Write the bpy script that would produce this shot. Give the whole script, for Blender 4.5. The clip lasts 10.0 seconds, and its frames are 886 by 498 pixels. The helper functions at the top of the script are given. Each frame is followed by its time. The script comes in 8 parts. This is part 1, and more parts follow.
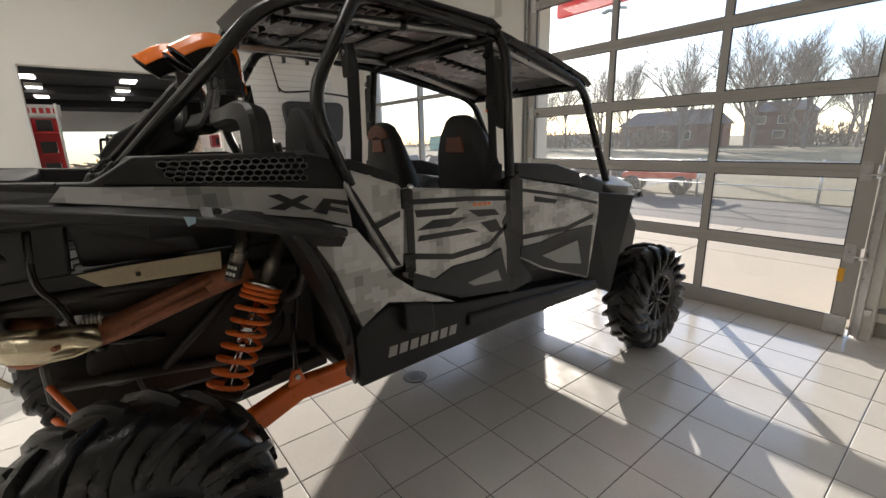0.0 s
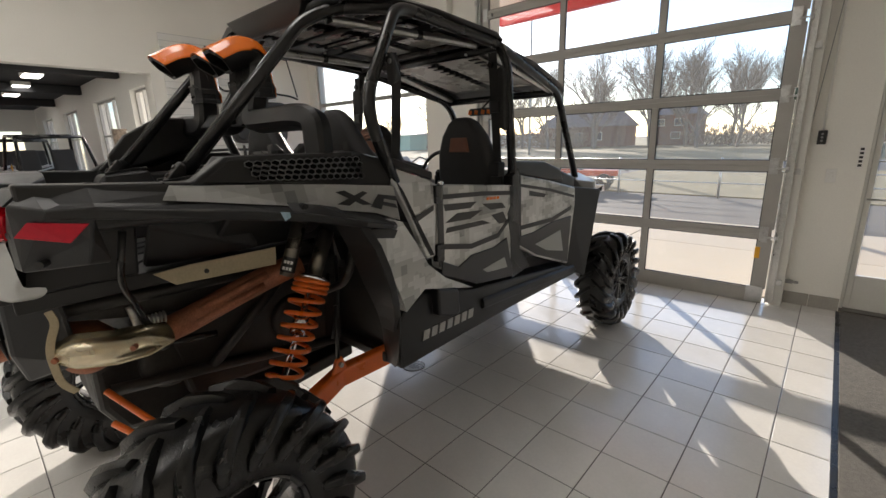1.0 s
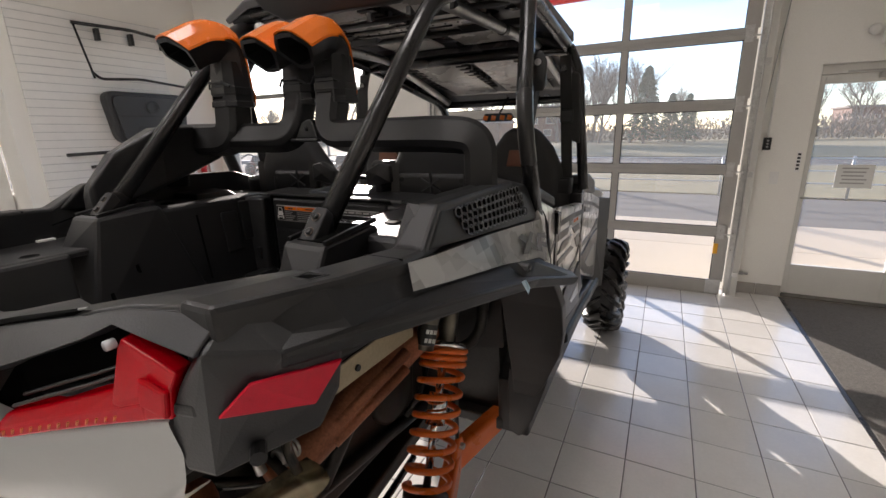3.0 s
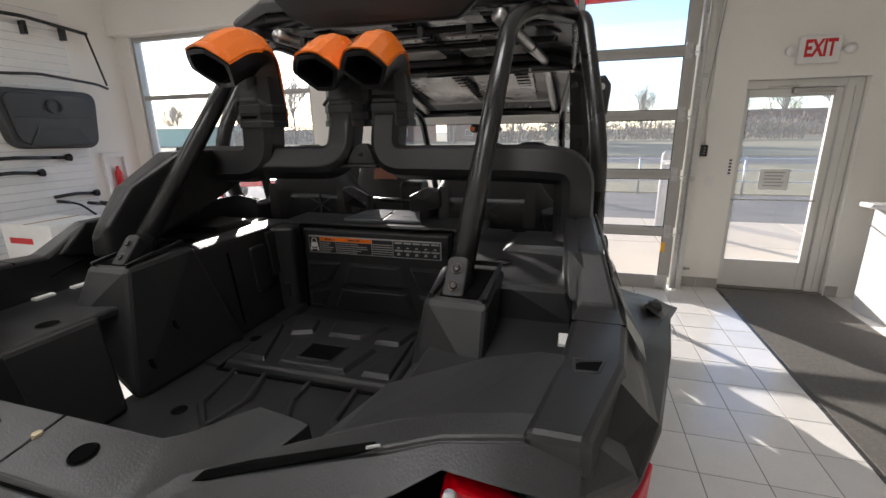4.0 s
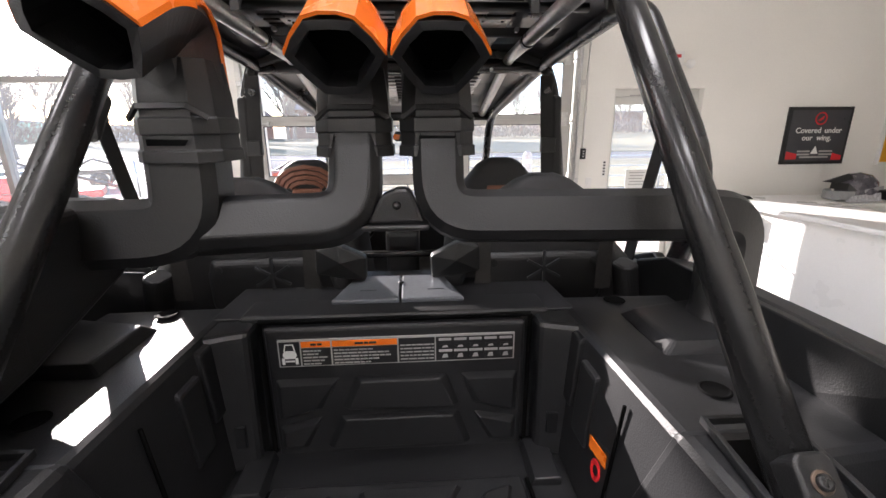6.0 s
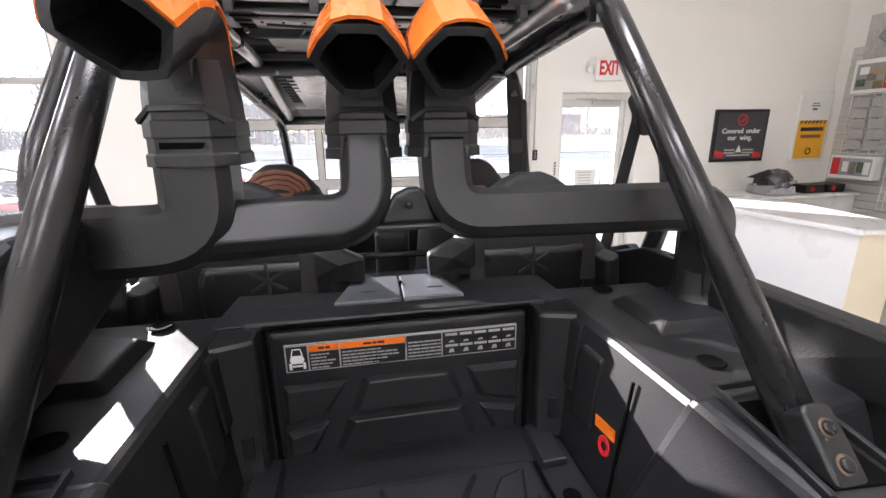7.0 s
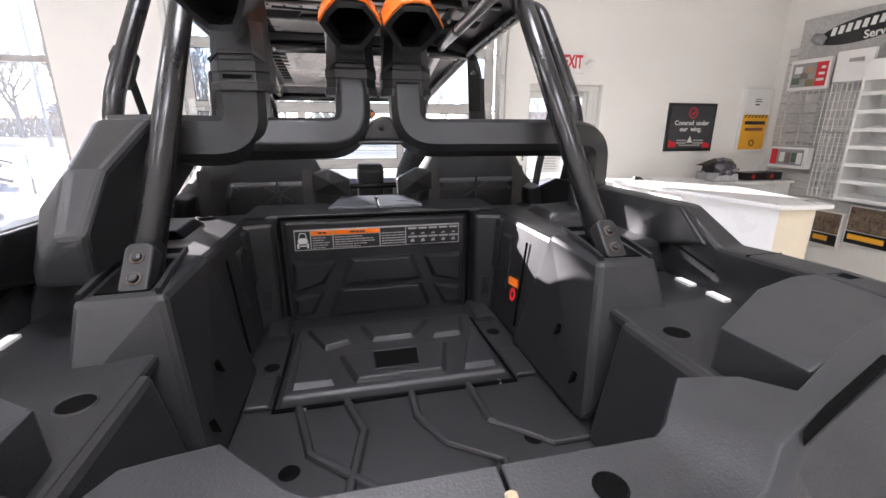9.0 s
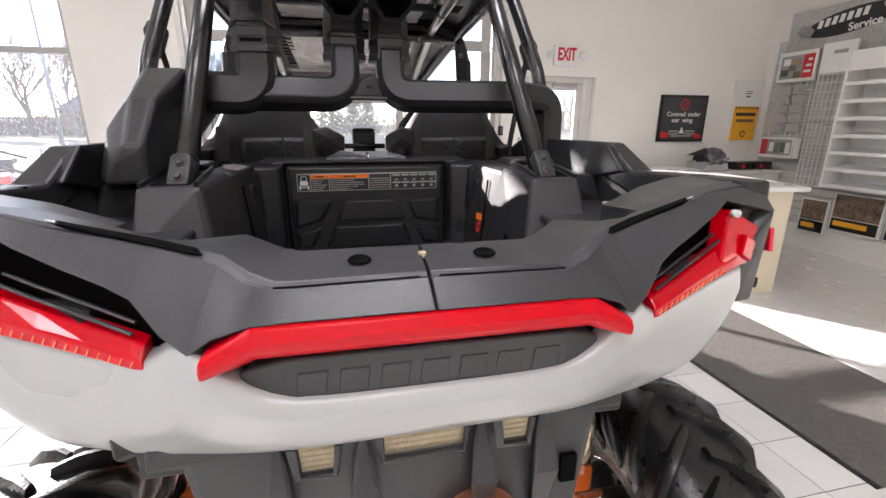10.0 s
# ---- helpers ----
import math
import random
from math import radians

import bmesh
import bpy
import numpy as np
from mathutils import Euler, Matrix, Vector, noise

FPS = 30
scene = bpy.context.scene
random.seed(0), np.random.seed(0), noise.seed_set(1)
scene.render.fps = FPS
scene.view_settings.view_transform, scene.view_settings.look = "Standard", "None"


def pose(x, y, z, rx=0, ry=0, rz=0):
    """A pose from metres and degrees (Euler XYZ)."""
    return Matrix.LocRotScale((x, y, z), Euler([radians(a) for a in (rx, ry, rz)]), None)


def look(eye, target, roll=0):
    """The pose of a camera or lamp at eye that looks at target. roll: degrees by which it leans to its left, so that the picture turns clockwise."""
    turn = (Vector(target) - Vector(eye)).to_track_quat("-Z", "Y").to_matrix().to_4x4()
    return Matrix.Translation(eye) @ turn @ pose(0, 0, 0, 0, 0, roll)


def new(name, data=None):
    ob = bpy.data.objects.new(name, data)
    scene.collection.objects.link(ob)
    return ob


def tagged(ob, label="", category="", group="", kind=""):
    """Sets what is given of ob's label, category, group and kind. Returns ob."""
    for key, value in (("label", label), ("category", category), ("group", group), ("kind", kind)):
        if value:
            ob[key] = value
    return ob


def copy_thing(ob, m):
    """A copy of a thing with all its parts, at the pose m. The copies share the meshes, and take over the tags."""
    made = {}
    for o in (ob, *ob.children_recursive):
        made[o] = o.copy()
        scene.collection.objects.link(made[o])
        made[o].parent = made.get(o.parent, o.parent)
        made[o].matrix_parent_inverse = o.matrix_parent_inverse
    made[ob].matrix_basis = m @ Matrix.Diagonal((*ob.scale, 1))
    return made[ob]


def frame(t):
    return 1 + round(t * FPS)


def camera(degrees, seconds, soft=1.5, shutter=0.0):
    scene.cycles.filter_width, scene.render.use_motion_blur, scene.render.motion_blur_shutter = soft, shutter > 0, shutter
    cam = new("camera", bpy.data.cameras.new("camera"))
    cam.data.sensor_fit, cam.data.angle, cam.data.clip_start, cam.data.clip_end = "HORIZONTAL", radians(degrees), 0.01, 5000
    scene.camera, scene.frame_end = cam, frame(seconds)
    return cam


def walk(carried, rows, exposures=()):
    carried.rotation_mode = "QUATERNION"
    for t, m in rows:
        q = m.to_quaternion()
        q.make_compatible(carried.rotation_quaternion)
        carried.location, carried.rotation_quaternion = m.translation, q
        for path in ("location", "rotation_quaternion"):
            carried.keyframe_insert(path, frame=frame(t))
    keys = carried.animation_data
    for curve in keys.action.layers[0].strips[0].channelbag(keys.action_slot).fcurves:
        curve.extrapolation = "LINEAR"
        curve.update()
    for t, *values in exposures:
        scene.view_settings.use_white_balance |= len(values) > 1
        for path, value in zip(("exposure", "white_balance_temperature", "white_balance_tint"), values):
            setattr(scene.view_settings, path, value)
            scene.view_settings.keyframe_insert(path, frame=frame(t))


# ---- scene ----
cam = camera(91.4, 10.0)

PATH = [
    (0, (2.16, -0.512, 1.549), (0.638, 0.693, 1.07), -1.5),
    (0.5, (2.13, -0.775, 1.569), (0.7, 0.537, 1.087), -1.5),
    (1, (2.002, -0.96, 1.559), (0.702, 0.48, 1.075), -1.6),
    (1.5, (1.796, -1.035, 1.562), (0.597, 0.489, 1.071), -1.5),
    (2, (1.558, -1.087, 1.593), (0.463, 0.509, 1.089), -1.4),
    (2.5, (1.306, -1.107, 1.591), (0.345, 0.57, 1.079), -1.3),
    (3, (1.031, -1.144, 1.661), (0.155, 0.579, 1.146), -1.3),
    (3.2, (0.934, -1.181, 1.689), (0.086, 0.555, 1.17), -1.3),
    (4.3, (0.469, -1.208, 1.751), (0.027, 0.668, 1.22), -0.8),
    (4.5, (0.386, -1.176, 1.755), (-0.001, 0.711, 1.219), -0.7),
    (5, (0.223, -1.103, 1.781), (-0.038, 0.806, 1.244), -0.7),
    (5.5, (0.088, -0.955, 1.816), (0.051, 0.97, 1.274), -0.6),
    (6, (0.044, -0.768, 1.809), (0.161, 1.152, 1.262), -0.5),
    (7.5, (-0.087, -0.814, 1.805), (0.321, 1.07, 1.274), -0.9),
    (8, (-0.062, -0.955, 1.783), (0.366, 0.925, 1.248), -0.6),
    (8.5, (-0.059, -1.049, 1.756), (0.373, 0.828, 1.217), -0.4),
    (9, (-0.092, -1.186, 1.694), (0.345, 0.686, 1.141), 0.2),
    (9.5, (-0.085, -1.335, 1.629), (0.358, 0.535, 1.073), 0.3),
    (10, (-0.067, -1.465, 1.576), (0.347, 0.412, 1.023), 0.2),
]
EXPOSURES = [(0.0, 0.8, 6550, 13), (2.0, 1.06, 6450, 14), (3.0, 1.1, 6400, 18), (4.5, 1.28, 6100, 14), (5.5, 1.98, 6100, 17), (6.0, 2.22, 6100, 19), (7.5, 2.72, 5850, 19), (9.0, 2.58, 5850, 20), (10.0, 2.2, 6000, 20)]
walk(cam, [(t, look(eye, target, roll)) for t, eye, target, roll in PATH], EXPOSURES)

# world, sun and window light
SUN_WAY = Vector((0.63, -0.777, -0.277)).normalized()
world = bpy.data.worlds.new("sky")
scene.world = world
world.use_nodes = True
wn = world.node_tree
sky = wn.nodes.new("ShaderNodeTexSky")
sky.sky_type, sky.sun_disc = "NISHITA", False
sky.sun_elevation = math.asin(-SUN_WAY.z)
sky.sun_rotation = math.atan2(-SUN_WAY.x, -SUN_WAY.y)
sky.air_density, sky.dust_density, sky.ozone_density = 0.9, 0.3, 2.5
wn.nodes["Background"].inputs[1].default_value = 0.15
wn.links.new(sky.outputs[0], wn.nodes["Background"].inputs[0])

sun = new("sun", bpy.data.lights.new("sun", "SUN"))
sun.data.energy, sun.data.angle, sun.data.color = 4.4, radians(0.6), (1.0, 0.92, 0.8)
sun.matrix_world = look((0, 0, 0), SUN_WAY)


# ------------------------------------------------------------ materials
def mat(name, color, rough=0.5, metal=0.0, var=0.12, scale=8.0, grain=120.0, bump=0.05, spec=0.5, coat=0.0, glow=0.0):
    """A painted, moulded or bare surface: two scales of colour variation, roughness wear and fine relief."""
    m = bpy.data.materials.new(name)
    m.use_nodes = True
    nt = m.node_tree
    b = nt.nodes["Principled BSDF"]
    tc = nt.nodes.new("ShaderNodeTexCoord")
    n1, n2 = nt.nodes.new("ShaderNodeTexNoise"), nt.nodes.new("ShaderNodeTexNoise")
    n1.inputs["Scale"].default_value, n1.inputs["Detail"].default_value = scale, 4
    n2.inputs["Scale"].default_value, n2.inputs["Detail"].default_value = grain, 2
    add = nt.nodes.new("ShaderNodeMath")
    add.operation = "ADD"
    half = nt.nodes.new("ShaderNodeMath")
    half.operation, half.inputs[1].default_value = "MULTIPLY", 0.5
    ramp = nt.nodes.new("ShaderNodeValToRGB")
    lo = [max(0.0, c * (1 - var)) for c in color[:3]]
    hi = [min(1.0, c * (1 + var)) for c in color[:3]]
    ramp.color_ramp.elements[0].color, ramp.color_ramp.elements[1].color = (*lo, 1), (*hi, 1)
    ramp.color_ramp.elements[0].position, ramp.color_ramp.elements[1].position = 0.35, 0.65
    for n in (n1, n2):
        nt.links.new(tc.outputs["Object"], n.inputs["Vector"])
    nt.links.new(n1.outputs["Fac"], add.inputs[0])
    nt.links.new(n2.outputs["Fac"], add.inputs[1])
    nt.links.new(add.outputs[0], half.inputs[0])
    nt.links.new(half.outputs[0], ramp.inputs[0])
    nt.links.new(ramp.outputs[0], b.inputs["Base Color"])
    rr = nt.nodes.new("ShaderNodeMapRange")
    rr.inputs["From Min"].default_value, rr.inputs["From Max"].default_value = 0.3, 0.7
    rr.inputs["To Min"].default_value, rr.inputs["To Max"].default_value = max(0.02, rough - 0.08), min(1, rough + 0.08)
    nt.links.new(n1.outputs["Fac"], rr.inputs["Value"])
    nt.links.new(rr.outputs[0], b.inputs["Roughness"])
    b.inputs["Metallic"].default_value = metal
    b.inputs["Specular IOR Level"].default_value = spec
    b.inputs["Coat Weight"].default_value = coat
    b.inputs["Coat Roughness"].default_value = 0.08
    if bump:
        bp = nt.nodes.new("ShaderNodeBump")
        bp.inputs["Strength"].default_value, bp.inputs["Distance"].default_value = bump, 0.004
        nt.links.new(n2.outputs["Fac"], bp.inputs["Height"])
        nt.links.new(bp.outputs[0], b.inputs["Normal"])
    if glow:
        b.inputs["Emission Color"].default_value, b.inputs["Emission Strength"].default_value = (*color[:3], 1), glow
    return m


def glass_mat(name, tint=(1, 1, 1)):
    """Thin clear pane: see-through, with a mirror gloss that grows towards grazing angles."""
    m = bpy.data.materials.new(name)
    m.use_nodes = True
    nt = m.node_tree
    nt.nodes.clear()
    out, mix = nt.nodes.new("ShaderNodeOutputMaterial"), nt.nodes.new("ShaderNodeMixShader")
    clear, gloss, lw = nt.nodes.new("ShaderNodeBsdfTransparent"), nt.nodes.new("ShaderNodeBsdfGlossy"), nt.nodes.new("ShaderNodeLayerWeight")
    clear.inputs[0].default_value = (*tint, 1)
    gloss.inputs["Roughness"].default_value = 0.01
    lw.inputs["Blend"].default_value = 0.5
    p = nt.nodes.new("ShaderNodeMath")
    p.operation, p.inputs[1].default_value = "POWER", 4.0
    k = nt.nodes.new("ShaderNodeMath")
    k.operation, k.inputs[1].default_value, k.inputs[2].default_value = "MULTIPLY_ADD", 0.7, 0.03
    nt.links.new(lw.outputs["Facing"], p.inputs[0])
    nt.links.new(p.outputs[0], k.inputs[0])
    nt.links.new(k.outputs[0], mix.inputs[0])
    nt.links.new(clear.outputs[0], mix.inputs[1])
    nt.links.new(gloss.outputs[0], mix.inputs[2])
    # added translucent veil on the pane, imitating the hazy glare
    haze, veil = nt.nodes.new("ShaderNodeBsdfTranslucent"), nt.nodes.new("ShaderNodeMixShader")
    haze.inputs[0].default_value = (0.9, 0.9, 0.88, 1)
    veil.inputs[0].default_value = 0.03
    nt.links.new(mix.outputs[0], veil.inputs[1])
    nt.links.new(haze.outputs[0], veil.inputs[2])
    nt.links.new(veil.outputs[0], out.inputs[0])
    return m


def camo_mat(name):
    """Vinyl wrap in blocky grey camouflage under a clear film."""
    m = mat(name, (0.5, 0.5, 0.48), 0.3, var=0.05, bump=0.0, coat=0.4)
    nt = m.node_tree
    b = nt.nodes["Principled BSDF"]
    tc = nt.nodes.new("ShaderNodeTexCoord")
    mp = nt.nodes.new("ShaderNodeMapping")
    mp.inputs["Scale"].default_value = (1, 26, 48)
    snap = nt.nodes.new("ShaderNodeVectorMath")
    snap.operation = "FLOOR"
    ns = nt.nodes.new("ShaderNodeTexNoise")
    ns.inputs["Scale"].default_value, ns.inputs["Detail"].default_value = 0.13, 1.5
    ramp = nt.nodes.new("ShaderNodeValToRGB")
    ramp.color_ramp.interpolation = "CONSTANT"
    e = ramp.color_ramp.elements
    e[0].position, e[0].color = 0.0, (0.29, 0.295, 0.28, 1)
    e[1].position, e[1].color = 0.40, (0.46, 0.46, 0.44, 1)
    for p, c in ((0.48, 0.62), (0.54, 0.70)):
        x = e.new(p)
        x.color = (c, c, c * 0.97, 1)
    nt.links.new(tc.outputs["Object"], mp.inputs[0])
    nt.links.new(mp.outputs[0], snap.inputs[0])
    nt.links.new(snap.outputs[0], ns.inputs["Vector"])
    nt.links.new(ns.outputs["Fac"], ramp.inputs[0])
    nt.links.new(ramp.outputs[0], b.inputs["Base Color"])
    return m


M = dict(
    wall=mat("wall_paint", (0.84, 0.82, 0.765), 0.75, var=0.03, scale=1.2, grain=90, bump=0.08),
    ceiling=mat("ceiling_paint", (0.72, 0.71, 0.68), 0.9, var=0.04, scale=2),
    dark_ceiling=mat("black_ceiling_paint", (0.03, 0.03, 0.032), 0.9),
    tile=None, grout=mat("grout", (0.12, 0.115, 0.11), 0.9, scale=30),
    base_tile=mat("grey_base_tile", (0.36, 0.34, 0.31), 0.4),
    alu=mat("satin_aluminium", (0.17, 0.163, 0.15), 0.42, metal=0.7, var=0.06, grain=200, bump=0.02),
    alu_light=mat("pale_anodised_frame", (0.46, 0.45, 0.43), 0.4, metal=0.5, var=0.05, grain=200, bump=0.02),
    white_frame=mat("white_coated_frame", (0.68, 0.67, 0.63), 0.4, var=0.04, bump=0.02),
    door_frame=mat("grey_coated_door_section", (0.43, 0.415, 0.385), 0.42, var=0.05, bump=0.02),
    steel=mat("galvanised_steel", (0.55, 0.55, 0.54), 0.35, metal=0.9, var=0.15, scale=25),
    glass=glass_mat("window_glass"),
    black=mat("black_moulded_plastic", (0.0095, 0.0096, 0.0102), 0.43, var=0.18, scale=5, grain=420, bump=0.12),
    # near-black that paints the shade inside holes, gaps and recesses
    hole=mat("recess_shade_black", (0.003, 0.003, 0.003), 0.8, bump=0, spec=0.05),
    film=mat("blue_clear_film", (0.3, 0.42, 0.5), 0.2, bump=0),
    wrap=mat("cloudy_plastic_wrap", (0.5, 0.5, 0.52), 0.25, var=0.3, scale=30, grain=80, bump=0.6),
    lid=mat("grey_blue_lid", (0.11, 0.118, 0.13), 0.35, var=0.1),
    liner=mat("pale_roof_liner", (0.42, 0.405, 0.375), 0.28, var=0.2, scale=7, grain=90, bump=0.05, spec=0.8),
    worn=mat("worn_bronze_scuff", (0.075, 0.05, 0.035), 0.4, var=0.5, scale=60),
    bed=mat("black_bed_plastic", (0.0150, 0.0152, 0.0163), 0.42, var=0.18, scale=4, grain=420, bump=0.12, spec=0.5),
    tail=mat("charcoal_tail_plastic", (0.029, 0.030, 0.032), 0.38, var=0.1, scale=4, grain=420, bump=0.1),
    tube=mat("black_powder_coat", (0.016, 0.016, 0.0165), 0.27, var=0.1, scale=2.5, grain=300, bump=0.03),
    rubber=mat("tyre_rubber", (0.010, 0.010, 0.0103), 0.30, var=0.3, scale=9, grain=160, bump=0.25),
    rim=mat("gloss_black_alloy", (0.03, 0.03, 0.032), 0.25, metal=0.3, var=0.2, coat=0.5),
    orange=mat("orange_powder_coat", (0.85, 0.17, 0.02), 0.33, var=0.1, scale=14, grain=300, bump=0.04, coat=0.3),
    cap=mat("orange_glossy_plastic", (0.9, 0.2, 0.015), 0.26, var=0.06, scale=10, grain=400, bump=0.03, coat=0.5),
    white_body=mat("ghost_grey_plastic", (0.38, 0.39, 0.382), 0.30, var=0.01, scale=1.5, bump=0.03, coat=0.4),
    camo=camo_mat("blocky_grey_camouflage_wrap"),
    decal=mat("black_decal_and_slot_shade", (0.015, 0.015, 0.016), 0.35, bump=0),
    label_line=mat("label_grey_print", (0.38, 0.37, 0.36), 0.4, var=0.05, bump=0),
    grey_decal=mat("grey_decal", (0.42, 0.41, 0.39), 0.4, bump=0),
    red_lens=mat("red_lens", (0.52, 0.0, 0.006), 0.16, var=0.05, scale=12, bump=0.02, spec=0.3),
    amber=mat("amber_facet", (0.85, 0.22, 0.08), 0.25, bump=0),
    red_reflector=mat("red_reflector", (0.62, 0.0, 0.025), 0.35, var=0.1, scale=60, grain=900, bump=0.2),
    copper=mat("heat_stained_exhaust", (0.36, 0.14, 0.075), 0.55, metal=0.35, var=0.3, scale=16, grain=150, bump=0.1),
    polished=mat("polished_stainless", (0.95, 0.86, 0.66), 0.22, metal=1.0, var=0.05, scale=9, grain=120, bump=0.02),
    tan=mat("tan_heat_shield", (0.5, 0.42, 0.28), 0.5, metal=0.2, var=0.1, scale=12),
    chrome=mat("shock_shaft_chrome", (0.8, 0.8, 0.8), 0.12, metal=1.0, var=0.05, bump=0.0),
    shock=mat("grey_anodised_shock", (0.17, 0.155, 0.13), 0.3, metal=0.8, var=0.1),
    under=mat("dusty_black_chassis", (0.024, 0.022, 0.020), 0.45, var=0.35, scale=12),
    seat=mat("black_seat_vinyl", (0.02, 0.02, 0.021), 0.6, var=0.2, scale=18, grain=500, bump=0.3),
    seat_brown=mat("brown_seat_inlay", (0.21, 0.085, 0.05), 0.6, var=0.15, scale=20, grain=500, bump=0.3),
    webbing=mat("black_belt_webbing", (0.015, 0.015, 0.015), 0.8, grain=900, bump=0.4),
    grille=mat("satin_grille_plastic", (0.085, 0.086, 0.09), 0.32, var=0.1, bump=0.02, spec=0.7),
    roof=mat("black_roof_underside", (0.03, 0.03, 0.032), 0.3, var=0.1, scale=3, bump=0.03),
    white=mat("white_paint", (0.8, 0.79, 0.76), 0.5, var=0.03, bump=0.02),
    laminate=mat("white_laminate", (0.78, 0.77, 0.74), 0.32, var=0.03, scale=3, bump=0.01),
    cream=mat("cream_laminate", (0.72, 0.64, 0.48), 0.35, var=0.05, scale=3, bump=0.01),
    red=mat("red_plastic", (0.6, 0.02, 0.025), 0.35, var=0.1),
    blue=mat("blue_plastic", (0.05, 0.15, 0.5), 0.4),
    yellow=mat("yellow_sheet", (0.85, 0.42, 0.02), 0.45, var=0.04, bump=0.01),
    paper=mat("white_paper", (0.8, 0.8, 0.77), 0.8, var=0.04, bump=0.01),
    mat=mat("grey_entrance_mat", (0.14, 0.132, 0.118), 0.95, var=0.3, scale=60, grain=700, bump=0.8),
    card=mat("brown_cardboard", (0.4, 0.27, 0.16), 0.8),
    grey=mat("mid_grey_paint", (0.3, 0.3, 0.3), 0.5),
    wood=mat("grey_slat_board", (0.55, 0.54, 0.51), 0.5, var=0.04, scale=3, bump=0.02),
    green=mat("green_cladding", (0.36, 0.56, 0.42), 0.6, var=0.06),
    concrete=mat("driveway_concrete", (0.50, 0.42, 0.31), 0.85, var=0.1, scale=0.9, grain=40, bump=0.2),
    asphalt=mat("worn_asphalt", (0.085, 0.078, 0.068), 0.9, var=0.2, scale=0.5, grain=60, bump=0.3),
    grass=mat("dormant_grass", (0.20, 0.165, 0.075), 0.95, var=0.3, scale=0.25, grain=6, bump=0.4),
    bark=mat("bare_tree_bark", (0.2, 0.165, 0.14), 0.9, var=0.25),
    conifer=mat("conifer_needles", (0.085, 0.115, 0.075), 0.8, var=0.35, scale=2, grain=14),
    brick=mat("brown_brick_house", (0.18, 0.10, 0.08), 0.85, var=0.2, scale=2, grain=12),
    shingle=mat("roof_shingle", (0.22, 0.19, 0.18), 0.9, var=0.2, scale=1, grain=9),
    hedge=mat("bare_hedge", (0.3, 0.24, 0.185), 0.95, var=0.4, scale=0.6, grain=5),
    lamp=mat("fluorescent_panel", (1.0, 0.97, 0.9), 0.5, bump=0, glow=5.2),
)


def tile_mat():
    """Glazed off-white floor tile: each tile a shade of its own, faint mottling, scuffs and smear in the gloss."""
    m = mat("glazed_floor_tile", (0.80, 0.785, 0.755), 0.2, var=0.035, scale=7, grain=60, bump=0.012, spec=0.7, coat=0.5)
    nt = m.node_tree
    b = nt.nodes["Principled BSDF"]
    b.inputs["Coat Roughness"].default_value = 0.16
    oi = nt.nodes.new("ShaderNodeObjectInfo")
    mr = nt.nodes.new("ShaderNodeMapRange")
    mr.inputs["To Min"].default_value, mr.inputs["To Max"].default_value = 0.93, 1.05
    hsv = nt.nodes.new("ShaderNodeHueSaturation")
    old = b.inputs["Base Color"].links[0].from_socket
    nt.links.new(oi.outputs["Random"], mr.inputs["Value"])
    nt.links.new(mr.outputs[0], hsv.inputs["Value"])
    nt.links.new(old, hsv.inputs["Color"])
    nt.links.new(hsv.outputs[0], b.inputs["Base Color"])
    return m


M["tile"] = tile_mat()


# ------------------------------------------------------------ mesh helpers
def thing(name, at, label, category, group="", kind=""):
    ob = new(name)
    ob.location = at
    ob.empty_display_size = 0.1
    return tagged(ob, label, category, group, kind)


def root_at(ob):
    p = Vector()
    while ob:
        p += ob.location
        ob = ob.parent
    return p


def part(name, bm, material, parent=None, label="", bevel=0.0, smooth=False, seg=2):
    """Links a bmesh, given in world places, as one mesh object under a thing or a part."""
    at = root_at(parent) if parent else Vector()
    if at.length:
        bmesh.ops.translate(bm, verts=bm.verts, vec=-at)
    bmesh.ops.recalc_face_normals(bm, faces=bm.faces)
    me = bpy.data.meshes.new(name)
    bm.to_mesh(me)
    bm.free()
    for x in (material if isinstance(material, (list, tuple)) else [material]):
        me.materials.append(x)
    if smooth:
        for p in me.polygons:
            p.use_smooth = True
    ob = new(name, me)
    ob.parent = parent
    if label:
        tagged(ob, label)
    if bevel:
        mod = ob.modifiers.new("bevel", "BEVEL")
        mod.width, mod.segments, mod.limit_method, mod.angle_limit = bevel, seg, "ANGLE", radians(32)
        mod.harden_normals = False
    return ob


def share(ob, parent, m=None):
    """Another object on the same mesh."""
    o = new(ob.name.split(".")[0], ob.data)
    o.parent = parent
    o.matrix_basis = m or Matrix()
    return o


def box(x0, x1, y0, y1, z0, z1, bm=None):
    bm = bm or bmesh.new()
    v = [bm.verts.new((x, y, z)) for z in (z0, z1) for y in (y0, y1) for x in (x0, x1)]
    for f in ((0, 2, 3, 1), (4, 5, 7, 6), (0, 1, 5, 4), (2, 6, 7, 3), (0, 4, 6, 2), (1, 3, 7, 5)):
        bm.faces.new([v[i] for i in f])
    return bm


def obox(m, sx, sy, sz, bm=None):
    """A box of that size, centred on the pose m."""
    b2 = box(-sx / 2, sx / 2, -sy / 2, sy / 2, -sz / 2, sz / 2)
    bmesh.ops.transform(b2, matrix=m, verts=b2.verts)
    return merge(bm, b2)


def merge(bm, other):
    if bm is None:
        return other
    me = bpy.data.meshes.new("tmp")
    other.to_mesh(me)
    other.free()
    bm.from_mesh(me)
    bpy.data.meshes.remove(me)
    return bm


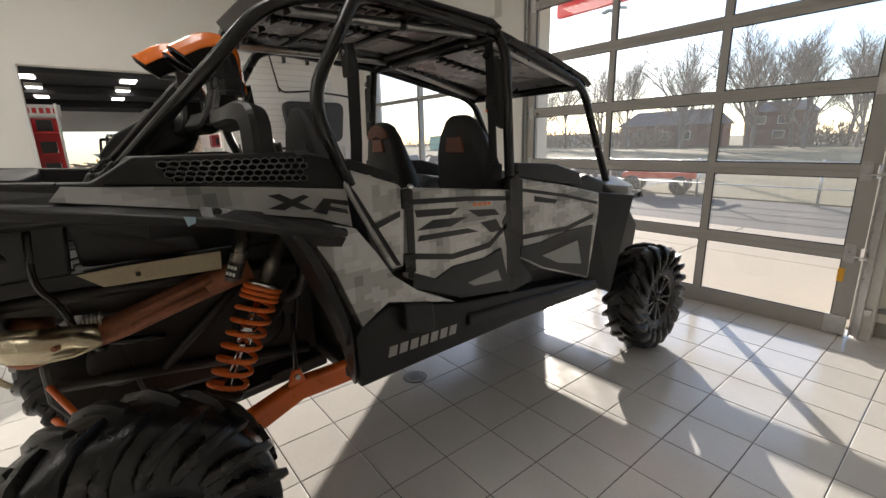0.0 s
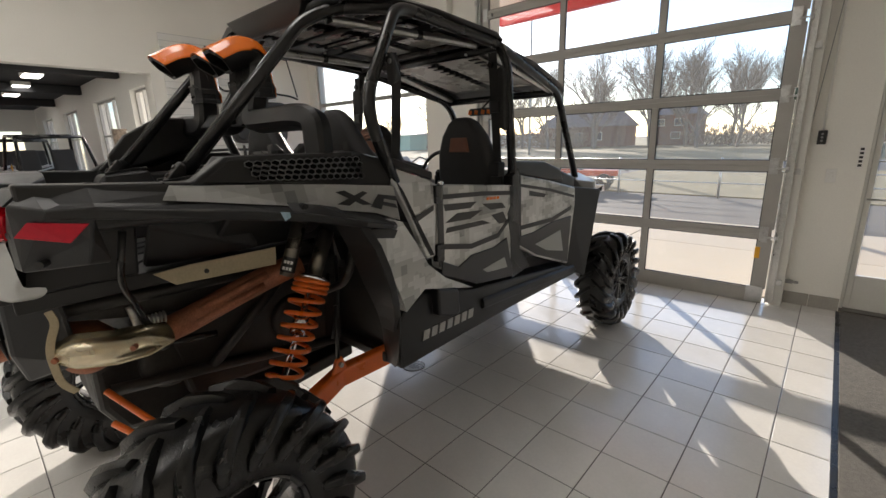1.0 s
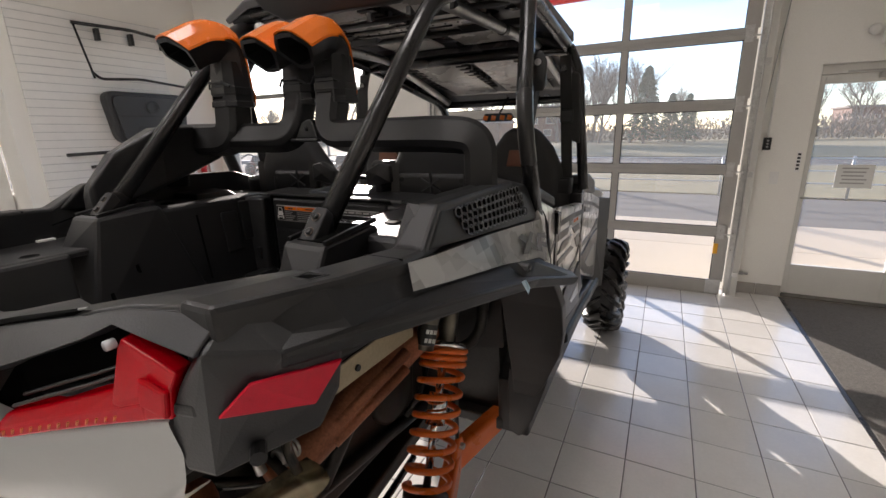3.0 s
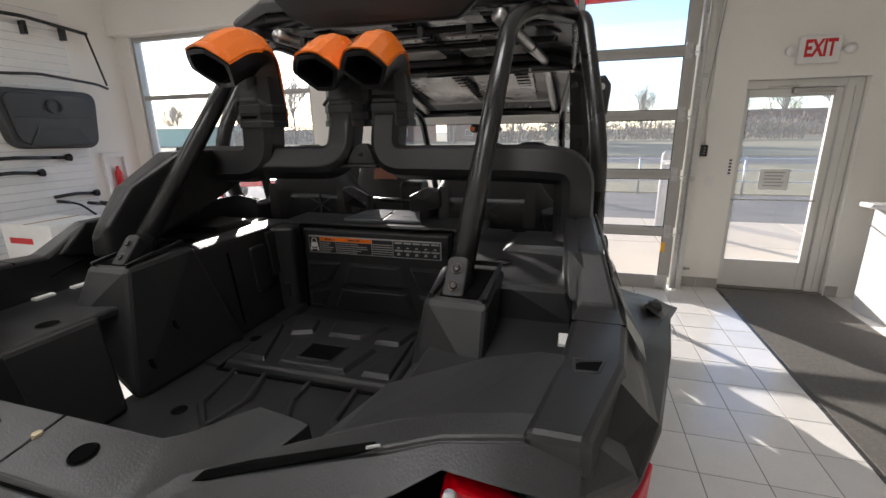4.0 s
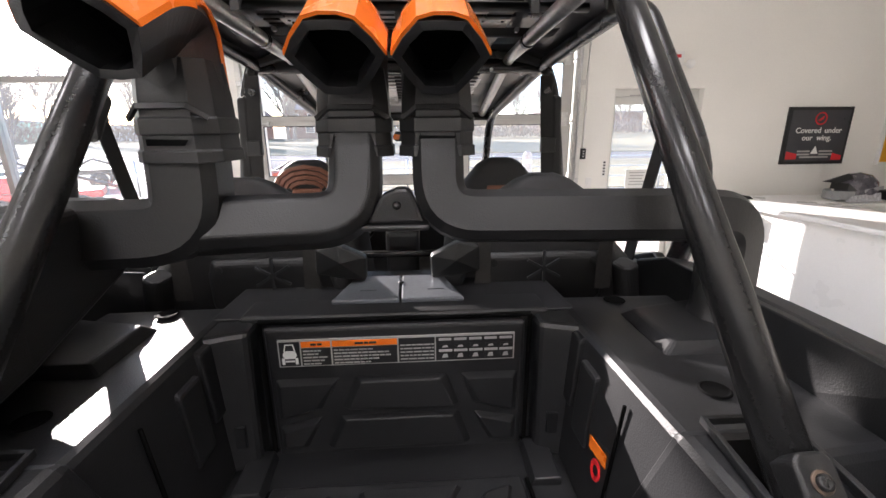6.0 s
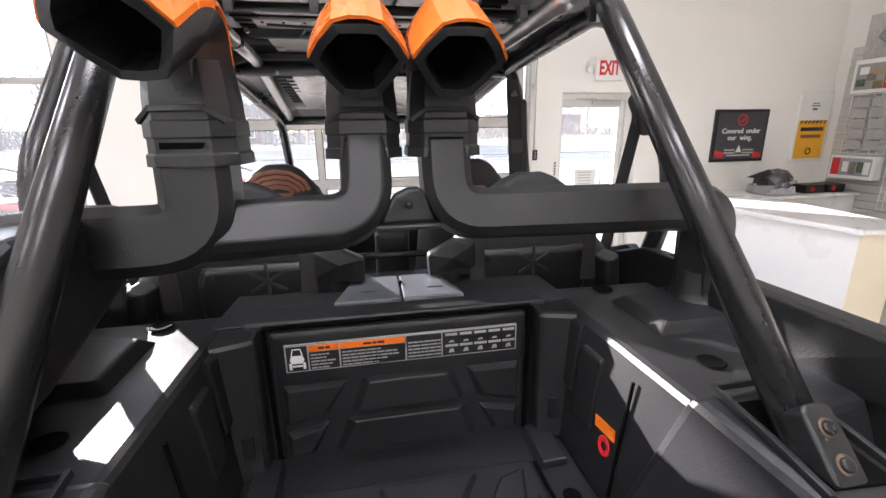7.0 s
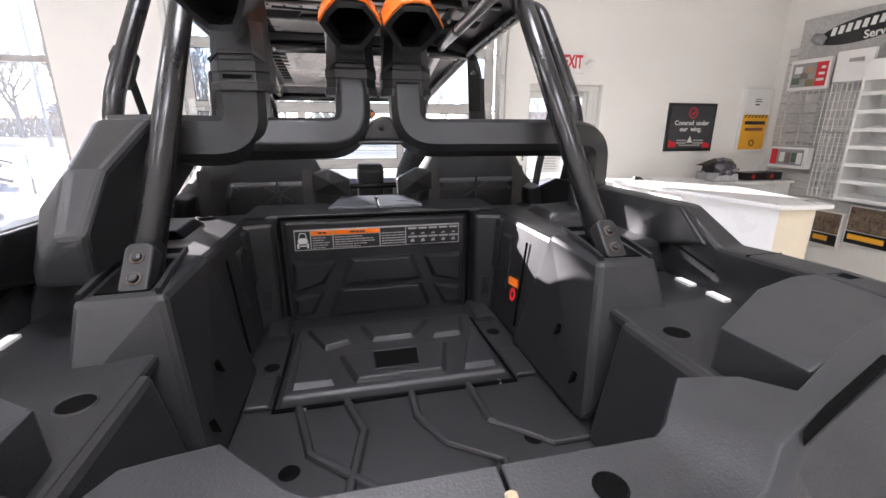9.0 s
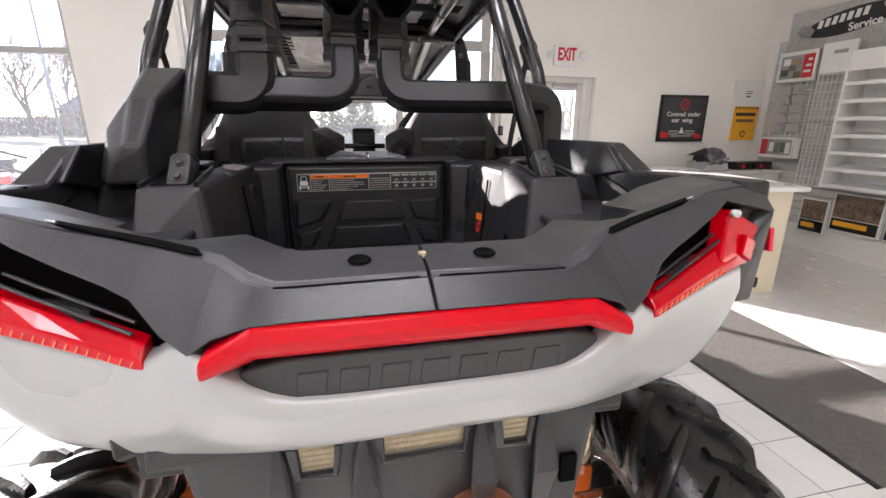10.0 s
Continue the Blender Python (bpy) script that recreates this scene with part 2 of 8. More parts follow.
def hull(pts, bm=None):
    """A convex solid round the given points."""
    b2 = bmesh.new()
    vs = [b2.verts.new(p) for p in pts]
    r = bmesh.ops.convex_hull(b2, input=vs)
    bmesh.ops.delete(b2, geom=[g for g in r["geom_interior"] if isinstance(g, bmesh.types.BMVert)], context="VERTS")
    bmesh.ops.dissolve_limit(b2, angle_limit=radians(2), verts=b2.verts, edges=b2.edges)
    return merge(bm, b2)


def plate(pts, vec, bm=None):
    """A slab: a polygon and its copy moved by vec."""
    b2 = bmesh.new()
    a = [b2.verts.new(p) for p in pts]
    vec = Vector(vec)
    b = [b2.verts.new(Vector(p) + vec) for p in pts]
    n = len(pts)
    b2.faces.new(a)
    b2.faces.new(b[::-1])
    for i in range(n):
        b2.faces.new((a[i], b[i], b[(i + 1) % n], a[(i + 1) % n]))
    return merge(bm, b2)


def side(pts, x, depth, s=1, bm=None):
    """A slab from (y, z) points at |x|, of that depth towards the middle; s is the side."""
    return plate([(s * x, y, z) for y, z in pts], (-s * depth, 0, 0), bm)


def rounded(pts, radius, steps=5):
    """A polyline with its corners rounded."""
    pts = [Vector(p) for p in pts]
    out = [pts[0]]
    for a, b, c in zip(pts, pts[1:], pts[2:]):
        r = min(radius, (b - a).length * 0.48, (c - b).length * 0.48)
        p, q = b + (a - b).normalized() * r, b + (c - b).normalized() * r
        for i in range(steps + 1):
            t = i / steps
            out.append(p * (1 - t) ** 2 + b * 2 * t * (1 - t) + q * t * t)
    return out + [pts[-1]]


def sweep(path, ring, bm=None, up=(0, 0, 1), scale=None, cap=True):
    """A profile, (u, v) points, swept along a path."""
    bm = bm or bmesh.new()
    path = [Vector(p) for p in path]
    rows, ref = [], Vector(up)
    for i, p in enumerate(path):
        d = (path[min(i + 1, len(path) - 1)] - path[max(i - 1, 0)]).normalized()
        u = d.cross(ref)
        if u.length < 1e-3:
            u = d.cross(Vector((1, 0, 0)))
        u.normalize()
        v = u.cross(d).normalized()
        ref = v
        k = scale(i / (len(path) - 1)) if scale else 1
        rows.append([bm.verts.new(p + u * a * k + v * b * k) for a, b in ring])
    n = len(ring)
    for r, q in zip(rows, rows[1:]):
        for i in range(n):
            bm.faces.new((r[i], r[(i + 1) % n], q[(i + 1) % n], q[i]))
    if cap:
        bm.faces.new(rows[0][::-1])
        bm.faces.new(rows[-1])
    return bm


def circle(r, n=12, squash=1.0):
    return [(r * math.cos(2 * math.pi * i / n), squash * r * math.sin(2 * math.pi * i / n)) for i in range(n)]


def sq(w, h, r=0.2):
    """A rectangle with cut corners."""
    c = min(w, h) * r
    return [(-w + c, -h), (w - c, -h), (w, -h + c), (w, h - c), (w - c, h), (-w + c, h), (-w, h - c), (-w, -h + c)]


def tube(pts, r, bm=None, bend=0.08, n=12):
    return sweep(rounded(pts, bend), circle(r, n), bm)


def cyl(a, b, r, bm=None, n=16, r2=None):
    a, b = Vector(a), Vector(b)
    k = (r2 if r2 is not None else r) / r
    return sweep([a, b], circle(r, n), bm, scale=lambda t: 1 + (k - 1) * t)


def lathe(profile, axis_at, axis=(1, 0, 0), n=40, bm=None):
    """Profile of (along, radius) points turned about an axis."""
    bm = bm or bmesh.new()
    w = Vector(axis).normalized()
    u = w.orthogonal().normalized()
    v = w.cross(u)
    rows = []
    for i in range(n):
        a = 2 * math.pi * i / n
        d = u * math.cos(a) + v * math.sin(a)
        rows.append([bm.verts.new(Vector(axis_at) + w * h + d * r) for h, r in profile])
    m = len(profile)
    for i in range(n):
        p, q = rows[i], rows[(i + 1) % n]
        for j in range(m - 1):
            bm.faces.new((p[j], p[j + 1], q[j + 1], q[j]))
    return bm


def loft(rows, bm=None, closed=False, thick=None):
    """A sheet through rows of points; thick: a vector by which it is doubled into a solid."""
    b2 = bmesh.new()
    g = [[b2.verts.new(p) for p in r] for r in rows]
    n = len(g[0])
    for r, q in zip(g, g[1:]):
        for i in range(n if closed else n - 1):
            b2.faces.new((r[i], r[(i + 1) % n], q[(i + 1) % n], q[i]))
    if closed:
        b2.faces.new(g[0][::-1])
        b2.faces.new(g[-1])
    if thick is not None:
        bmesh.ops.solidify(b2, geom=b2.faces[:], thickness=thick)
    return merge(bm, b2)


def letters(text, size, m, material, parent, name="lettering", depth=0.002, bold=0.0, label=""):
    """Words in the built-in font, laid on the pose m (x to the right, y up), centred."""
    cu = bpy.data.curves.new("words", "FONT")
    cu.body, cu.size, cu.extrude, cu.offset = text, size, depth, bold
    cu.align_x, cu.align_y = "CENTER", "CENTER"
    cu.resolution_u = 3
    tmp = new("words", cu)
    me = bpy.data.meshes.new_from_object(tmp)
    bpy.data.objects.remove(tmp)
    at = root_at(parent) if parent else Vector()
    me.transform(Matrix.Translation(-at) @ m)
    me.materials.clear()
    me.materials.append(material)
    ob = new(name, me)
    ob.parent = parent
    if label:
        tagged(ob, label)
    return ob


def wall(name, axis, at, thick, lo, hi, z0, z1, holes, material, label):
    """A wall across x or y (axis) with rectangular openings (lo, hi, z0, z1) cut through it."""
    us = sorted({lo, hi, *[h[0] for h in holes], *[h[1] for h in holes]})
    zs = sorted({z0, z1, *[h[2] for h in holes], *[h[3] for h in holes]})
    bm = bmesh.new()
    vs = {}

    def vert(u, d, z):
        k = (u, d, z)
        if k not in vs:
            vs[k] = bm.verts.new((u, d, z) if axis == "y" else (d, u, z))
        return vs[k]

    solid = {}
    for i in range(len(us) - 1):
        for j in range(len(zs) - 1):
            cu, cz = (us[i] + us[i + 1]) / 2, (zs[j] + zs[j + 1]) / 2
            solid[i, j] = not any(h[0] < cu < h[1] and h[2] < cz < h[3] for h in holes)
    for (i, j), s in solid.items():
        if not s:
            continue
        a, b, c, d = us[i], us[i + 1], zs[j], zs[j + 1]
        for dd in (at, at + thick):
            bm.faces.new([vert(a, dd, c), vert(b, dd, c), vert(b, dd, d), vert(a, dd, d)])
        for k, (p, q) in {(i - 1, j): ((a, c), (a, d)), (i + 1, j): ((b, c), (b, d)), (i, j - 1): ((a, c), (b, c)), (i, j + 1): ((a, d), (b, d))}.items():
            if not solid.get(k, False):
                bm.faces.new([vert(p[0], at, p[1]), vert(q[0], at, q[1]), vert(q[0], at + thick, q[1]), vert(p[0], at + thick, p[1])])
    return tagged(part(name, bm, material), label, "wall", kind="structure")


# ------------------------------------------------------------ room
ROOM_L, ROOM_R, FRONT, BACK, TOP = -5.9, 5.85, 4.02, -6.0, 4.3
NEXT_FRONT, NEXT_L = 1.46, -20.0
NEXT_WINDOWS = ((-7.7, -6.75), (-10.7, -8.75), (-14.6, -12.6), (-18.5, -16.5))
wall("wall_front", "y", FRONT, 0.2, ROOM_L - 0.2, ROOM_R + 0.3, 0, TOP,
     [(-1.56, 1.68, 0, 3.66), (2.2, 3.19, 0, 2.18), (-5.66, -2.75, 0.62, 3.115)], M["wall"],
     "off-white painted front wall with garage door, exit and windows")
wall("wall_right", "x", ROOM_R, 0.2, BACK, FRONT, 0, TOP, [], M["wall"], "off-white painted side wall")
wall("wall_left", "x", ROOM_L - 0.2, 0.2, BACK, FRONT, 0, TOP, [(-1.05, 1.32, 0, 2.67)], M["wall"], "off-white wall with a wide opening to the next showroom")
wall("wall_next", "y", NEXT_FRONT, 0.25, NEXT_L, ROOM_L - 0.2, 0, TOP, [(a, b, 1.0, 2.6) for a, b in NEXT_WINDOWS], M["wall"], "off-white front wall of the next showroom with windows")
wall("wall_back", "y", BACK - 0.2, 0.2, NEXT_L, ROOM_R + 0.2, 0, TOP, [], M["wall"], "off-white painted back wall")
wall("wall_far", "x", NEXT_L - 0.2, 0.2, BACK, NEXT_FRONT, 0, TOP, [(-2.2, 1.0, 0.6, 2.3)], M["wall"], "far wall of the next showroom with a wide window")
tagged(part("ceiling", box(ROOM_L, ROOM_R, BACK, FRONT, TOP, TOP + 0.1), M["ceiling"]), "plain white ceiling", "ceiling", kind="structure")
tagged(part("ceiling_next", box(NEXT_L, ROOM_L - 0.2, BACK, NEXT_FRONT, 3.05, 3.15), M["dark_ceiling"]), "black painted open ceiling of the next showroom", "ceiling", kind="structure")
tagged(part("trim_soffit", box(ROOM_L, -2.2, 3.9, FRONT - 0.002, 3.13, TOP), M["wall"], bevel=0.004), "off-white soffit above the showroom window", "soffit", kind="structure")
tagged(part("trim_opening", box(ROOM_L - 0.02, ROOM_L + 0.012, -1.09, -1.05, 0, 2.69), M["white"]), "white corner trim of the opening", "trim", kind="structure")
floor = tagged(part("floor", box(NEXT_L, ROOM_R, BACK, FRONT, -0.12, -0.003), M["grout"]), "grey grout bed under the white floor tiles", "floor", kind="structure")


def baseboard(x0, x1, y0, y1):
    b = tagged(part("baseboard", box(x0, x1, y0, y1, 0.0, 0.115), M["base_tile"], bevel=0.003), "grey-beige ceramic tile skirting", "skirting", kind="structure")
    return b


for x0, x1 in ((1.8, 1.985), (1.99, 2.195), (3.195, 3.3), (-2.74, -1.7)):
    baseboard(x0, x1, FRONT - 0.012, FRONT)

# garage door: aluminium stiles and rails with clear panes
gd = thing("door_1", (0.06, 3.87, 0), "closed overhead garage door of glazed aluminium sections", "garage door", kind="structure")
GX = [-1.53, -0.47, 0.575, 1.62]
GZ = [0.0, 0.655, 1.268, 1.866, 2.462, 3.06, 3.64]
for i, z in enumerate(GZ):
    lo, hi = (0.0, 0.14) if i == 0 else (z - 0.047, z + 0.047)
    bm = box(-1.56, 1.66, 3.845, 3.9, lo, hi)
    if i:
        bm = box(-1.56, 1.66, 3.838, 3.846, z - 0.004, z + 0.004, bm)
    part("rail", bm, M["door_frame"], gd, bevel=0.003)
for i in range(6):
    z0, z1 = GZ[i] + (0.14 if i == 0 else 0.047), GZ[i + 1] - 0.047
    for j, x in enumerate(GX):
        w = 0.055 if j in (0, 3) else 0.030
        part("stile", box(x - w, x + w, 3.847, 3.897, z0, z1), M["door_frame"], gd, bevel=0.003)
    for a, b in zip(GX, GX[1:]):
        wa, wb = (0.055 if a == GX[0] else 0.030), (0.055 if b == GX[3] else 0.030)
        p = part("pane", box(a + wa, b - wb, 3.868, 3.876, z0, z1), M["glass"], gd)
        p.visible_shadow = False
        bm = bmesh.new()
        for (x0, x1, q0, q1) in ((a + wa, b - wb, z0, z0 + 0.008), (a + wa, b - wb, z1 - 0.008, z1), (a + wa, a + wa + 0.008, z0, z1), (b - wb - 0.008, b - wb, z0, z1)):
            box(x0, x1, 3.858, 3.866, q0, q1, bm)
        part("gasket", bm, M["decal"], gd)
for z in GZ[1:-1]:
    for x in (1.60, -1.51):
        bm = box(x - 0.03, x + 0.035, 3.834, 3.846, z - 0.07, z + 0.07)
        cyl((x + 0.02, 3.825, z - 0.02), (x + 0.11, 3.825, z - 0.02), 0.008, bm, 8)
        cyl((x + 0.09, 3.825, z - 0.02), (x + 0.11, 3.825, z - 0.02), 0.024, bm, 12)
        part("hinge", bm, M["steel"], gd, bevel=0.001)
part("bottom_bracket", box(1.53, 1.655, 3.83, 3.846, 0.01, 0.16), M["steel"], gd, bevel=0.002)
part("warning_sticker", box(1.555, 1.595, 3.841, 3.847, 0.43, 0.535), M["yellow"], gd, "yellow warning sticker")
part("weather_seal", box(-1.55, 1.65, 3.85, 3.89, -0.002, 0.0), M["rubber"], gd)
for s, x in ((1, 1.715), (-1, -1.6)):
    bm = sweep([(x, 3.83, 0.02), (x, 3.83, 3.7)], [(-0.03, -0.025), (0.03, -0.025), (0.03, 0.025), (0.022, 0.025), (0.022, -0.017), (-0.022, -0.017), (-0.022, 0.025), (-0.03, 0.025)], up=(0, -1, 0))
    t = thing("door_track", (x, 3.9, 0), "galvanised vertical track of the garage door", "door track", kind="structure")
    part("track", bm, M["steel"], t)
    for z in (0.2, 1.2, 2.2, 3.2):
        part("bracket", box(x + s * 0.02, x + s * 0.075, 3.83, 4.018, z, z + 0.05), M["steel"], t, bevel=0.002)
    part("jamb", box(min(x, x + s * 0.09), max(x, x + s * 0.09), 3.86, 4.016, 0, 3.7), M["white_frame"], t, bevel=0.003)
bm = box(1.79, 1.86, 3.97, 4.0, 0.2, 0.23)
cyl((1.77, 3.985, 0.215), (1.9, 3.985, 0.215), 0.012, bm)
tagged(part("photo_eye", bm, M["grey"], bevel=0.002), "small grey door sensor on a bracket by the garage track", "sensor")

# front window
win = thing("window_1", (-4.2, FRONT, 0.6), "large fixed aluminium showroom window", "window", kind="structure")
for x in (-5.645, -4.2, -2.765):
    part("window_frame", box(x - 0.03, x + 0.03, 4.06, 4.16, 0.62, 3.114), M["alu_light"], win, bevel=0.003)
for z in (0.65, 2.29, 3.092):
    for a, b in ((-5.615, -4.23), (-4.17, -2.795)):
        part("window_frame", box(a, b, 4.065, 4.155, z - 0.03, min(z + 0.03, 3.114)), M["alu_light"], win, bevel=0.003)
for a, b in ((-5.615, -4.23), (-4.17, -2.795)):
    for c, d in ((0.68, 2.26), (2.32, 3.062)):
        p = part("pane", box(a, b, 4.105, 4.112, c, d), M["glass"], win)
        p.visible_shadow = False
part("window_sill", box(-5.66, -2.75, 3.98, 4.22, 0.59, 0.62), M["white"], win, bevel=0.004)
for xa, xb in NEXT_WINDOWS:
    w2 = thing("window_2", ((xa + xb) / 2, NEXT_FRONT, 1.0), "smaller aluminium window of the next showroom", "window", "windows of the next showroom", "structure")
    n = 3 if xb - xa > 1.2 else 2
    st = (xb - xa - 0.04) / n
    for i in range(n + 1):
        part("window_frame", box(xa + i * st, xa + i * st + 0.04, NEXT_FRONT + 0.08, NEXT_FRONT + 0.14, 1.0, 2.6), M["alu_light"], w2)
    for z in (1.0, 1.85, 2.56):
        for i in range(n):
            part("window_frame", box(xa + i * st + 0.04, xa + i * st + st, NEXT_FRONT + 0.085, NEXT_FRONT + 0.135, z, z + 0.04), M["alu_light"], w2)
    p = part("pane", box(xa, xb, NEXT_FRONT + 0.105, NEXT_FRONT + 0.11, 1.0, 2.6), M["glass"], w2)
    p.visible_shadow = False

# exit door
ed = thing("door_2", (2.63, 4.2, 0), "closed white-framed glass exit door", "exit door", kind="structure")
part("door_frame", box(2.203, 2.225, 4.10, 4.20, 0, 2.177), M["white_frame"], ed, bevel=0.004)
part("door_frame", box(3.05, 3.187, 4.10, 4.20, 0, 2.177), M["white_frame"], ed, bevel=0.004)
part("door_frame", box(2.225, 3.05, 4.10, 4.20, 2.10, 2.177), M["white_frame"], ed, bevel=0.004)
part("frame_stop", box(3.115, 3.125, 4.088, 4.10, 0, 2.10), M["white_frame"], ed, bevel=0.002)
for x0, x1, z0, z1 in ((2.228, 2.268, 0.01, 2.098), (2.975, 3.048, 0.01, 2.098), (2.268, 2.975, 0.01, 0.315), (2.268, 2.975, 2.02, 2.098)):
    part("door_leaf", box(x0, x1, 4.135, 4.18, z0, z1), M["white_frame"], ed, bevel=0.004)
p = part("pane", box(2.268, 2.975, 4.154, 4.16, 0.315, 2.02), M["glass"], ed)
p.visible_shadow = False
part("push_bar", cyl((2.24, 4.125, 0.985), (3.0, 4.125, 0.985), 0.008), M["alu_light"], ed, smooth=True)
bm = box(2.62, 2.96, 4.07, 4.13, 2.045, 2.095)
box(2.4, 2.66, 4.085, 4.098, 2.105, 2.12, bm)
part("door_closer", bm, M["alu_light"], ed, bevel=0.004)
part("threshold", box(2.203, 3.187, 4.03, 4.22, 0, 0.012), M["alu"], ed)
paper = thing("notice_paper", (2.61, 4.15, 1.2), "white paper notice taped on the exit door glass", "notice")
part("sheet", box(2.475, 2.745, 4.149, 4.152, 1.09, 1.305), M["paper"], paper)
for i in range(5):
    part("text_line", box(2.515 + 0.01 * (i % 2), 2.70 - 0.012 * (i % 3), 4.1475, 4.1485, 1.265 - i * 0.034, 1.277 - i * 0.034), M["grey_decal"], paper)


# ------------------------------------------------------------ the side-by-side vehicle
utv = thing("utility_vehicle", (0, 1.0, 0), "black and grey-camo four-seat side-by-side with orange snorkels, mud tyres", "utility vehicle")
SIDES = (1, -1)
REAR_AXLE, FRONT_AXLE, HUB_Z, HUB_X = -0.585, 2.585, 0.425, 0.69


def mx(pts, s):
    return [(s * x, y, z) for x, y, z in pts]


def both(name, make, material, label="", **k):
    for s in SIDES:
        part(name, make(s), material, utv, label, **k)


# wheels
def tyre_mesh():
    w = 0.128
    prof = [(-0.09, 0.19), (-0.125, 0.20), (-w, 0.25), (-w - 0.004, 0.31), (-w + 0.012, 0.37), (-0.10, 0.392), (-0.04, 0.40), (0.04, 0.40), (0.10, 0.392), (w - 0.012, 0.37), (w + 0.004, 0.31), (w, 0.25), (0.125, 0.20), (0.09, 0.19)]
    bm = lathe(prof, (0, 0, 0), (1, 0, 0), 48)
    bmesh.ops.recalc_face_normals(bm, faces=bm.faces)
    me = bpy.data.meshes.new("tyre")
    bm.to_mesh(me)
    bm.free()
    me.materials.append(M["rubber"])
    for p in me.polygons:
        p.use_smooth = True
    return me


def lug_mesh(s):
    """A curved paddle lug from the middle of the tread over the shoulder and down the side wall."""
    rows = []
    for j, (x, r, da, hw, h) in enumerate(((0.004, 0.385, -0.02, 0.014, 0.034), (0.04, 0.385, 0.045, 0.017, 0.042), (0.085, 0.379, 0.15, 0.020, 0.046), (0.122, 0.361, 0.28, 0.022, 0.044), (0.137, 0.328, 0.38, 0.023, 0.032), (0.136, 0.285, 0.44, 0.020, 0.018), (0.128, 0.240, 0.46, 0.014, 0.006))):
        nx = (0.0, 0.0, 0.25, 0.62, 0.92, 1.0, 1.0)[j]
        nr = math.sqrt(max(0.0, 1 - nx * nx))
        lo, hi = 1.25 * hw / max(r, 0.2), hw * 0.72 / max(r, 0.2)
        row = []
        for ang, f in ((da - lo, -0.012), (da - lo * 0.92, h * 0.5), (da - hi, h * 0.95), (da, h), (da + hi, h * 0.95), (da + lo * 0.92, h * 0.5), (da + lo, -0.012)):
            rr, xx = r + f * nr, x + f * nx
            row.append((s * xx, rr * math.cos(ang), rr * math.sin(ang)))
        rows.append(row)
    bm = loft(rows, closed=True)
    bmesh.ops.recalc_face_normals(bm, faces=bm.faces)
    me = bpy.data.meshes.new("tread_lug")
    bm.to_mesh(me)
    bm.free()
    me.materials.append(M["rubber"])
    for p in me.polygons:
        p.use_smooth = True
    me.set_sharp_from_angle(angle=radians(50))
    return me


def rim_mesh():
    bm = lathe([(0.10, 0.192), (0.118, 0.198), (0.122, 0.188), (0.10, 0.176), (0.0, 0.168), (-0.10, 0.176), (-0.118, 0.196), (-0.10, 0.19)], (0, 0, 0), (1, 0, 0), 40)
    return bm


def spoke_mesh(a):
    bm = bmesh.new()
    rows = []
    for r, w, x in ((0.03, 0.018, 0.085), (0.09, 0.013, 0.095), (0.15, 0.012, 0.10), (0.178, 0.02, 0.104)):
        c, s_ = math.cos(a), math.sin(a)
        rows.append([(x + d, r * c - e * s_, r * s_ + e * c) for d, e in ((0.0, -w), (0.014, -w * 0.6), (0.014, w * 0.6), (0.0, w), (-0.02, w * 0.5), (-0.02, -w * 0.5))])
    return loft(rows, bm, closed=True)


TYRE = tyre_mesh()
LUGS = {k: lug_mesh(k) for k in SIDES}
rim_me = None
spokes = []
for s, y in ((1, REAR_AXLE), (-1, REAR_AXLE), (1, FRONT_AXLE), (-1, FRONT_AXLE)):
    if rim_me is None:
        bm = rim_mesh()
        lathe([(0.02, 0.0), (0.02, 0.055), (0.09, 0.055), (0.11, 0.035), (0.112, 0.0)], (0, 0, 0), (1, 0, 0), 24, bm)
        for k in range(4):
            a = k * math.pi / 2 + 0.4
            cyl((0.085, 0.042 * math.cos(a), 0.042 * math.sin(a)), (0.122, 0.042 * math.cos(a), 0.042 * math.sin(a)), 0.009, bm, 6)
        bmesh.ops.recalc_face_normals(bm, faces=bm.faces)
        rim_me = bpy.data.meshes.new("wheel")
        bm.to_mesh(rim_me)
        bm.free()
        rim_me.materials.append(M["rim"])
        for p in rim_me.polygons:
            p.use_smooth = True
        for k in range(10):
            b2 = spoke_mesh(2 * math.pi * k / 10 + (0.1 if k % 2 else -0.1))
            bmesh.ops.recalc_face_normals(b2, faces=b2.faces)
            me = bpy.data.meshes.new("spoke")
            b2.to_mesh(me)
            b2.free()
            me.materials.append(M["rim"])
            spokes.append(me)
    hubpart = new("wheel", rim_me)
    hubpart.parent = utv
    size, out = (0.925, 0.0) if y > 0 else (1.0, 0.065)
    hubpart.matrix_basis = Matrix.Translation(Vector((s * (HUB_X + out), y, HUB_Z * size)) - Vector(utv.location)) @ (Matrix() if s > 0 else Matrix.Rotation(math.pi, 4, "Z")) @ Matrix.Scale(size, 4)
    t = new("tyre", TYRE)
    t.parent = hubpart
    tagged(t, "black rubber mud tyre with deep curved paddle lugs")
    for k in range(19):
        for w_ in SIDES:
            o = new("tread_lug", LUGS[w_])
            o.parent = hubpart
            o.rotation_euler = ((k + (0.5 if w_ < 0 else 0.0)) * 2 * math.pi / 19, 0, 0)
    for me in spokes:
        o = new("spoke", me)
        o.parent = hubpart

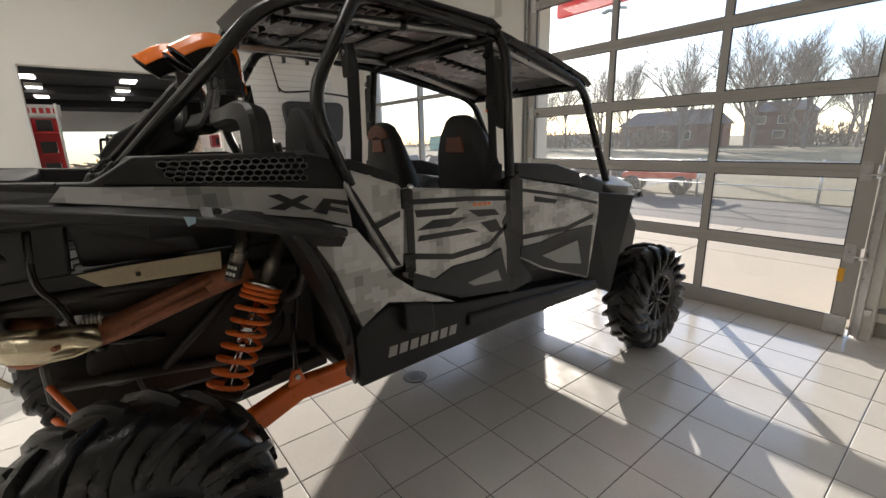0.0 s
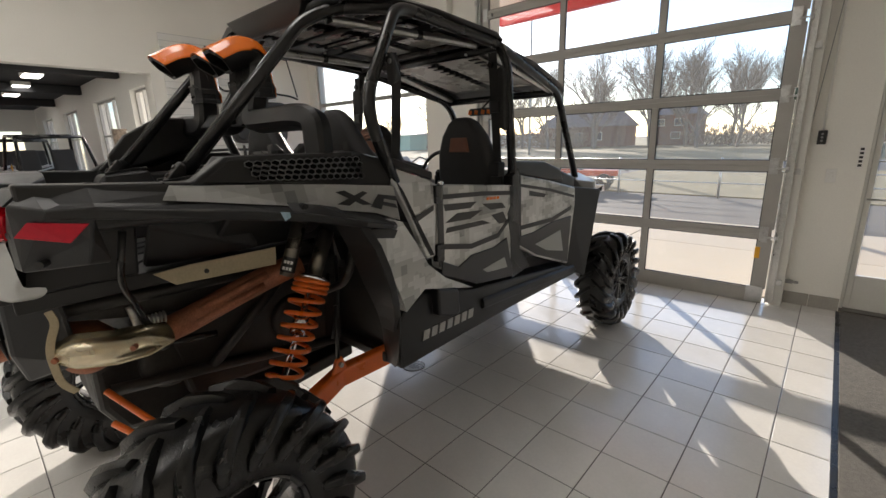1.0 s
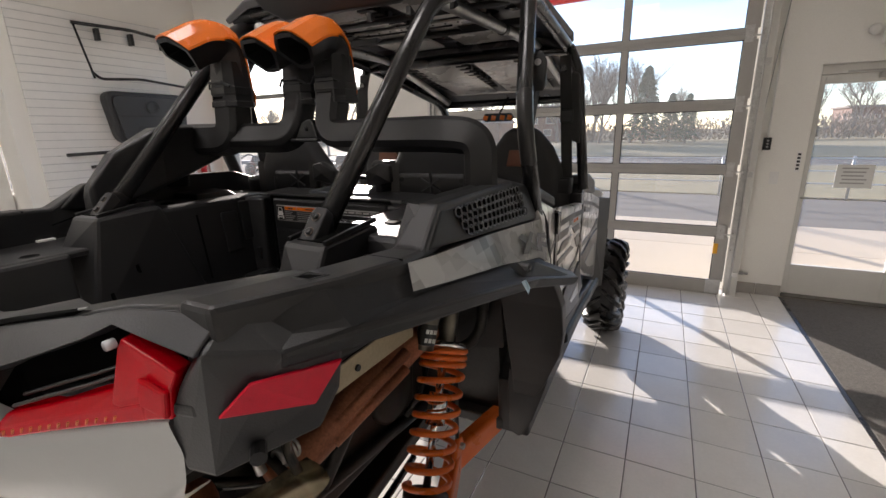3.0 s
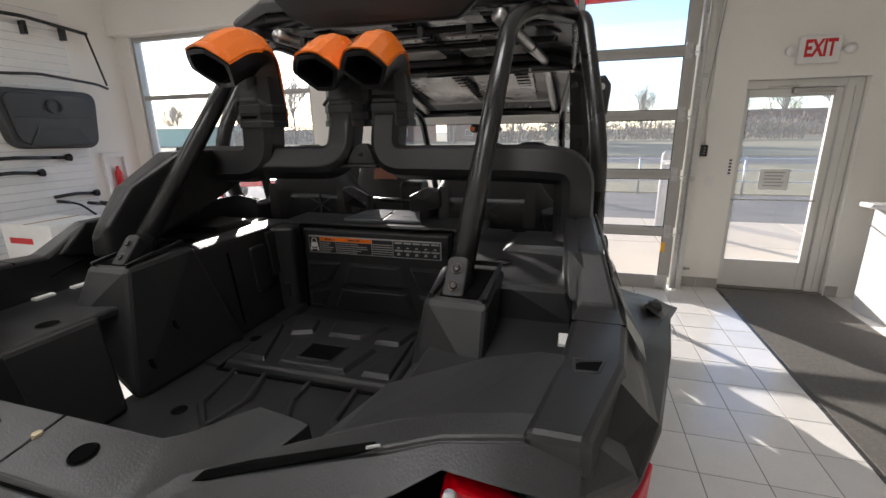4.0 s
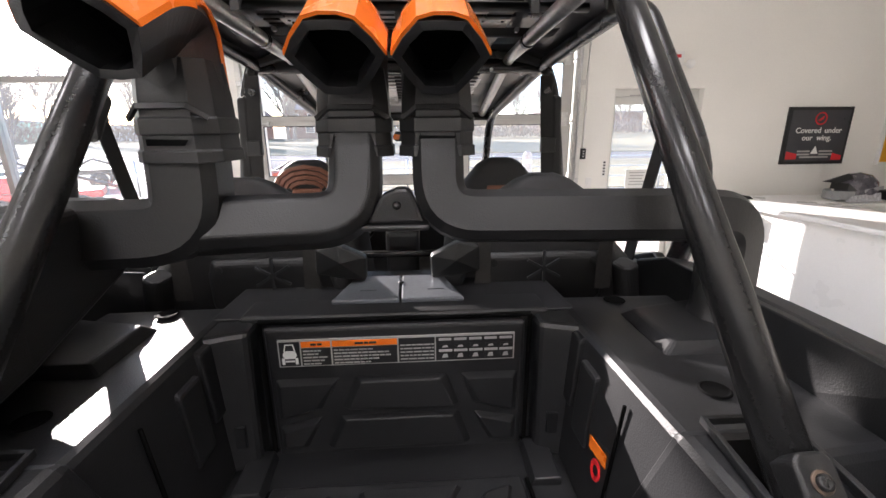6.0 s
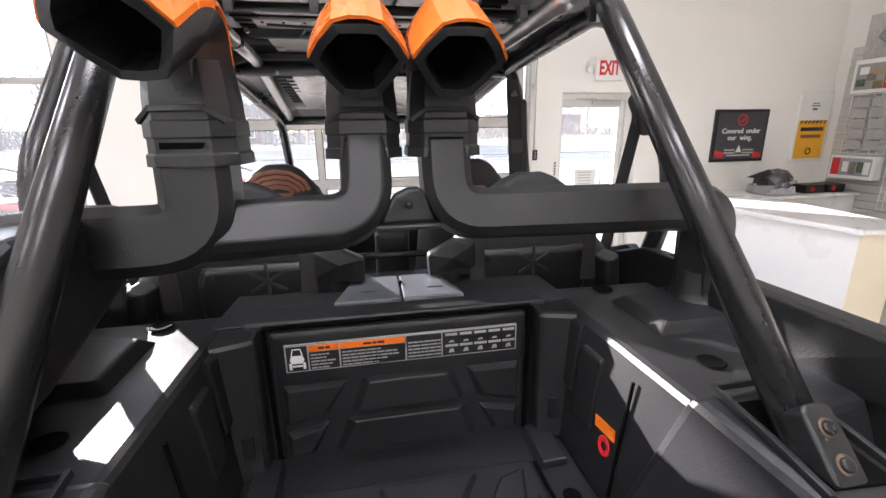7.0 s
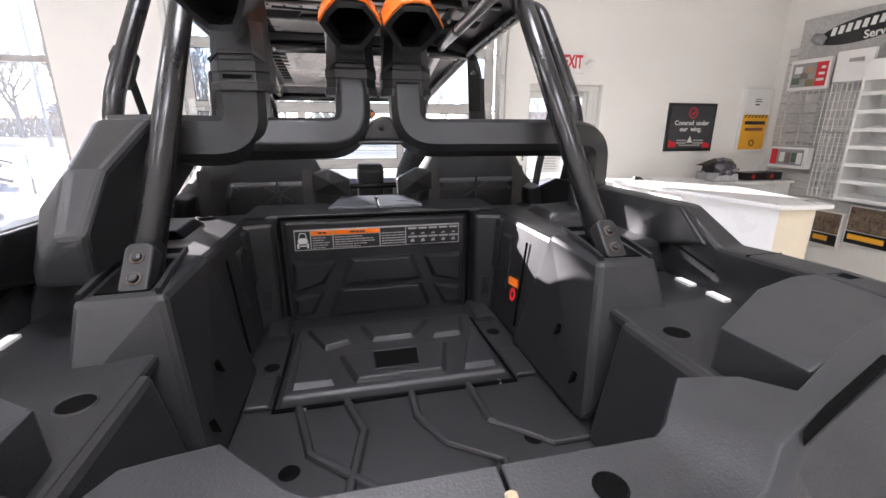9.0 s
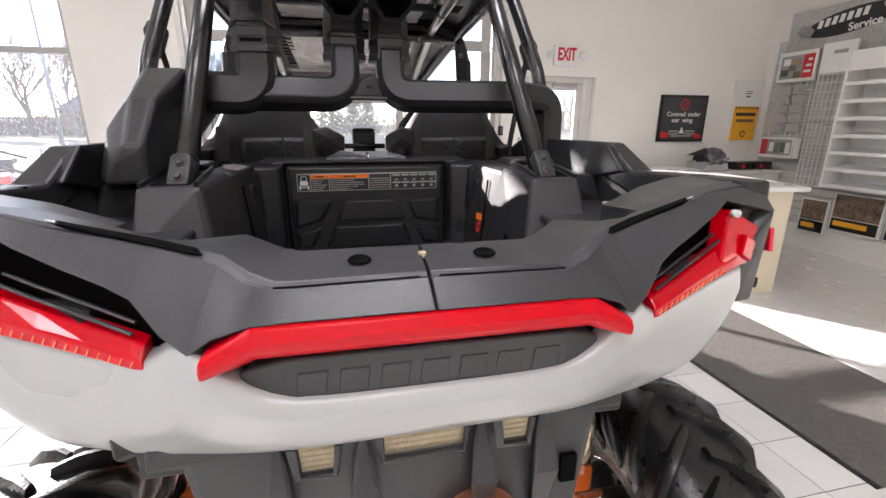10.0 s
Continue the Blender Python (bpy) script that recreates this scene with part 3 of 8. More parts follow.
# rocker panels and floor pan
SILL = [(0.20, 0.79), (0.24, 0.84), (0.37, 0.892), (0.75, 0.80), (1.115, 0.765), (1.76, 0.692), (1.98, 0.615), (1.93, 0.585), (1.12, 0.588), (0.63, 0.578), (0.21, 0.565)]
for s in SIDES:
    rk = part("rocker_panel", side(SILL, 0.68, 0.12, s), M["black"], utv, bevel=0.012)
    part("rocker_ridge", loft([mx([(0.682, y, z + 0.035), (0.70, y, z + 0.02), (0.70, y, z - 0.02), (0.682, y, z - 0.03)], s) for y, z in ((0.80, 0.70), (1.1, 0.685), (1.9, 0.635))], closed=True), M["black"], rk, bevel=0.006)
    # raised grey nameplate drawn as plain slanted bars
    for i in range(7):
        y = 0.345 + i * 0.056
        z = 0.682 - i * 0.0005
        part("nameplate_bar", side([(y, z - 0.024), (y + 0.040, z - 0.024), (y + 0.050, z + 0.022), (y + 0.010, z + 0.022)], 0.6835, 0.006, s), M["grey_decal"], rk, "slanted grey emblem bar")
    # solid black slab painted as the shaded pocket of the brake duct
    bm = side([(0.415, 0.90), (0.565, 0.865), (0.575, 0.74), (0.545, 0.725), (0.42, 0.765)], 0.725, 0.06, s)
    part("brake_duct", bm, M["decal"], rk, bevel=0.012)
part("floor_pan", box(-0.58, 0.58, 0.2, 2.2, 0.57, 0.62), M["under"], utv, bevel=0.01)
part("cabin_tub", hull([(x, y, z) for x in (-0.56, 0.56) for y, z in ((0.25, 0.62), (2.05, 0.62), (2.15, 1.05), (0.2, 0.98))]), M["under"], utv)

# rear quarter panels
for s in SIDES:
    # moulded fender with its flare
    ys = (-0.838, -0.75, -0.5, -0.25, -0.07, 0.08, 0.18)
    L1 = ((0.585, 1.482), (0.62, 1.475), (0.63, 1.46), (0.63, 1.43), (0.63, 1.41), (0.64, 1.40), (0.64, 1.39))
    L2 = ((0.608, 1.482), (0.655, 1.476), (0.68, 1.452), (0.685, 1.436), (0.688, 1.418), (0.69, 1.402), (0.69, 1.392))
    L3 = ((0.640, 1.441), (0.69, 1.438), (0.712, 1.408), (0.716, 1.366), (0.718, 1.328), (0.72, 1.298), (0.72, 1.262))
    L4 = ((0.673, 1.428), (0.705, 1.425), (0.765, 1.393), (0.815, 1.352), (0.868, 1.305), (0.83, 1.268), (0.735, 1.235))
    L5 = ((0.666, 1.405), (0.70, 1.398), (0.755, 1.365), (0.80, 1.325), (0.855, 1.282), (0.82, 1.25), (0.725, 1.22))
    L6 = ((0.59, 1.395), (0.60, 1.39), (0.60, 1.36), (0.60, 1.33), (0.60, 1.29), (0.60, 1.26), (0.62, 1.22))
    rows = [[(s * a[0], y, a[1]) for a in (L1[i], L2[i], L3[i], L4[i], L5[i], L6[i])] for i, y in enumerate(ys)]
    fender = part("rear_fender", loft(rows, closed=True), M["black"], utv, "black textured rear fender with flare", bevel=0.006)
    # camouflage strip on the fender side
    sy = (-0.60, -0.5, -0.25, -0.07, 0.08, 0.20)
    st = ((0.682, 1.464), (0.688, 1.456), (0.692, 1.438), (0.695, 1.421), (0.697, 1.405), (0.697, 1.392))
    sb = ((0.707, 1.429), (0.718, 1.412), (0.724, 1.370), (0.726, 1.332), (0.728, 1.302), (0.728, 1.256))
    bm = loft([[(s * t[0], y + 0.018 * (i == 0), t[1]), (s * b[0], y - 0.01 * (i == 0), b[1])] for i, (y, t, b) in enumerate(zip(sy, st, sb))], thick=0.006)
    strip = part("camo_strip", bm, M["camo"], fender, "light grey blocky camouflage strip")
    # angular black decal shapes over the strip
    bm = bmesh.new()
    def on(y, f):
        y = min(max(y, sy[0]), sy[-1])
        for a in range(len(sy) - 1):
            if sy[a] <= y <= sy[a + 1]:
                k = (y - sy[a]) / (sy[a + 1] - sy[a])
                t = Vector(st[a]).lerp(Vector(st[a + 1]), k)
                b = Vector(sb[a]).lerp(Vector(sb[a + 1]), k)
                q = t.lerp(b, f)
                return (s * (q[0] + 0.0075), y, q[1])
    for poly in (((-0.085, 0.30), (-0.045, 0.22), (0.065, 0.70), (0.02, 0.74)), ((-0.09, 0.78), (-0.04, 0.80), (0.055, 0.28), (0.035, 0.22)),
                 ((0.055, 0.78), (0.105, 0.82), (0.135, 0.34), (0.105, 0.30)), ((0.105, 0.30), (0.195, 0.30), (0.195, 0.44), (0.11, 0.42)), ((0.10, 0.52), (0.185, 0.54), (0.19, 0.66), (0.10, 0.66))):
        plate([on(*p) for p in poly], (s * 0.0015, 0, 0), bm)
    part("decal", bm, M["decal"], fender, "angular black decal strokes")
    # air intake pod with honeycomb grille on top of the fender
    pod = [(0.675, -0.50, 1.463), (0.655, -0.41, 1.522), (0.645, 0.10, 1.518), (0.66, 0.22, 1.49), (0.685, 0.20, 1.395), (0.682, -0.20, 1.434)]
    pin = [(0.60, -0.50, 1.465), (0.59, -0.43, 1.535), (0.58, 0.10, 1.532), (0.58, 0.22, 1.49), (0.58, 0.2, 1.39), (0.58, -0.2, 1.40)]
    podp = part("intake_pod", hull(mx(pod + pin, s)), M["black"], utv, bevel=0.006)
    a, b, c, d = Vector((0.6585, -0.365, 1.513)), Vector((0.6745, -0.335, 1.458)), Vector((0.6885, 0.055, 1.432)), Vector((0.653, 0.075, 1.513))
    # thin black sheet painting the shaded depth behind the honeycomb
    part("grille_shade", plate(mx([a + Vector((0.002, 0, 0)), b + Vector((0.002, 0, 0)), c + Vector((0.002, 0, 0)), d + Vector((0.004, 0, 0))], s), (s * 0.001, 0, 0)), M["hole"], podp)
    bm = bmesh.new()
    for i in range(15):
        for j in range(4):
            u, v = (i + 0.5 * (j % 2)) / 15 + 0.02, (j + 0.5) / 4
            if u > 0.99:
                continue
            ctr = a.lerp(d, u).lerp(b.lerp(c, u), v)
            ring = []
            for k in range(6):
                an = math.pi / 3 * k + math.pi / 6
                ring.append((ctr.x + 0.006 - 0.26 * (0.009 * math.sin(an)), ctr.y + 0.0158 * math.cos(an), ctr.z + 0.0105 * math.sin(an)))
            for k in range(6):
                p, q = Vector(ring[k]), Vector(ring[(k + 1) % 6])
                m_ = (p + q) / 2
                cyl(mx([p], s)[0], mx([q], s)[0], 0.0019, bm, 4)
    part("honeycomb_grille", bm, M["grille"], podp)
    # front of the wheel arch: grey camo quarter panel and its dark liner
    q = [(0.0, 1.296), (0.15, 1.268), (0.218, 1.245), (0.30, 1.14), (0.38, 1.023), (0.50, 0.93), (0.714, 0.823), (0.345, 0.918), (0.215, 0.852), (0.12, 1.09)]
    bm = loft([mx([(0.75 - 0.05 * min(1, max(0, (y + 0.05) / 0.5)), y, z), (0.66, y, z)], s) for y, z in q + q[:1]])
    b2 = bmesh.new()
    b2.faces.new([b2.verts.new((s * (0.75 - 0.05 * min(1, max(0, (y + 0.05) / 0.5))), y, z)) for y, z in q])
    merge(bm, b2)
    bmesh.ops.remove_doubles(bm, verts=bm.verts, dist=0.0005)
    quarter = part("quarter_panel", bm, M["camo"], utv, "light grey camouflage quarter panel ahead of the rear wheel", bevel=0.004)
    bm = side([(-0.02, 1.285), (0.03, 1.25), (0.10, 1.245), (0.16, 1.225), (0.14, 1.195), (0.03, 1.215)], 0.757, 0.02, s)
    part("fender_vent", bm, M["decal"], quarter, bevel=0.003)
    bm = loft([mx([(x, y, z), (x - 0.004, y - 0.03, z - 0.012), (0.64, y - 0.03, z - 0.012), (0.64, y, z)], s) for x, y, z in ((0.80, -0.03, 1.30), (0.822, 0.02, 1.20), (0.822, 0.06, 1.10), (0.808, 0.095, 1.01), (0.778, 0.13, 0.93), (0.752, 0.155, 0.86), (0.72, 0.17, 0.80))], closed=True)
    part("arch_liner", bm, M["black"], utv, bevel=0.004)
    part("mud_flap", plate(mx([(0.622, 0.150, 0.875), (0.757, 0.152, 0.868), (0.742, 0.160, 0.81), (0.70, 0.185, 0.67), (0.662, 0.20, 0.585), (0.645, 0.203, 0.572), (0.610, 0.203, 0.588), (0.607, 0.180, 0.72)], s), (0, -0.007, 0)), M["black"], utv, bevel=0.002)
    # fender screw, flag sticker
    bm = cyl(mx([(0.765, -0.25, 1.372)], s)[0], mx([(0.788, -0.25, 1.37)], s)[0], 0.012, n=10)
    cyl(mx([(0.775, -0.25, 1.3715)], s)[0], mx([(0.792, -0.25, 1.37)], s)[0], 0.006, bm, 6)
    hull(mx([(0.80, -0.29, 1.352), (0.75, -0.29, 1.388), (0.76, -0.12, 1.353), (0.845, -0.10, 1.318), (0.79, -0.2, 1.372)], s), bm)
    part("fender_bolt", bm, M["black"], fender)
    part("clear_film_tab", plate(mx([(0.797, -0.338, 1.369), (0.797, -0.308, 1.364), (0.808, -0.312, 1.350), (0.810, -0.332, 1.342)], s), (s * 0.001, 0, 0)), M["film"], fender, "loose corner of blue-tinted clear film")

# doors
def door(s, name, outline, x, stripes, dark, tri, graphics):
    d = part(name, side(outline, x, 0.05, s), M["camo"], utv, "grey camouflage door with black frame lines", bevel=0.01)
    cx = x + 0.0006
    for poly in stripes:
        part("black_stripe", side(poly, cx + 0.003, 0.004, s), M["decal"], d)
    part("dark_lower_panel", side(dark, cx + 0.008, 0.010, s), M["tail"], d, bevel=0.005)
    part("grey_insert", side(tri, cx + 0.011, 0.006, s), M["white_body"], d, bevel=0.002)
    for poly in graphics:
        part("decal", side(poly, cx + 0.0022, 0.003, s), M["decal"], d)
    return d


def band(pts, w):
    return [(y, z + w / 2) for y, z in pts] + [(y, z - w / 2) for y, z in reversed(pts)]


for s in SIDES:
    rd = door(s, "rear_door", [(0.475, 1.372), (1.085, 1.312), (1.095, 1.15), (1.09, 0.785), (0.76, 0.826), (0.46, 0.99)], 0.69,
              [band([(0.48, 1.314), (0.8, 1.297), (1.08, 1.272)], 0.022), band([(0.475, 1.085), (0.705, 1.042), (0.94, 1.056), (1.06, 1.14)], 0.026), [(0.462, 1.372), (0.498, 1.368), (0.50, 1.02), (0.478, 0.985), (0.462, 0.99)], [(1.05, 1.31), (1.088, 1.312), (1.094, 1.15), (1.09, 0.80), (1.07, 0.80), (1.065, 1.02), (1.03, 1.16), (1.06, 1.20)]],
              [(0.48, 1.015), (0.60, 0.96), (0.702, 0.998), (0.90, 1.0), (1.02, 1.03), (1.088, 0.79), (0.76, 0.83), (0.475, 0.945)],
              [(0.79, 0.90), (0.99, 0.925), (1.02, 0.86), (0.83, 0.875)],
              [[(0.505, 1.278), (0.75, 1.262), (0.70, 1.236), (0.515, 1.246)], [(0.515, 1.19), (0.60, 1.225), (0.80, 1.214), (0.70, 1.182)],
               [(0.525, 1.166), (0.80, 1.160), (0.87, 1.135), (0.515, 1.142)], [(0.80, 1.245), (0.975, 1.230), (1.01, 1.198), (0.87, 1.205)], [(0.88, 1.176), (0.985, 1.18), (1.03, 1.118), (0.95, 1.118)]])
    for k in range(6):
        part("orange_mark", side([(0.775 + k * 0.03, 1.262 - k * 0.0015), (0.797 + k * 0.03, 1.261 - k * 0.0015), (0.800 + k * 0.03, 1.275 - k * 0.0015), (0.778 + k * 0.03, 1.276 - k * 0.0015)], 0.6925, 0.002, s), M["cap"] if k > 1 else M["grey_decal"], rd)
    part("latch", cyl(mx([(0.68, 0.49, 1.375)], s)[0], mx([(0.70, 0.49, 1.372)], s)[0], 0.012), M["chrome"], rd, smooth=True)
    for z in (1.33, 1.06):
        part("hinge", side([(0.44, z - 0.04), (0.49, z - 0.04), (0.49, z + 0.04), (0.44, z + 0.04)], 0.705, 0.03, s), M["tube"], rd, bevel=0.004)
    fd = door(s, "front_door", [(1.165, 1.366), (1.55, 1.30), (1.92, 1.222), (1.93, 1.1), (1.85, 0.68), (1.40, 0.835), (1.185, 0.945)], 0.665,
              [band([(1.2, 1.05), (1.592, 1.042), (1.86, 1.085)], 0.026), band([(1.2, 1.30), (1.55, 1.24), (1.9, 1.16)], 0.018), [(1.168, 1.364), (1.20, 1.355), (1.215, 1.0), (1.24, 0.93), (1.188, 0.948)]],
              [(1.19, 1.0), (1.35, 1.0), (1.60, 1.03), (1.86, 1.03), (1.83, 0.70), (1.40, 0.845), (1.19, 0.95)],
              [(1.37, 0.92), (1.70, 0.955), (1.75, 0.80), (1.52, 0.85)], [[(1.3, 1.26), (1.5, 1.22), (1.48, 1.2), (1.3, 1.23)]])
    part("door_pad", side([(1.16, 1.37), (1.17, 1.44), (1.5, 1.42), (1.72, 1.36), (1.76, 1.275), (1.5, 1.31)], 0.655, 0.06, s), M["black"], fd, bevel=0.012)
    part("pillar_panel", side([(1.09, 1.36), (1.165, 1.40), (1.185, 0.93), (1.30, 0.80), (1.10, 0.765)], 0.68, 0.06, s), M["tube"], utv, bevel=0.006)
    # rear corner trim between fender and rear door
    bm = plate(mx([(0.66, 0.205, 1.47), (0.685, 0.435, 1.39), (0.69, 0.46, 1.36), (0.69, 0.44, 1.05), (0.70, 0.38, 1.05), (0.715, 0.28, 1.235), (0.70, 0.2, 1.40)], s), (-s * 0.03, 0, 0))
    cp = part("corner_panel", bm, M["camo"], utv, bevel=0.004)
    part("black_stripe", plate(mx([(0.6935, 0.40, 1.06), (0.697, 0.385, 1.08), (0.712, 0.225, 1.36), (0.708, 0.21, 1.40), (0.7, 0.205, 1.42), (0.712, 0.235, 1.37), (0.70, 0.42, 1.06)], s), (s * 0.004, 0, 0)), M["decal"], cp)
    part("decal", plate(mx([(0.7075, 0.285, 1.245), (0.697, 0.43, 1.285), (0.697, 0.43, 1.262), (0.7045, 0.31, 1.225)], s), (s * 0.0015, 0, 0)), M["decal"], cp)
    part("belt_line", plate(mx([(0.668, 0.20, 1.475), (0.69, 0.44, 1.395), (0.688, 0.44, 1.43), (0.66, 0.24, 1.50)], s), (-s * 0.03, 0, 0)), M["black"], utv, bevel=0.006)
    # front fender flare, hood side and headlight
    bm = hull(mx([(0.60, 1.93, 1.225), (0.70, 2.285, 1.175), (0.64, 2.30, 1.17), (0.71, 2.05, 0.55), (0.60, 1.83, 0.66), (0.60, 2.02, 0.56)], s))
    part("front_flare", bm, M["black"], utv, bevel=0.008)
    bm = hull(mx([(0.30, 2.1, 1.27), (0.56, 2.15, 1.25), (0.62, 2.35, 1.22), (0.55, 2.55, 1.21), (0.35, 2.7, 1.14), (0.3, 2.5, 1.26), (0.45, 2.42, 1.285), (0.3, 2.4, 1.05), (0.6, 2.4, 1.05)], s))
    part("hood_side", bm, M["white_body"], utv, "silver-grey moulded hood side", bevel=0.008)
    part("headlight", hull(mx([(0.40, 2.74, 1.10), (0.60, 2.62, 1.12), (0.62, 2.55, 1.18), (0.42, 2.66, 1.17), (0.5, 2.5, 1.1)], s)), M["chrome"], utv, bevel=0.004)
part("hood", hull([(x, y, z) for x in (-0.34, 0.34) for y, z in ((2.0, 1.26), (2.35, 1.25), (2.75, 1.12), (2.85, 0.95), (2.2, 0.9))]), M["black"], utv, bevel=0.01)
part("front_bumper", hull([(x, y, z) for x in (-0.4, 0.4) for y, z in ((2.8, 1.0), (2.95, 0.85), (2.9, 0.6), (2.6, 0.5))]), M["under"], utv, bevel=0.02)
part("front_skid", hull([(x, y, z) for x in (-0.36, 0.36) for y, z in ((2.08, 0.40), (2.62, 0.38), (2.92, 0.52), (2.92, 0.62), (2.08, 0.60))]), M["under"], utv, bevel=0.02)
part("front_gearcase", hull([(x, y, z) for x in (-0.24, 0.24) for y, z in ((2.15, 0.55), (2.75, 0.55), (2.70, 0.98), (2.2, 1.0))]), M["under"], utv, bevel=0.03)
for s in SIDES:
    for z0, z1 in ((0.50, 0.40), (0.66, 0.55)):
        for y in (2.34, 2.70):
            part("front_arm", tube(mx([(0.24, y, z0), (0.62, FRONT_AXLE, z1)], s), 0.018, n=10), M["orange"], utv, "orange front suspension arm", smooth=True)
    part("front_shock", cyl(mx([(0.46, 2.50, 0.50)], s)[0], mx([(0.40, 2.42, 1.06)], s)[0], 0.045, n=16), M["shock"], utv, smooth=True)
part("dashboard", hull([(x, y, z) for x in (-0.56, 0.56) for y, z in ((1.78, 1.28), (1.8, 1.05), (2.1, 1.0), (2.15, 1.27), (1.95, 1.33))]), M["black"], utv, bevel=0.02)
part("steering_wheel", sweep([Vector((-0.36 + 0.17 * math.cos(a), 1.62 + 0.06 * math.sin(a), 1.32 + 0.155 * math.sin(a))) for a in [2 * math.pi * i / 28 for i in range(29)]], circle(0.015, 8)), M["black"], utv, smooth=True)
part("steering_column", cyl((-0.36, 1.62, 1.32), (-0.36, 1.85, 1.18), 0.025), M["tube"], utv, smooth=True)

# chassis, axles and engine under the bed
part("engine_block", hull([(x, y, z) for x in (-0.25, 0.25) for y, z in ((-0.50, 0.60), (0.12, 0.58), (0.14, 1.0), (-0.30, 1.05), (-0.55, 0.85))]), M["under"], utv, bevel=0.02)
bm = hull([(x, y, z) for x in (-0.24, 0.24) for y, z in ((0.10, 0.6), (0.2, 0.6), (0.2, 1.3), (0.1, 1.3))])
part("firewall", bm, M["under"], utv)
part("skid_plate", hull([(x, y, z) for x in (-0.27, 0.27) for y, z in ((0.24, 0.50), (-0.40, 0.44), (-0.62, 0.46), (-0.62, 0.485), (0.24, 0.56))]), M["under"], utv, bevel=0.01)
gb_ = part("gearbox", hull([(x, y, z) for x in (-0.19, 0.19) for y, z in ((-0.78, 0.66), (-0.72, 0.54), (-0.40, 0.50), (-0.34, 0.90), (-0.62, 0.92), (-0.78, 0.82))]), M["under"], utv, bevel=0.03, seg=3)
for x, y, z, r in ((0.20, -0.55, 0.78, 0.10), (0.20, -0.30, 0.72, 0.13), (-0.26, -0.2, 0.78, 0.17), (0.24, -0.05, 0.80, 0.11)):
    part("casing_cover", lathe([(0, r), (0.03, r), (0.045, r * 0.82), (0.05, 0.0)], (x, y, z), (1 if x > 0 else -1, 0, 0), 28), M["under"], gb_, smooth=True)
for a, b, r in (((0.30, -0.62, 0.60), (0.34, -0.05, 0.56), 0.012), ((0.33, 0.10, 0.98), (0.36, -0.12, 0.78), 0.010), ((0.40, 0.10, 1.08), (0.44, 0.02, 0.72), 0.008), ((0.22, -0.74, 0.98), (0.30, -0.40, 0.86), 0.014)):
    part("hose", tube([a, tuple((Vector(a) + Vector(b)) / 2 + Vector((0.03, 0, -0.04))), b], r, n=8), M["tube"], utv, smooth=True)
for s in SIDES:
    bm = tube(mx([(0.27, 0.15, 0.62), (0.27, -0.45, 0.72), (0.22, -0.74, 0.74)], s), 0.022)
    tube(mx([(0.30, 0.15, 1.06), (0.30, -0.3, 1.07), (0.28, -0.88, 1.08)], s), 0.022, bm)
    tube(mx([(0.29, -0.05, 1.06), (0.27, -0.42, 0.72)], s), 0.02, bm)
    tube(mx([(0.55, 0.12, 1.24), (0.55, 0.05, 1.0), (0.32, 0.05, 0.9)], s), 0.018, bm)
    part("frame_tube", bm, M["under"], utv, smooth=True)
    bm = cyl(mx([(0.22, -0.47, 0.58)], s)[0], mx([(0.70, REAR_AXLE, HUB_Z)], s)[0], 0.022)
    lathe([(0.0, 0.022), (0.02, 0.05), (0.10, 0.045), (0.14, 0.022)], mx([(0.25, -0.47, 0.57)], s)[0], (s, 0, -0.28), 20, bm)
    part("drive_shaft", bm, M["under"], utv, smooth=True)
    bm = lathe([(0, 0.0), (0, 0.09), (0.02, 0.1), (0.10, 0.1), (0.11, 0.05)], mx([(0.62, REAR_AXLE, HUB_Z)], s)[0], (s, 0, 0), 24)
    part("hub_carrier", bm, M["under"], utv, smooth=True)
    # orange trailing arm
    arm = [(0.56, 0.27, 0.60), (0.46, 0.03, 0.54), (0.53, -0.22, 0.50), (0.63, -0.44, 0.46)]
    rows = []
    for (x, y, z), h, w in zip(arm, (0.042, 0.045, 0.048, 0.055), (0.026, 0.028, 0.03, 0.034)):
        rows.append(mx([(x - w, y, z - h), (x + w, y, z - h), (x + w, y, z + h * 0.8), (x + w * 0.6, y, z + h), (x - w, y, z + h)], s))
    ta = part("trailing_arm", loft(rows, closed=True), M["orange"], utv, "orange powder-coated trailing arm", bevel=0.006)
    bm = hull(mx([(0.475, 0.05, 0.58), (0.475, -0.03, 0.575), (0.475, 0.03, 0.645), (0.475, -0.005, 0.64), (0.495, 0.05, 0.58), (0.495, -0.03, 0.575), (0.495, 0.03, 0.645), (0.495, -0.005, 0.64)], s))
    part("clevis_tab", bm, M["orange"], ta, bevel=0.006)
    part("clevis_bolt", cyl(mx([(0.465, 0.012, 0.615)], s)[0], mx([(0.508, 0.012, 0.615)], s)[0], 0.011, n=8), M["steel"], ta)
    part("sway_link", cyl(mx([(0.48, 0.012, 0.615)], s)[0], mx([(0.47, 0.03, 0.88)], s)[0], 0.009), M["tube"], utv, smooth=True)
    # radius rods
    for a, b in (((0.24, -0.755, 0.755), (0.60, -0.57, 0.545)), ((0.27, -0.76, 0.645), (0.60, -0.58, 0.505))):
        part("radius_rod", cyl(mx([a], s)[0], mx([b], s)[0], 0.0115), M["orange"], utv, "orange radius rod", smooth=True)
    # coil-over shock
    A, B = Vector((s * 0.485, -0.070, 1.035)), Vector((s * 0.510, -0.265, 0.66))
    w = (B - A).normalized()
    top = A - w * 0.20
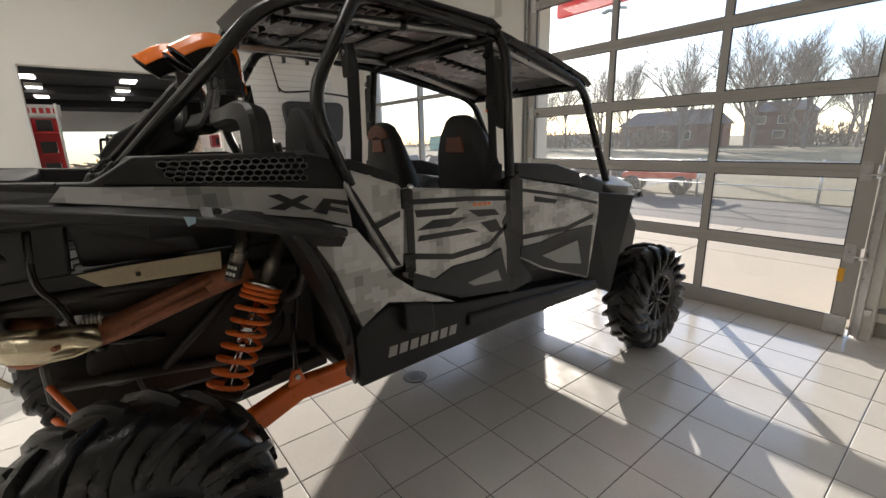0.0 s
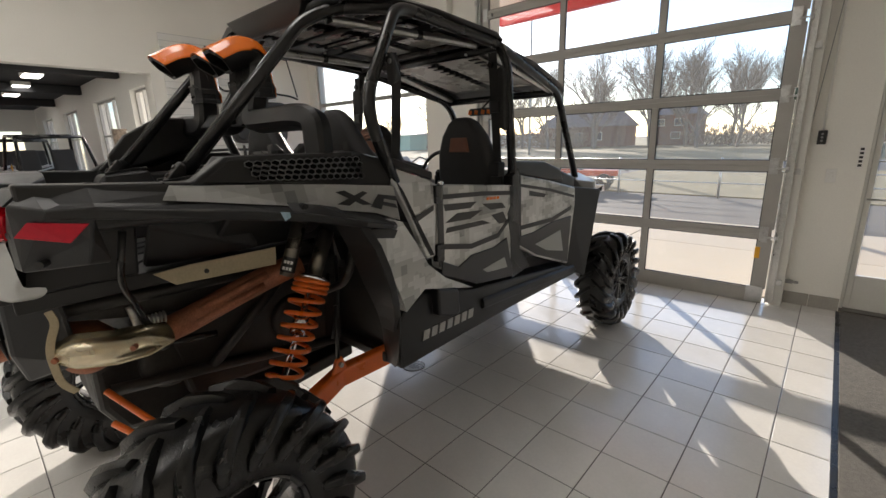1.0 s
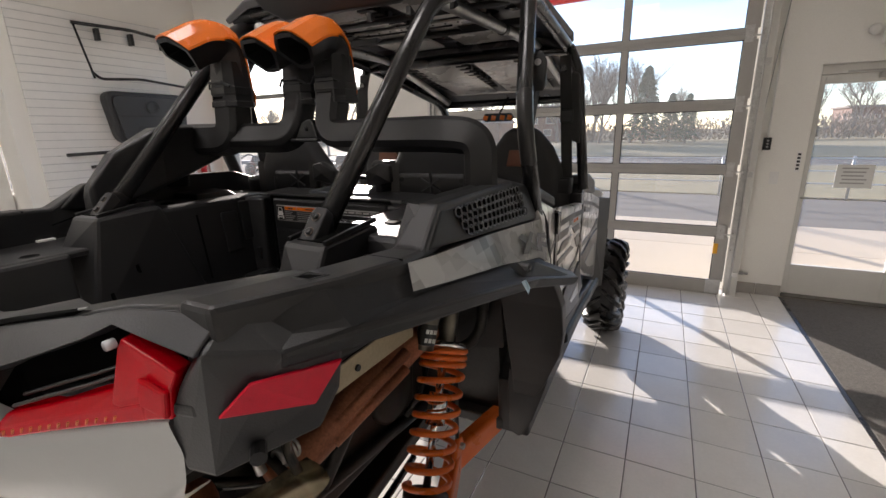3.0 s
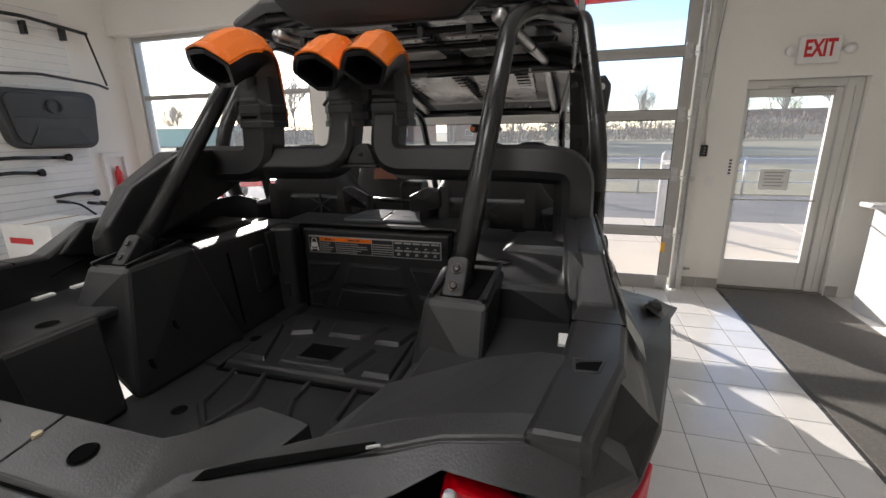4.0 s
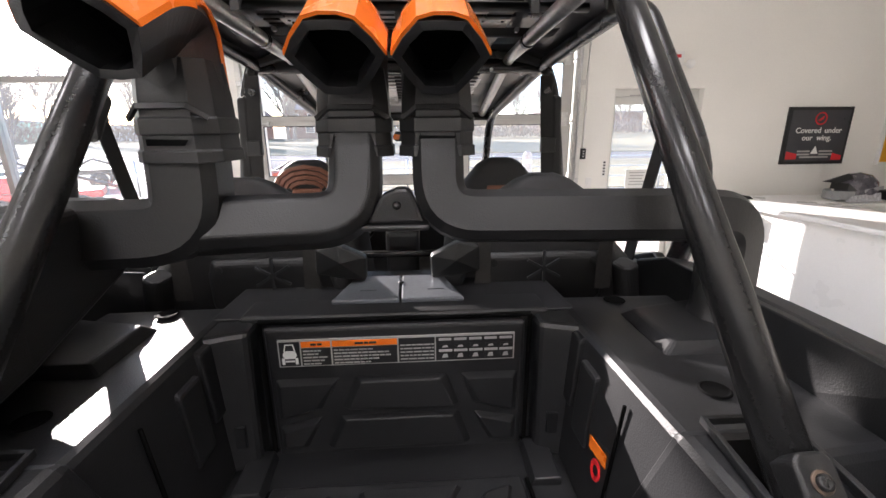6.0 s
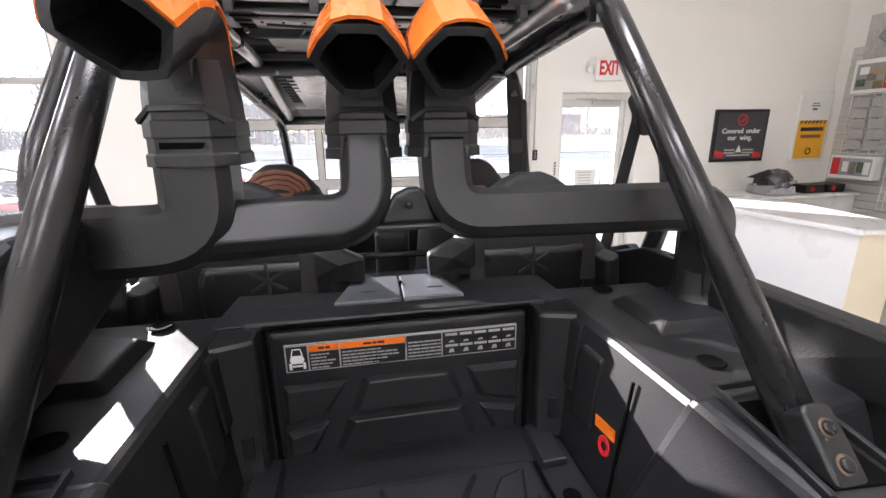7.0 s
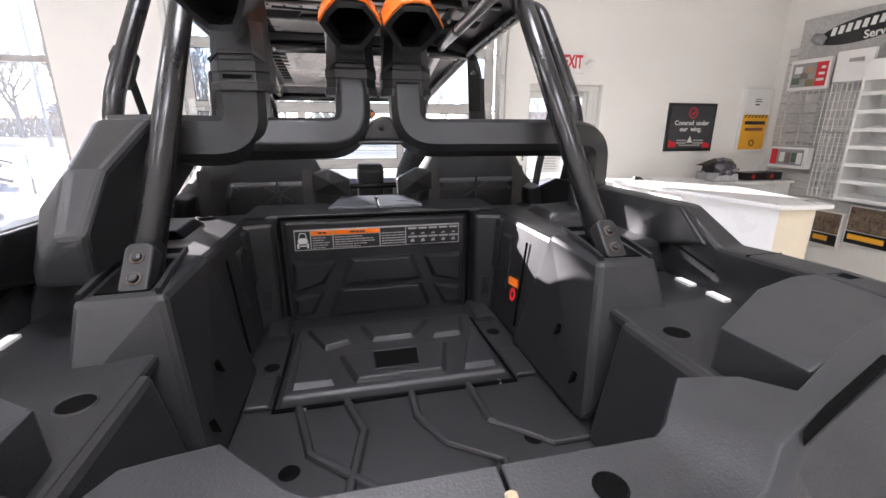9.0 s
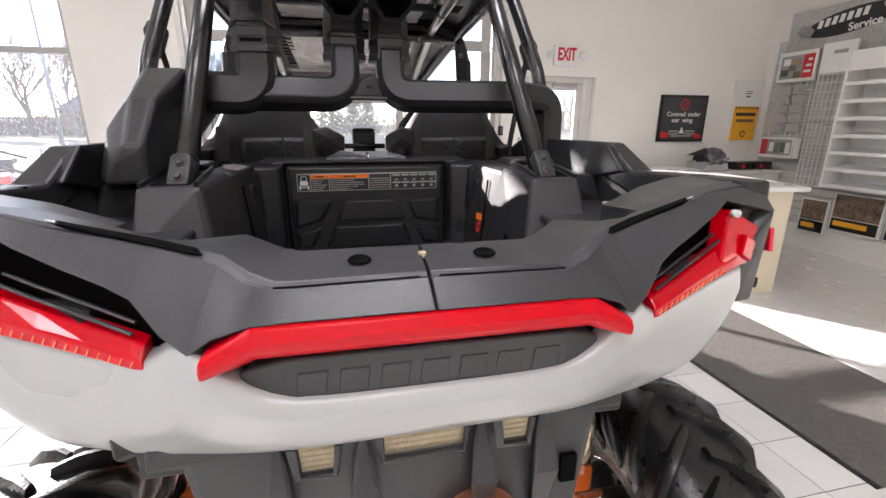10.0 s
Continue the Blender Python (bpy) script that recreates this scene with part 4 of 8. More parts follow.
    shock = part("shock_body", cyl(top, A + w * 0.02, 0.030, n=20), M["shock"], utv, "grey anodised shock absorber", smooth=True)
    part("spring_seat", cyl(A - w * 0.012, A + w * 0.006, 0.066, n=24), M["chrome"], shock, smooth=True)
    part("spring_cross_over", cyl(A + w * 0.14, A + w * 0.23, 0.03, n=20), M["chrome"], shock, smooth=True)
    part("shaft", cyl(A, B + w * 0.03, 0.012, n=14), M["chrome"], shock, smooth=True)
    part("lower_seat", cyl(B - w * 0.005, B + w * 0.012, 0.066, n=24), M["under"], shock, smooth=True)
    u = w.orthogonal().normalized()
    v = w.cross(u)
    L = (B - A).length
    pts, turns = [], 10.2
    for i in range(int(turns * 18) + 1):
        k = i / (turns * 18)
        # three close coils at the top, open ones below
        h = k * 10.2
        d = h * 0.0195 if h < 3 else 0.0585 + (h - 3) * (L - 0.068) / 7.2
        a = 2 * math.pi * h
        pts.append(A + w * d + (u * math.cos(a) + v * math.sin(a)) * 0.064)
    part("coil_spring", sweep(pts, circle(0.0092, 8)), M["orange"], shock, "orange coil spring", smooth=True)
    R0, R1 = Vector((s * 0.470, -0.175, 1.07)), Vector((s * 0.485, -0.105, 1.27))
    part("reservoir", cyl(R0, R1, 0.028, n=20), M["shock"], shock, smooth=True)
    ax = (R1 - R0).normalized()
    part("black_band", cyl(R0 + ax * 0.015, R0 + ax * 0.075, 0.0288, n=20), M["decal"], shock, "black reservoir label with illegible pale bars")
    bm = bmesh.new()
    for h in (0.03, 0.055):
        for k in range(3):
            dirv = Vector((s * 0.75, -0.6, 0.1)).normalized()
            dirv = (dirv - ax * dirv.dot(ax)).normalized()
            tn = ax.cross(dirv)
            c = R0 + ax * h + dirv * 0.0287 + tn * (k - 1) * 0.012
            obox(Matrix.Translation(c) @ Matrix((tn, ax, dirv)).transposed().to_4x4(), 0.009, 0.012, 0.002, bm)
    part("label_bar", bm, M["paper"], shock)
    # inner fender liner over the wheel
    bm = loft([mx([(0.44, y, z - 0.03), (0.60, y, z), (0.605, y, z + 0.012), (0.44, y, z - 0.01)], s) for y, z in ((-0.86, 1.36), (-0.6, 1.36), (-0.3, 1.33), (0.0, 1.28), (0.1, 1.2), (0.14, 0.95))], closed=True)
    part("wheel_well", bm, M["black"], utv)
    part("well_wall", side([(-0.62, 1.0), (0.14, 0.9), (0.14, 1.125), (-0.86, 1.125), (-0.84, 1.05)], 0.285, 0.02, s), M["under"], utv)
    bm = tube(mx([(0.56, -0.68, 1.34), (0.50, -0.70, 1.18), (0.44, -0.66, 1.09), (0.44, -0.64, 1.02)], s), 0.010)
    part("bracket_rod", bm, M["tube"], utv, smooth=True)

# exhaust on the right-hand side
pipe = part("exhaust_pipe", sweep(rounded([(0.44, -0.10, 1.10), (0.41, -0.26, 1.055), (0.35, -0.53, 0.955), (0.33, -0.62, 0.935)], 0.1), circle(0.046, 18)), M["copper"], utv, "heat-stained copper-brown exhaust pipe", smooth=True)
part("pipe_rib", sweep([(0.452, -0.24, 1.088), (0.395, -0.47, 0.998)], circle(0.016, 8)), M["copper"], pipe, smooth=True)
part("pipe_rib", sweep([(0.462, -0.26, 1.05), (0.40, -0.49, 0.962)], circle(0.014, 8)), M["copper"], pipe, smooth=True)
part("pipe_clamp", lathe([(-0.01, 0.05), (-0.01, 0.062), (0.01, 0.062), (0.01, 0.05)], (0.335, -0.60, 0.94), (0.2, 0.9, 0.3), 24), M["under"], pipe, smooth=True)
muff = part("muffler", lathe([(-0.27, 0.0), (-0.27, 0.06), (-0.24, 0.085), (0.24, 0.085), (0.27, 0.06), (0.27, 0.0)], (0.02, -0.80, 0.92), (1, 0.12, 0.04), 28), M["copper"], utv, "brown heat-stained muffler can", smooth=True)
rows = []
for (x, y), (ox, oy), z0, z1 in zip(((0.245, -0.855), (0.30, -0.868), (0.36, -0.835), (0.43, -0.74), (0.455, -0.655), (0.452, -0.58)), ((0.0, -1.0), (0.25, -0.97), (0.6, -0.8), (0.9, -0.4), (1.0, -0.1), (1.0, 0.1)), (0.945, 0.912, 0.908, 0.908, 0.914, 0.93), (0.975, 0.992, 1.0, 1.0, 1.0, 0.99)):
    row = []
    for f, o in ((0.0, -0.016), (0.25, 0.004), (0.5, 0.010), (0.78, 0.004), (1.0, -0.014), (1.16, -0.045)):
        row.append((x + ox * o, y + oy * o, z0 + (z1 - z0) * f))
    rows.append(row)
hs = part("heat_shield", loft(rows, thick=0.004), M["polished"], utv, "bent polished stainless heat shield", smooth=True)
for x, y, z in ((0.325, -0.858, 0.95), (0.452, -0.685, 0.965)):
    part("screw", cyl((x, y, z), (x + 0.014, y - 0.012, z), 0.009, n=8), M["copper"], hs)
part("exhaust_tip", lathe([(0, 0.05), (0.0, 0.062), (0.05, 0.066), (0.07, 0.062), (0.07, 0.052), (0.0, 0.046)], (0.10, -0.93, 0.98), (0.1, -1, 0), 24), M["copper"], muff, smooth=True)
bm = plate([(0.452, -0.605, 1.178), (0.452, -0.545, 1.127), (0.452, -0.20, 1.117), (0.452, -0.195, 1.185), (0.452, -0.50, 1.185)], (-0.006, 0, 0))
tp = part("heat_plate", bm, M["tan"], utv, "tan metal heat plate", bevel=0.002)
part("screw", cyl((0.448, -0.45, 1.152), (0.458, -0.45, 1.152), 0.008, n=8), M["under"], tp)
part("oil_line", tube([(0.33, -0.66, 1.06), (0.34, -0.655, 1.03), (0.345, -0.65, 0.99)], 0.012, n=10), M["steel"], utv, smooth=True)
bm = bmesh.new()
spring_pts = [Vector((0.36 + 0.02 * math.cos(a), -0.62 + 0.005 * a * 0.35, 1.0 + 0.02 * math.sin(a))) for a in [i * 0.5 for i in range(60)]]
part("exhaust_spring", sweep(spring_pts, circle(0.004, 6)), M["steel"], utv, smooth=True)

# cargo bed
FLZ = 1.166
part("bed_floor", box(-0.36, 0.36, -0.92, 0.0, FLZ - 0.05, FLZ), M["bed"], utv, bevel=0.004)
ribs = bmesh.new()
for pts in ([(-0.20, -0.42), (-0.17, -0.56), (-0.06, -0.66), (-0.06, -0.86)], [(0.02, -0.42), (0.02, -0.50), (0.06, -0.58), (0.14, -0.64), (0.14, -0.88)], [(-0.11, -0.42), (-0.08, -0.52), (-0.11, -0.66), (-0.22, -0.74), (-0.22, -0.88)], [(0.14, -0.42), (0.15, -0.54), (0.24, -0.62), (0.32, -0.62)]):
    sweep([(x, y, FLZ + 0.001) for x, y in pts], [(-0.010, 0), (-0.005, 0.007), (0.005, 0.007), (0.010, 0)], ribs)
part("floor_rib", ribs, M["bed"], utv, bevel=0.002)
# flush black discs painted as shaded drain holes
for x, y in ((-0.20, -0.59), (0.21, -0.60), (-0.27, -0.26), (0.275, -0.2)):
    bm = lathe([(0.0014, 0.0), (0.0014, 0.016), (0.0, 0.017)], (x, y, FLZ), (0, 0, 1), 18)
    part("drain_ring", bm, M["hole"], utv, smooth=True)
# raised folding plate on the floor, with bevelled fields
def field(pts, up, depth, inset):
    """A raised field with sloping sides: its foot, and its top drawn in by inset metres."""
    pts = [Vector(p) for p in pts]
    c = sum(pts, Vector()) / len(pts)
    tops = []
    for p in pts:
        d = c - p
        tops.append(p + d * min(0.5, inset * 1.35 / d.length) + up * depth)
    return hull(pts + tops)


plt_ = part("bed_plate", hull([(-0.24, -0.425, FLZ), (0.24, -0.425, FLZ), (-0.235, -0.12, FLZ), (0.232, -0.12, FLZ), (-0.23, -0.415, FLZ + 0.022), (0.23, -0.415, FLZ + 0.022), (-0.225, -0.125, FLZ + 0.026), (0.222, -0.125, FLZ + 0.026)]), M["bed"], utv, bevel=0.007, seg=3)
def pz(y):
    return FLZ + 0.0215 + 0.004 * (y + 0.415) / 0.29
UPZ = Vector((0, 0, 1))
for poly in ([(-0.205, -0.145), (-0.115, -0.145), (-0.085, -0.235), (-0.155, -0.262)], [(-0.075, -0.145), (0.118, -0.145), (0.062, -0.238), (-0.05, -0.238)], [(0.205, -0.145), (0.178, -0.25), (0.095, -0.25), (0.15, -0.155)],
             [(-0.216, -0.402), (-0.125, -0.402), (-0.172, -0.285), (-0.212, -0.195)], [(0.216, -0.402), (0.135, -0.402), (0.178, -0.275), (0.208, -0.2)], [(-0.095, -0.402), (0.105, -0.402), (0.135, -0.275), (-0.128, -0.285)]):
    part("raised_field", field([(x, y, pz(y) - 0.006) for x, y in poly], UPZ, 0.017, 0.012), M["bed"], plt_, bevel=0.003)
# black plate on the field paints the shade of the hand hole
part("hand_hole_shade", plate([(-0.047, -0.374, pz(-0.33) + 0.0118), (0.047, -0.374, pz(-0.33) + 0.0118), (0.055, -0.298, pz(-0.33) + 0.0122), (-0.047, -0.298, pz(-0.33) + 0.0122)], (0, 0, -0.004)), M["hole"], plt_, "black plate painted as the shaded hand hole", bevel=0.001)
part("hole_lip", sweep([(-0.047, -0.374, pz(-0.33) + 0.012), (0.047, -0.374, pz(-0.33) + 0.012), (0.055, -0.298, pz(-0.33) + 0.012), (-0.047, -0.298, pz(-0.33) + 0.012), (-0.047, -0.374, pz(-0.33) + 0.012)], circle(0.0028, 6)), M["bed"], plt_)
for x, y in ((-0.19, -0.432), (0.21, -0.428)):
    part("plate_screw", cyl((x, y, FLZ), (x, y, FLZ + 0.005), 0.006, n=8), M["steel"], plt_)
# black rod painted as the shaded gap round the plate
part("plate_gap_shade", sweep([(-0.236, -0.115, FLZ + 0.004), (-0.246, -0.43, FLZ + 0.003), (0.246, -0.43, FLZ + 0.003), (0.238, -0.115, FLZ + 0.004)], circle(0.0045, 6)), M["hole"], plt_)
# raised ledges along both sides of the floor
for s in SIDES:
    part("floor_ledge", hull(mx([(0.24, -0.13, FLZ - 0.002), (0.30, -0.13, FLZ - 0.002), (0.245, -0.02, FLZ - 0.002), (0.30, -0.02, FLZ - 0.002), (0.25, -0.13, FLZ + 0.016), (0.30, -0.13, FLZ + 0.016), (0.252, -0.02, FLZ + 0.018), (0.30, -0.02, FLZ + 0.018)], s)), M["bed"], utv, bevel=0.004)
    part("floor_ledge", hull(mx([(0.246, -0.42, FLZ - 0.002), (0.30, -0.42, FLZ - 0.002), (0.243, -0.30, FLZ - 0.002), (0.30, -0.30, FLZ - 0.002), (0.256, -0.42, FLZ + 0.010), (0.30, -0.42, FLZ + 0.010), (0.25, -0.31, FLZ + 0.012), (0.30, -0.31, FLZ + 0.012)], s)), M["bed"], utv, bevel=0.004)
# front wall of the bed with raised fields
fw = part("bed_front_wall", hull([(-0.30, 0.0, FLZ), (0.30, 0.0, FLZ), (-0.30, 0.012, 1.46), (0.30, 0.012, 1.46), (-0.30, 0.10, FLZ), (0.30, 0.10, FLZ), (-0.30, 0.10, 1.46), (0.30, 0.10, 1.46)]), M["bed"], utv, bevel=0.006)
part("wall_panel", plate([(-0.248, -0.012, 1.155), (0.248, -0.012, 1.155), (0.252, -0.008, 1.445), (-0.252, -0.008, 1.445)], (0, 0.02, 0)), M["bed"], fw, bevel=0.009, seg=3)
# black rods painted as the shaded gaps round the wall panel
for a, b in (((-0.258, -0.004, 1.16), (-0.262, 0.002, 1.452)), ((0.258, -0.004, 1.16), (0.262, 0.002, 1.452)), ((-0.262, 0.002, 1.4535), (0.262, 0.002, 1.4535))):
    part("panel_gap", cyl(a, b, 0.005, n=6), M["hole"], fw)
for poly in ([(-0.238, 1.338), (-0.112, 1.338), (-0.152, 1.268), (-0.240, 1.246)], [(-0.085, 1.338), (0.095, 1.338), (0.122, 1.266), (-0.112, 1.266)], [(0.122, 1.338), (0.238, 1.338), (0.237, 1.246), (0.148, 1.268)],
             [(-0.119, 1.252), (0.120, 1.252), (0.146, 1.178), (-0.15, 1.178)], [(-0.240, 1.232), (-0.152, 1.252), (-0.188, 1.178), (-0.240, 1.178)], [(0.148, 1.250), (0.238, 1.232), (0.238, 1.178), (0.182, 1.178)]):
    part("raised_field", field([(x, -0.010, z) for x, z in poly], Vector((0, -1, 0)), 0.014, 0.011), M["bed"], fw, bevel=0.003)
# warning label with a picture block, orange heads and illegible lines
lb = part("warning_label", box(-0.225, 0.228, -0.0155, -0.011, 1.367, 1.423), M["label_line"], fw, "wide black, white and orange warning label")
def lab(x0, x1, z0, z1, m_):
    part("label_block", box(x0, x1, -0.0175, -0.0160, z0, z1), m_, lb)
lab(-0.222, -0.184, 1.370, 1.420, M["decal"])
lab(-0.181, -0.126, 1.408, 1.420, M["cap"])
lab(-0.181, -0.126, 1.370, 1.406, M["decal"])
lab(-0.123, 0.0, 1.408, 1.420, M["cap"])
lab(-0.123, 0.0, 1.370, 1.406, M["decal"])
lab(0.003, 0.072, 1.370, 1.420, M["decal"])
lab(0.0745, 0.225, 1.370, 1.420, M["decal"])
def words(x0, x1, z, h, m_, rnd):
    """A line of unreadable words: bars of uneven length."""
    x = x0
    while x < x1 - 0.004:
        e = min(x1, x + rnd.uniform(0.006, 0.018))
        part("text_line", box(x, e - 0.0015, -0.0185, -0.0178, z, z + h), m_, lb)
        x = e
rnd_l = random.Random(17)
words(-0.163, -0.140, 1.412, 0.0045, M["decal"], rnd_l)
words(-0.080, -0.035, 1.412, 0.0045, M["decal"], rnd_l)
for k in range(5):
    words(-0.178, -0.130 - rnd_l.uniform(0.0, 0.018), 1.3995 - k * 0.0068, 0.0026, M["label_line"], rnd_l)
    words(-0.120, -0.004 - rnd_l.uniform(0.0, 0.05), 1.3995 - k * 0.0068, 0.0026, M["label_line"], rnd_l)
for k in range(5):
    words(0.006, 0.072, 1.4045 - k * 0.0074, 0.0024, M["label_line"], rnd_l)
for k in range(5):
    x = 0.080 + k * 0.0295
    part("text_line", box(x, x + 0.024, -0.0185, -0.0178, 1.4125, 1.4175), M["label_line"], lb)
    for z, h in ((1.396, 0.009), (1.374, 0.013)):
        ic = part("label_icon", box(x + 0.002, x + 0.023, -0.0185, -0.0178, z, z + h), M["decal"], lb)
        part("icon_mark", hull([(x + 0.006, -0.019, z + 0.002), (x + 0.018, -0.019, z + 0.0025), (x + 0.016, -0.019, z + h - 0.002), (x + 0.009, -0.019, z + h - 0.003), (x + 0.012, -0.0184, z + h / 2)]), M["label_line"], ic)
    part("text_line", box(x, x + 0.026, -0.0185, -0.0178, 1.3885, 1.3935), M["label_line"], lb)
# small vehicle drawing, seen from the front
pic = part("pictogram", hull([(-0.203 + x, y, z) for y in (-0.0187, -0.0176) for x, z in ((-0.009, 1.386), (0.009, 1.386), (0.013, 1.392), (0.012, 1.398), (0.007, 1.402), (-0.007, 1.402), (-0.012, 1.398), (-0.013, 1.392))]), M["paper"], lb)
part("pictogram_cab", sweep([(-0.203 + x, -0.018, z) for x, z in ((-0.010, 1.401), (-0.007, 1.415), (0.007, 1.415), (0.010, 1.401))], circle(0.0012, 6)), M["paper"], pic)
for s in SIDES:
    part("pictogram_wheel", box(-0.203 + s * 0.0125 - 0.0025, -0.203 + s * 0.0125 + 0.0025, -0.0187, -0.0176, 1.374, 1.387), M["paper"], pic)
part("pictogram_axle", box(-0.212, -0.194, -0.0187, -0.0176, 1.379, 1.382), M["paper"], pic)
# shelf and lid behind the front wall
part("bed_shelf", hull([(-0.36, 0.10, 1.40), (0.36, 0.10, 1.40), (-0.36, 0.012, 1.455), (0.36, 0.012, 1.455), (-0.33, 0.25, 1.47), (0.33, 0.25, 1.47), (-0.33, 0.25, 1.30), (0.33, 0.25, 1.30)]), M["bed"], utv, bevel=0.008)
for x0, x1 in ((-0.135, 0.004), (0.008, 0.138)):
    lid = part("service_lid", hull([(x, y, z + dz) for dz in (0.0, 0.010) for x, y, z in ((x0, 0.062, 1.459), (x1, 0.062, 1.459), (x0 + 0.040 * (x0 < 0), 0.172, 1.472), (x1 - 0.040 * (x1 > 0.05), 0.172, 1.472))]), M["lid"], utv, "flat grey-blue service lid", bevel=0.003)
    part("lid_mark", box(x0 + 0.055, x0 + 0.09, 0.100, 0.103, 1.466, 1.4742), M["decal"], lid)
part("lid_latch", cyl((0.006, 0.135, 1.47), (0.006, 0.135, 1.480), 0.006), M["tube"], utv, smooth=True)
for s in SIDES:
    # side corner columns of the front wall
    part("corner_column", hull(mx([(0.27, -0.045, FLZ), (0.36, -0.075, FLZ), (0.27, -0.03, 1.45), (0.36, -0.06, 1.45), (0.27, 0.05, FLZ), (0.36, 0.05, FLZ), (0.27, 0.05, 1.45), (0.36, 0.05, 1.45)], s)), M["bed"], utv, bevel=0.01)
    # black block painted as a shaded slot in the column
    part("slot", box(min(s * 0.29, s * 0.31), max(s * 0.29, s * 0.31), -0.056, -0.04, 1.22, 1.265), M["decal"], utv)
    # tall side tower that carries the cage tube
    tw = part("side_tower", hull(mx([(0.305, -0.60, FLZ), (0.47, -0.60, 1.33), (0.295, -0.27, FLZ), (0.44, -0.25, FLZ + 0.03), (0.352, -0.525, 1.457), (0.466, -0.532, 1.457), (0.337, -0.36, 1.470), (0.47, -0.36, 1.470)], s)), M["bed"], utv, bevel=0.012)
    part("tower_shelf", hull(mx([(0.315, -0.40, FLZ), (0.62, -0.40, 1.37), (0.350, -0.40, 1.455), (0.338, 0.02, 1.455), (0.315, 0.02, FLZ), (0.338, 0.08, 1.455), (0.62, 0.08, 1.37), (0.62, 0.08, 1.452), (0.60, -0.38, 1.445), (0.47, -0.40, 1.452)], s)), M["bed"], utv, bevel=0.012)
    for yy, zz in ((-0.055, 1.36), (-0.13, 1.33)):
        part("strap_tab", hull(mx([(0.318, yy - 0.032, zz - 0.06), (0.318, yy + 0.028, zz - 0.06), (0.328, yy - 0.035, zz + 0.08), (0.328, yy + 0.03, zz + 0.08), (0.36, yy - 0.03, zz - 0.07), (0.36, yy + 0.03, zz - 0.07), (0.365, yy - 0.03, zz + 0.085), (0.365, yy + 0.03, zz + 0.085)], s)), M["bed"], tw, bevel=0.006)
    # black discs on the tower paint shaded tie holes
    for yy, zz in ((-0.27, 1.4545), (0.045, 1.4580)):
        part("tie_hole_shade", lathe([(0.0012, 0.0), (0.0012, 0.017), (0.002, 0.019), (0.0, 0.022)], mx([(0.45, yy, zz)], s)[0], (0, 0, 1), 18), M["hole"], tw)
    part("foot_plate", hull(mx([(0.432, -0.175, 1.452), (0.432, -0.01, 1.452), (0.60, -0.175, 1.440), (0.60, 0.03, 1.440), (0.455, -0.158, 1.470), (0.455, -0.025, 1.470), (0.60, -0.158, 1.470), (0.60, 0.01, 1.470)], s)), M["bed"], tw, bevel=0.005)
    # black slab painted as the shade inside the tube pocket
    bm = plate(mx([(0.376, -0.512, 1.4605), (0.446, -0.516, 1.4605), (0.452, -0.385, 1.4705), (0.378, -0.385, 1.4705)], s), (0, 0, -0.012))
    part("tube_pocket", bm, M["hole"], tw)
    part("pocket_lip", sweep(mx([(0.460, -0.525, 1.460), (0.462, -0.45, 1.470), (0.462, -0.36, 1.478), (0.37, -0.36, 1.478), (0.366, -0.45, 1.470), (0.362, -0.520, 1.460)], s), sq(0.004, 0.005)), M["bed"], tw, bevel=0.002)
    # black rod and wedges painted as shaded groove and slots
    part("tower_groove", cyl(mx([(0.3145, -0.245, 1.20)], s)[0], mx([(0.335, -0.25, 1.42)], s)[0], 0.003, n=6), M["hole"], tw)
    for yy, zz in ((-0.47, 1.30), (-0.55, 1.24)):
        part("clip_slot_shade", hull(mx([(0.30 + (zz - 1.24) * 0.10, yy, zz - 0.012), (0.30 + (zz - 1.24) * 0.10, yy + 0.006, zz - 0.012), (0.308 + (zz - 1.24) * 0.10, yy, zz + 0.012), (0.308 + (zz - 1.24) * 0.10, yy + 0.006, zz + 0.012), (0.33, yy, zz), (0.33, yy + 0.006, zz)], s)), M["hole"], tw)
    # deck beside and behind the tower, down to the outer rail
    dk = part("side_deck", hull(mx([(0.36, -0.95, 1.36), (0.36, -0.55, 1.36), (0.60, -0.9, 1.36), (0.62, -0.3, 1.36), (0.47, -0.3, 1.36), (0.365, -0.92, 1.378), (0.365, -0.56, 1.378), (0.60, -0.9, 1.378), (0.62, -0.3, 1.378), (0.47, -0.3, 1.378)], s)), M["bed"], utv, bevel=0.006)
    part("deck_wall", hull(mx([(0.30, -0.92, FLZ), (0.37, -0.95, FLZ), (0.30, -0.62, FLZ), (0.37, -0.62, FLZ), (0.355, -0.90, 1.375), (0.38, -0.93, 1.375), (0.355, -0.60, 1.375), (0.38, -0.60, 1.375)], s)), M["bed"], utv, bevel=0.01)
    # uncut deck: a black disc paints the shaded hole
    part("deck_hole_shade", lathe([(0.0012, 0.0), (0.0012, 0.0195), (0.0, 0.020)], mx([(0.41, -0.665, 1.378)], s)[0], (0, 0, 1), 20), M["hole"], dk)
    part("hole_ring", lathe([(0.0, 0.020), (0.0015, 0.0205), (0.0015, 0.022), (0.0, 0.023)], mx([(0.41, -0.665, 1.378)], s)[0], (0, 0, 1), 20), M["bed"], dk, smooth=True)
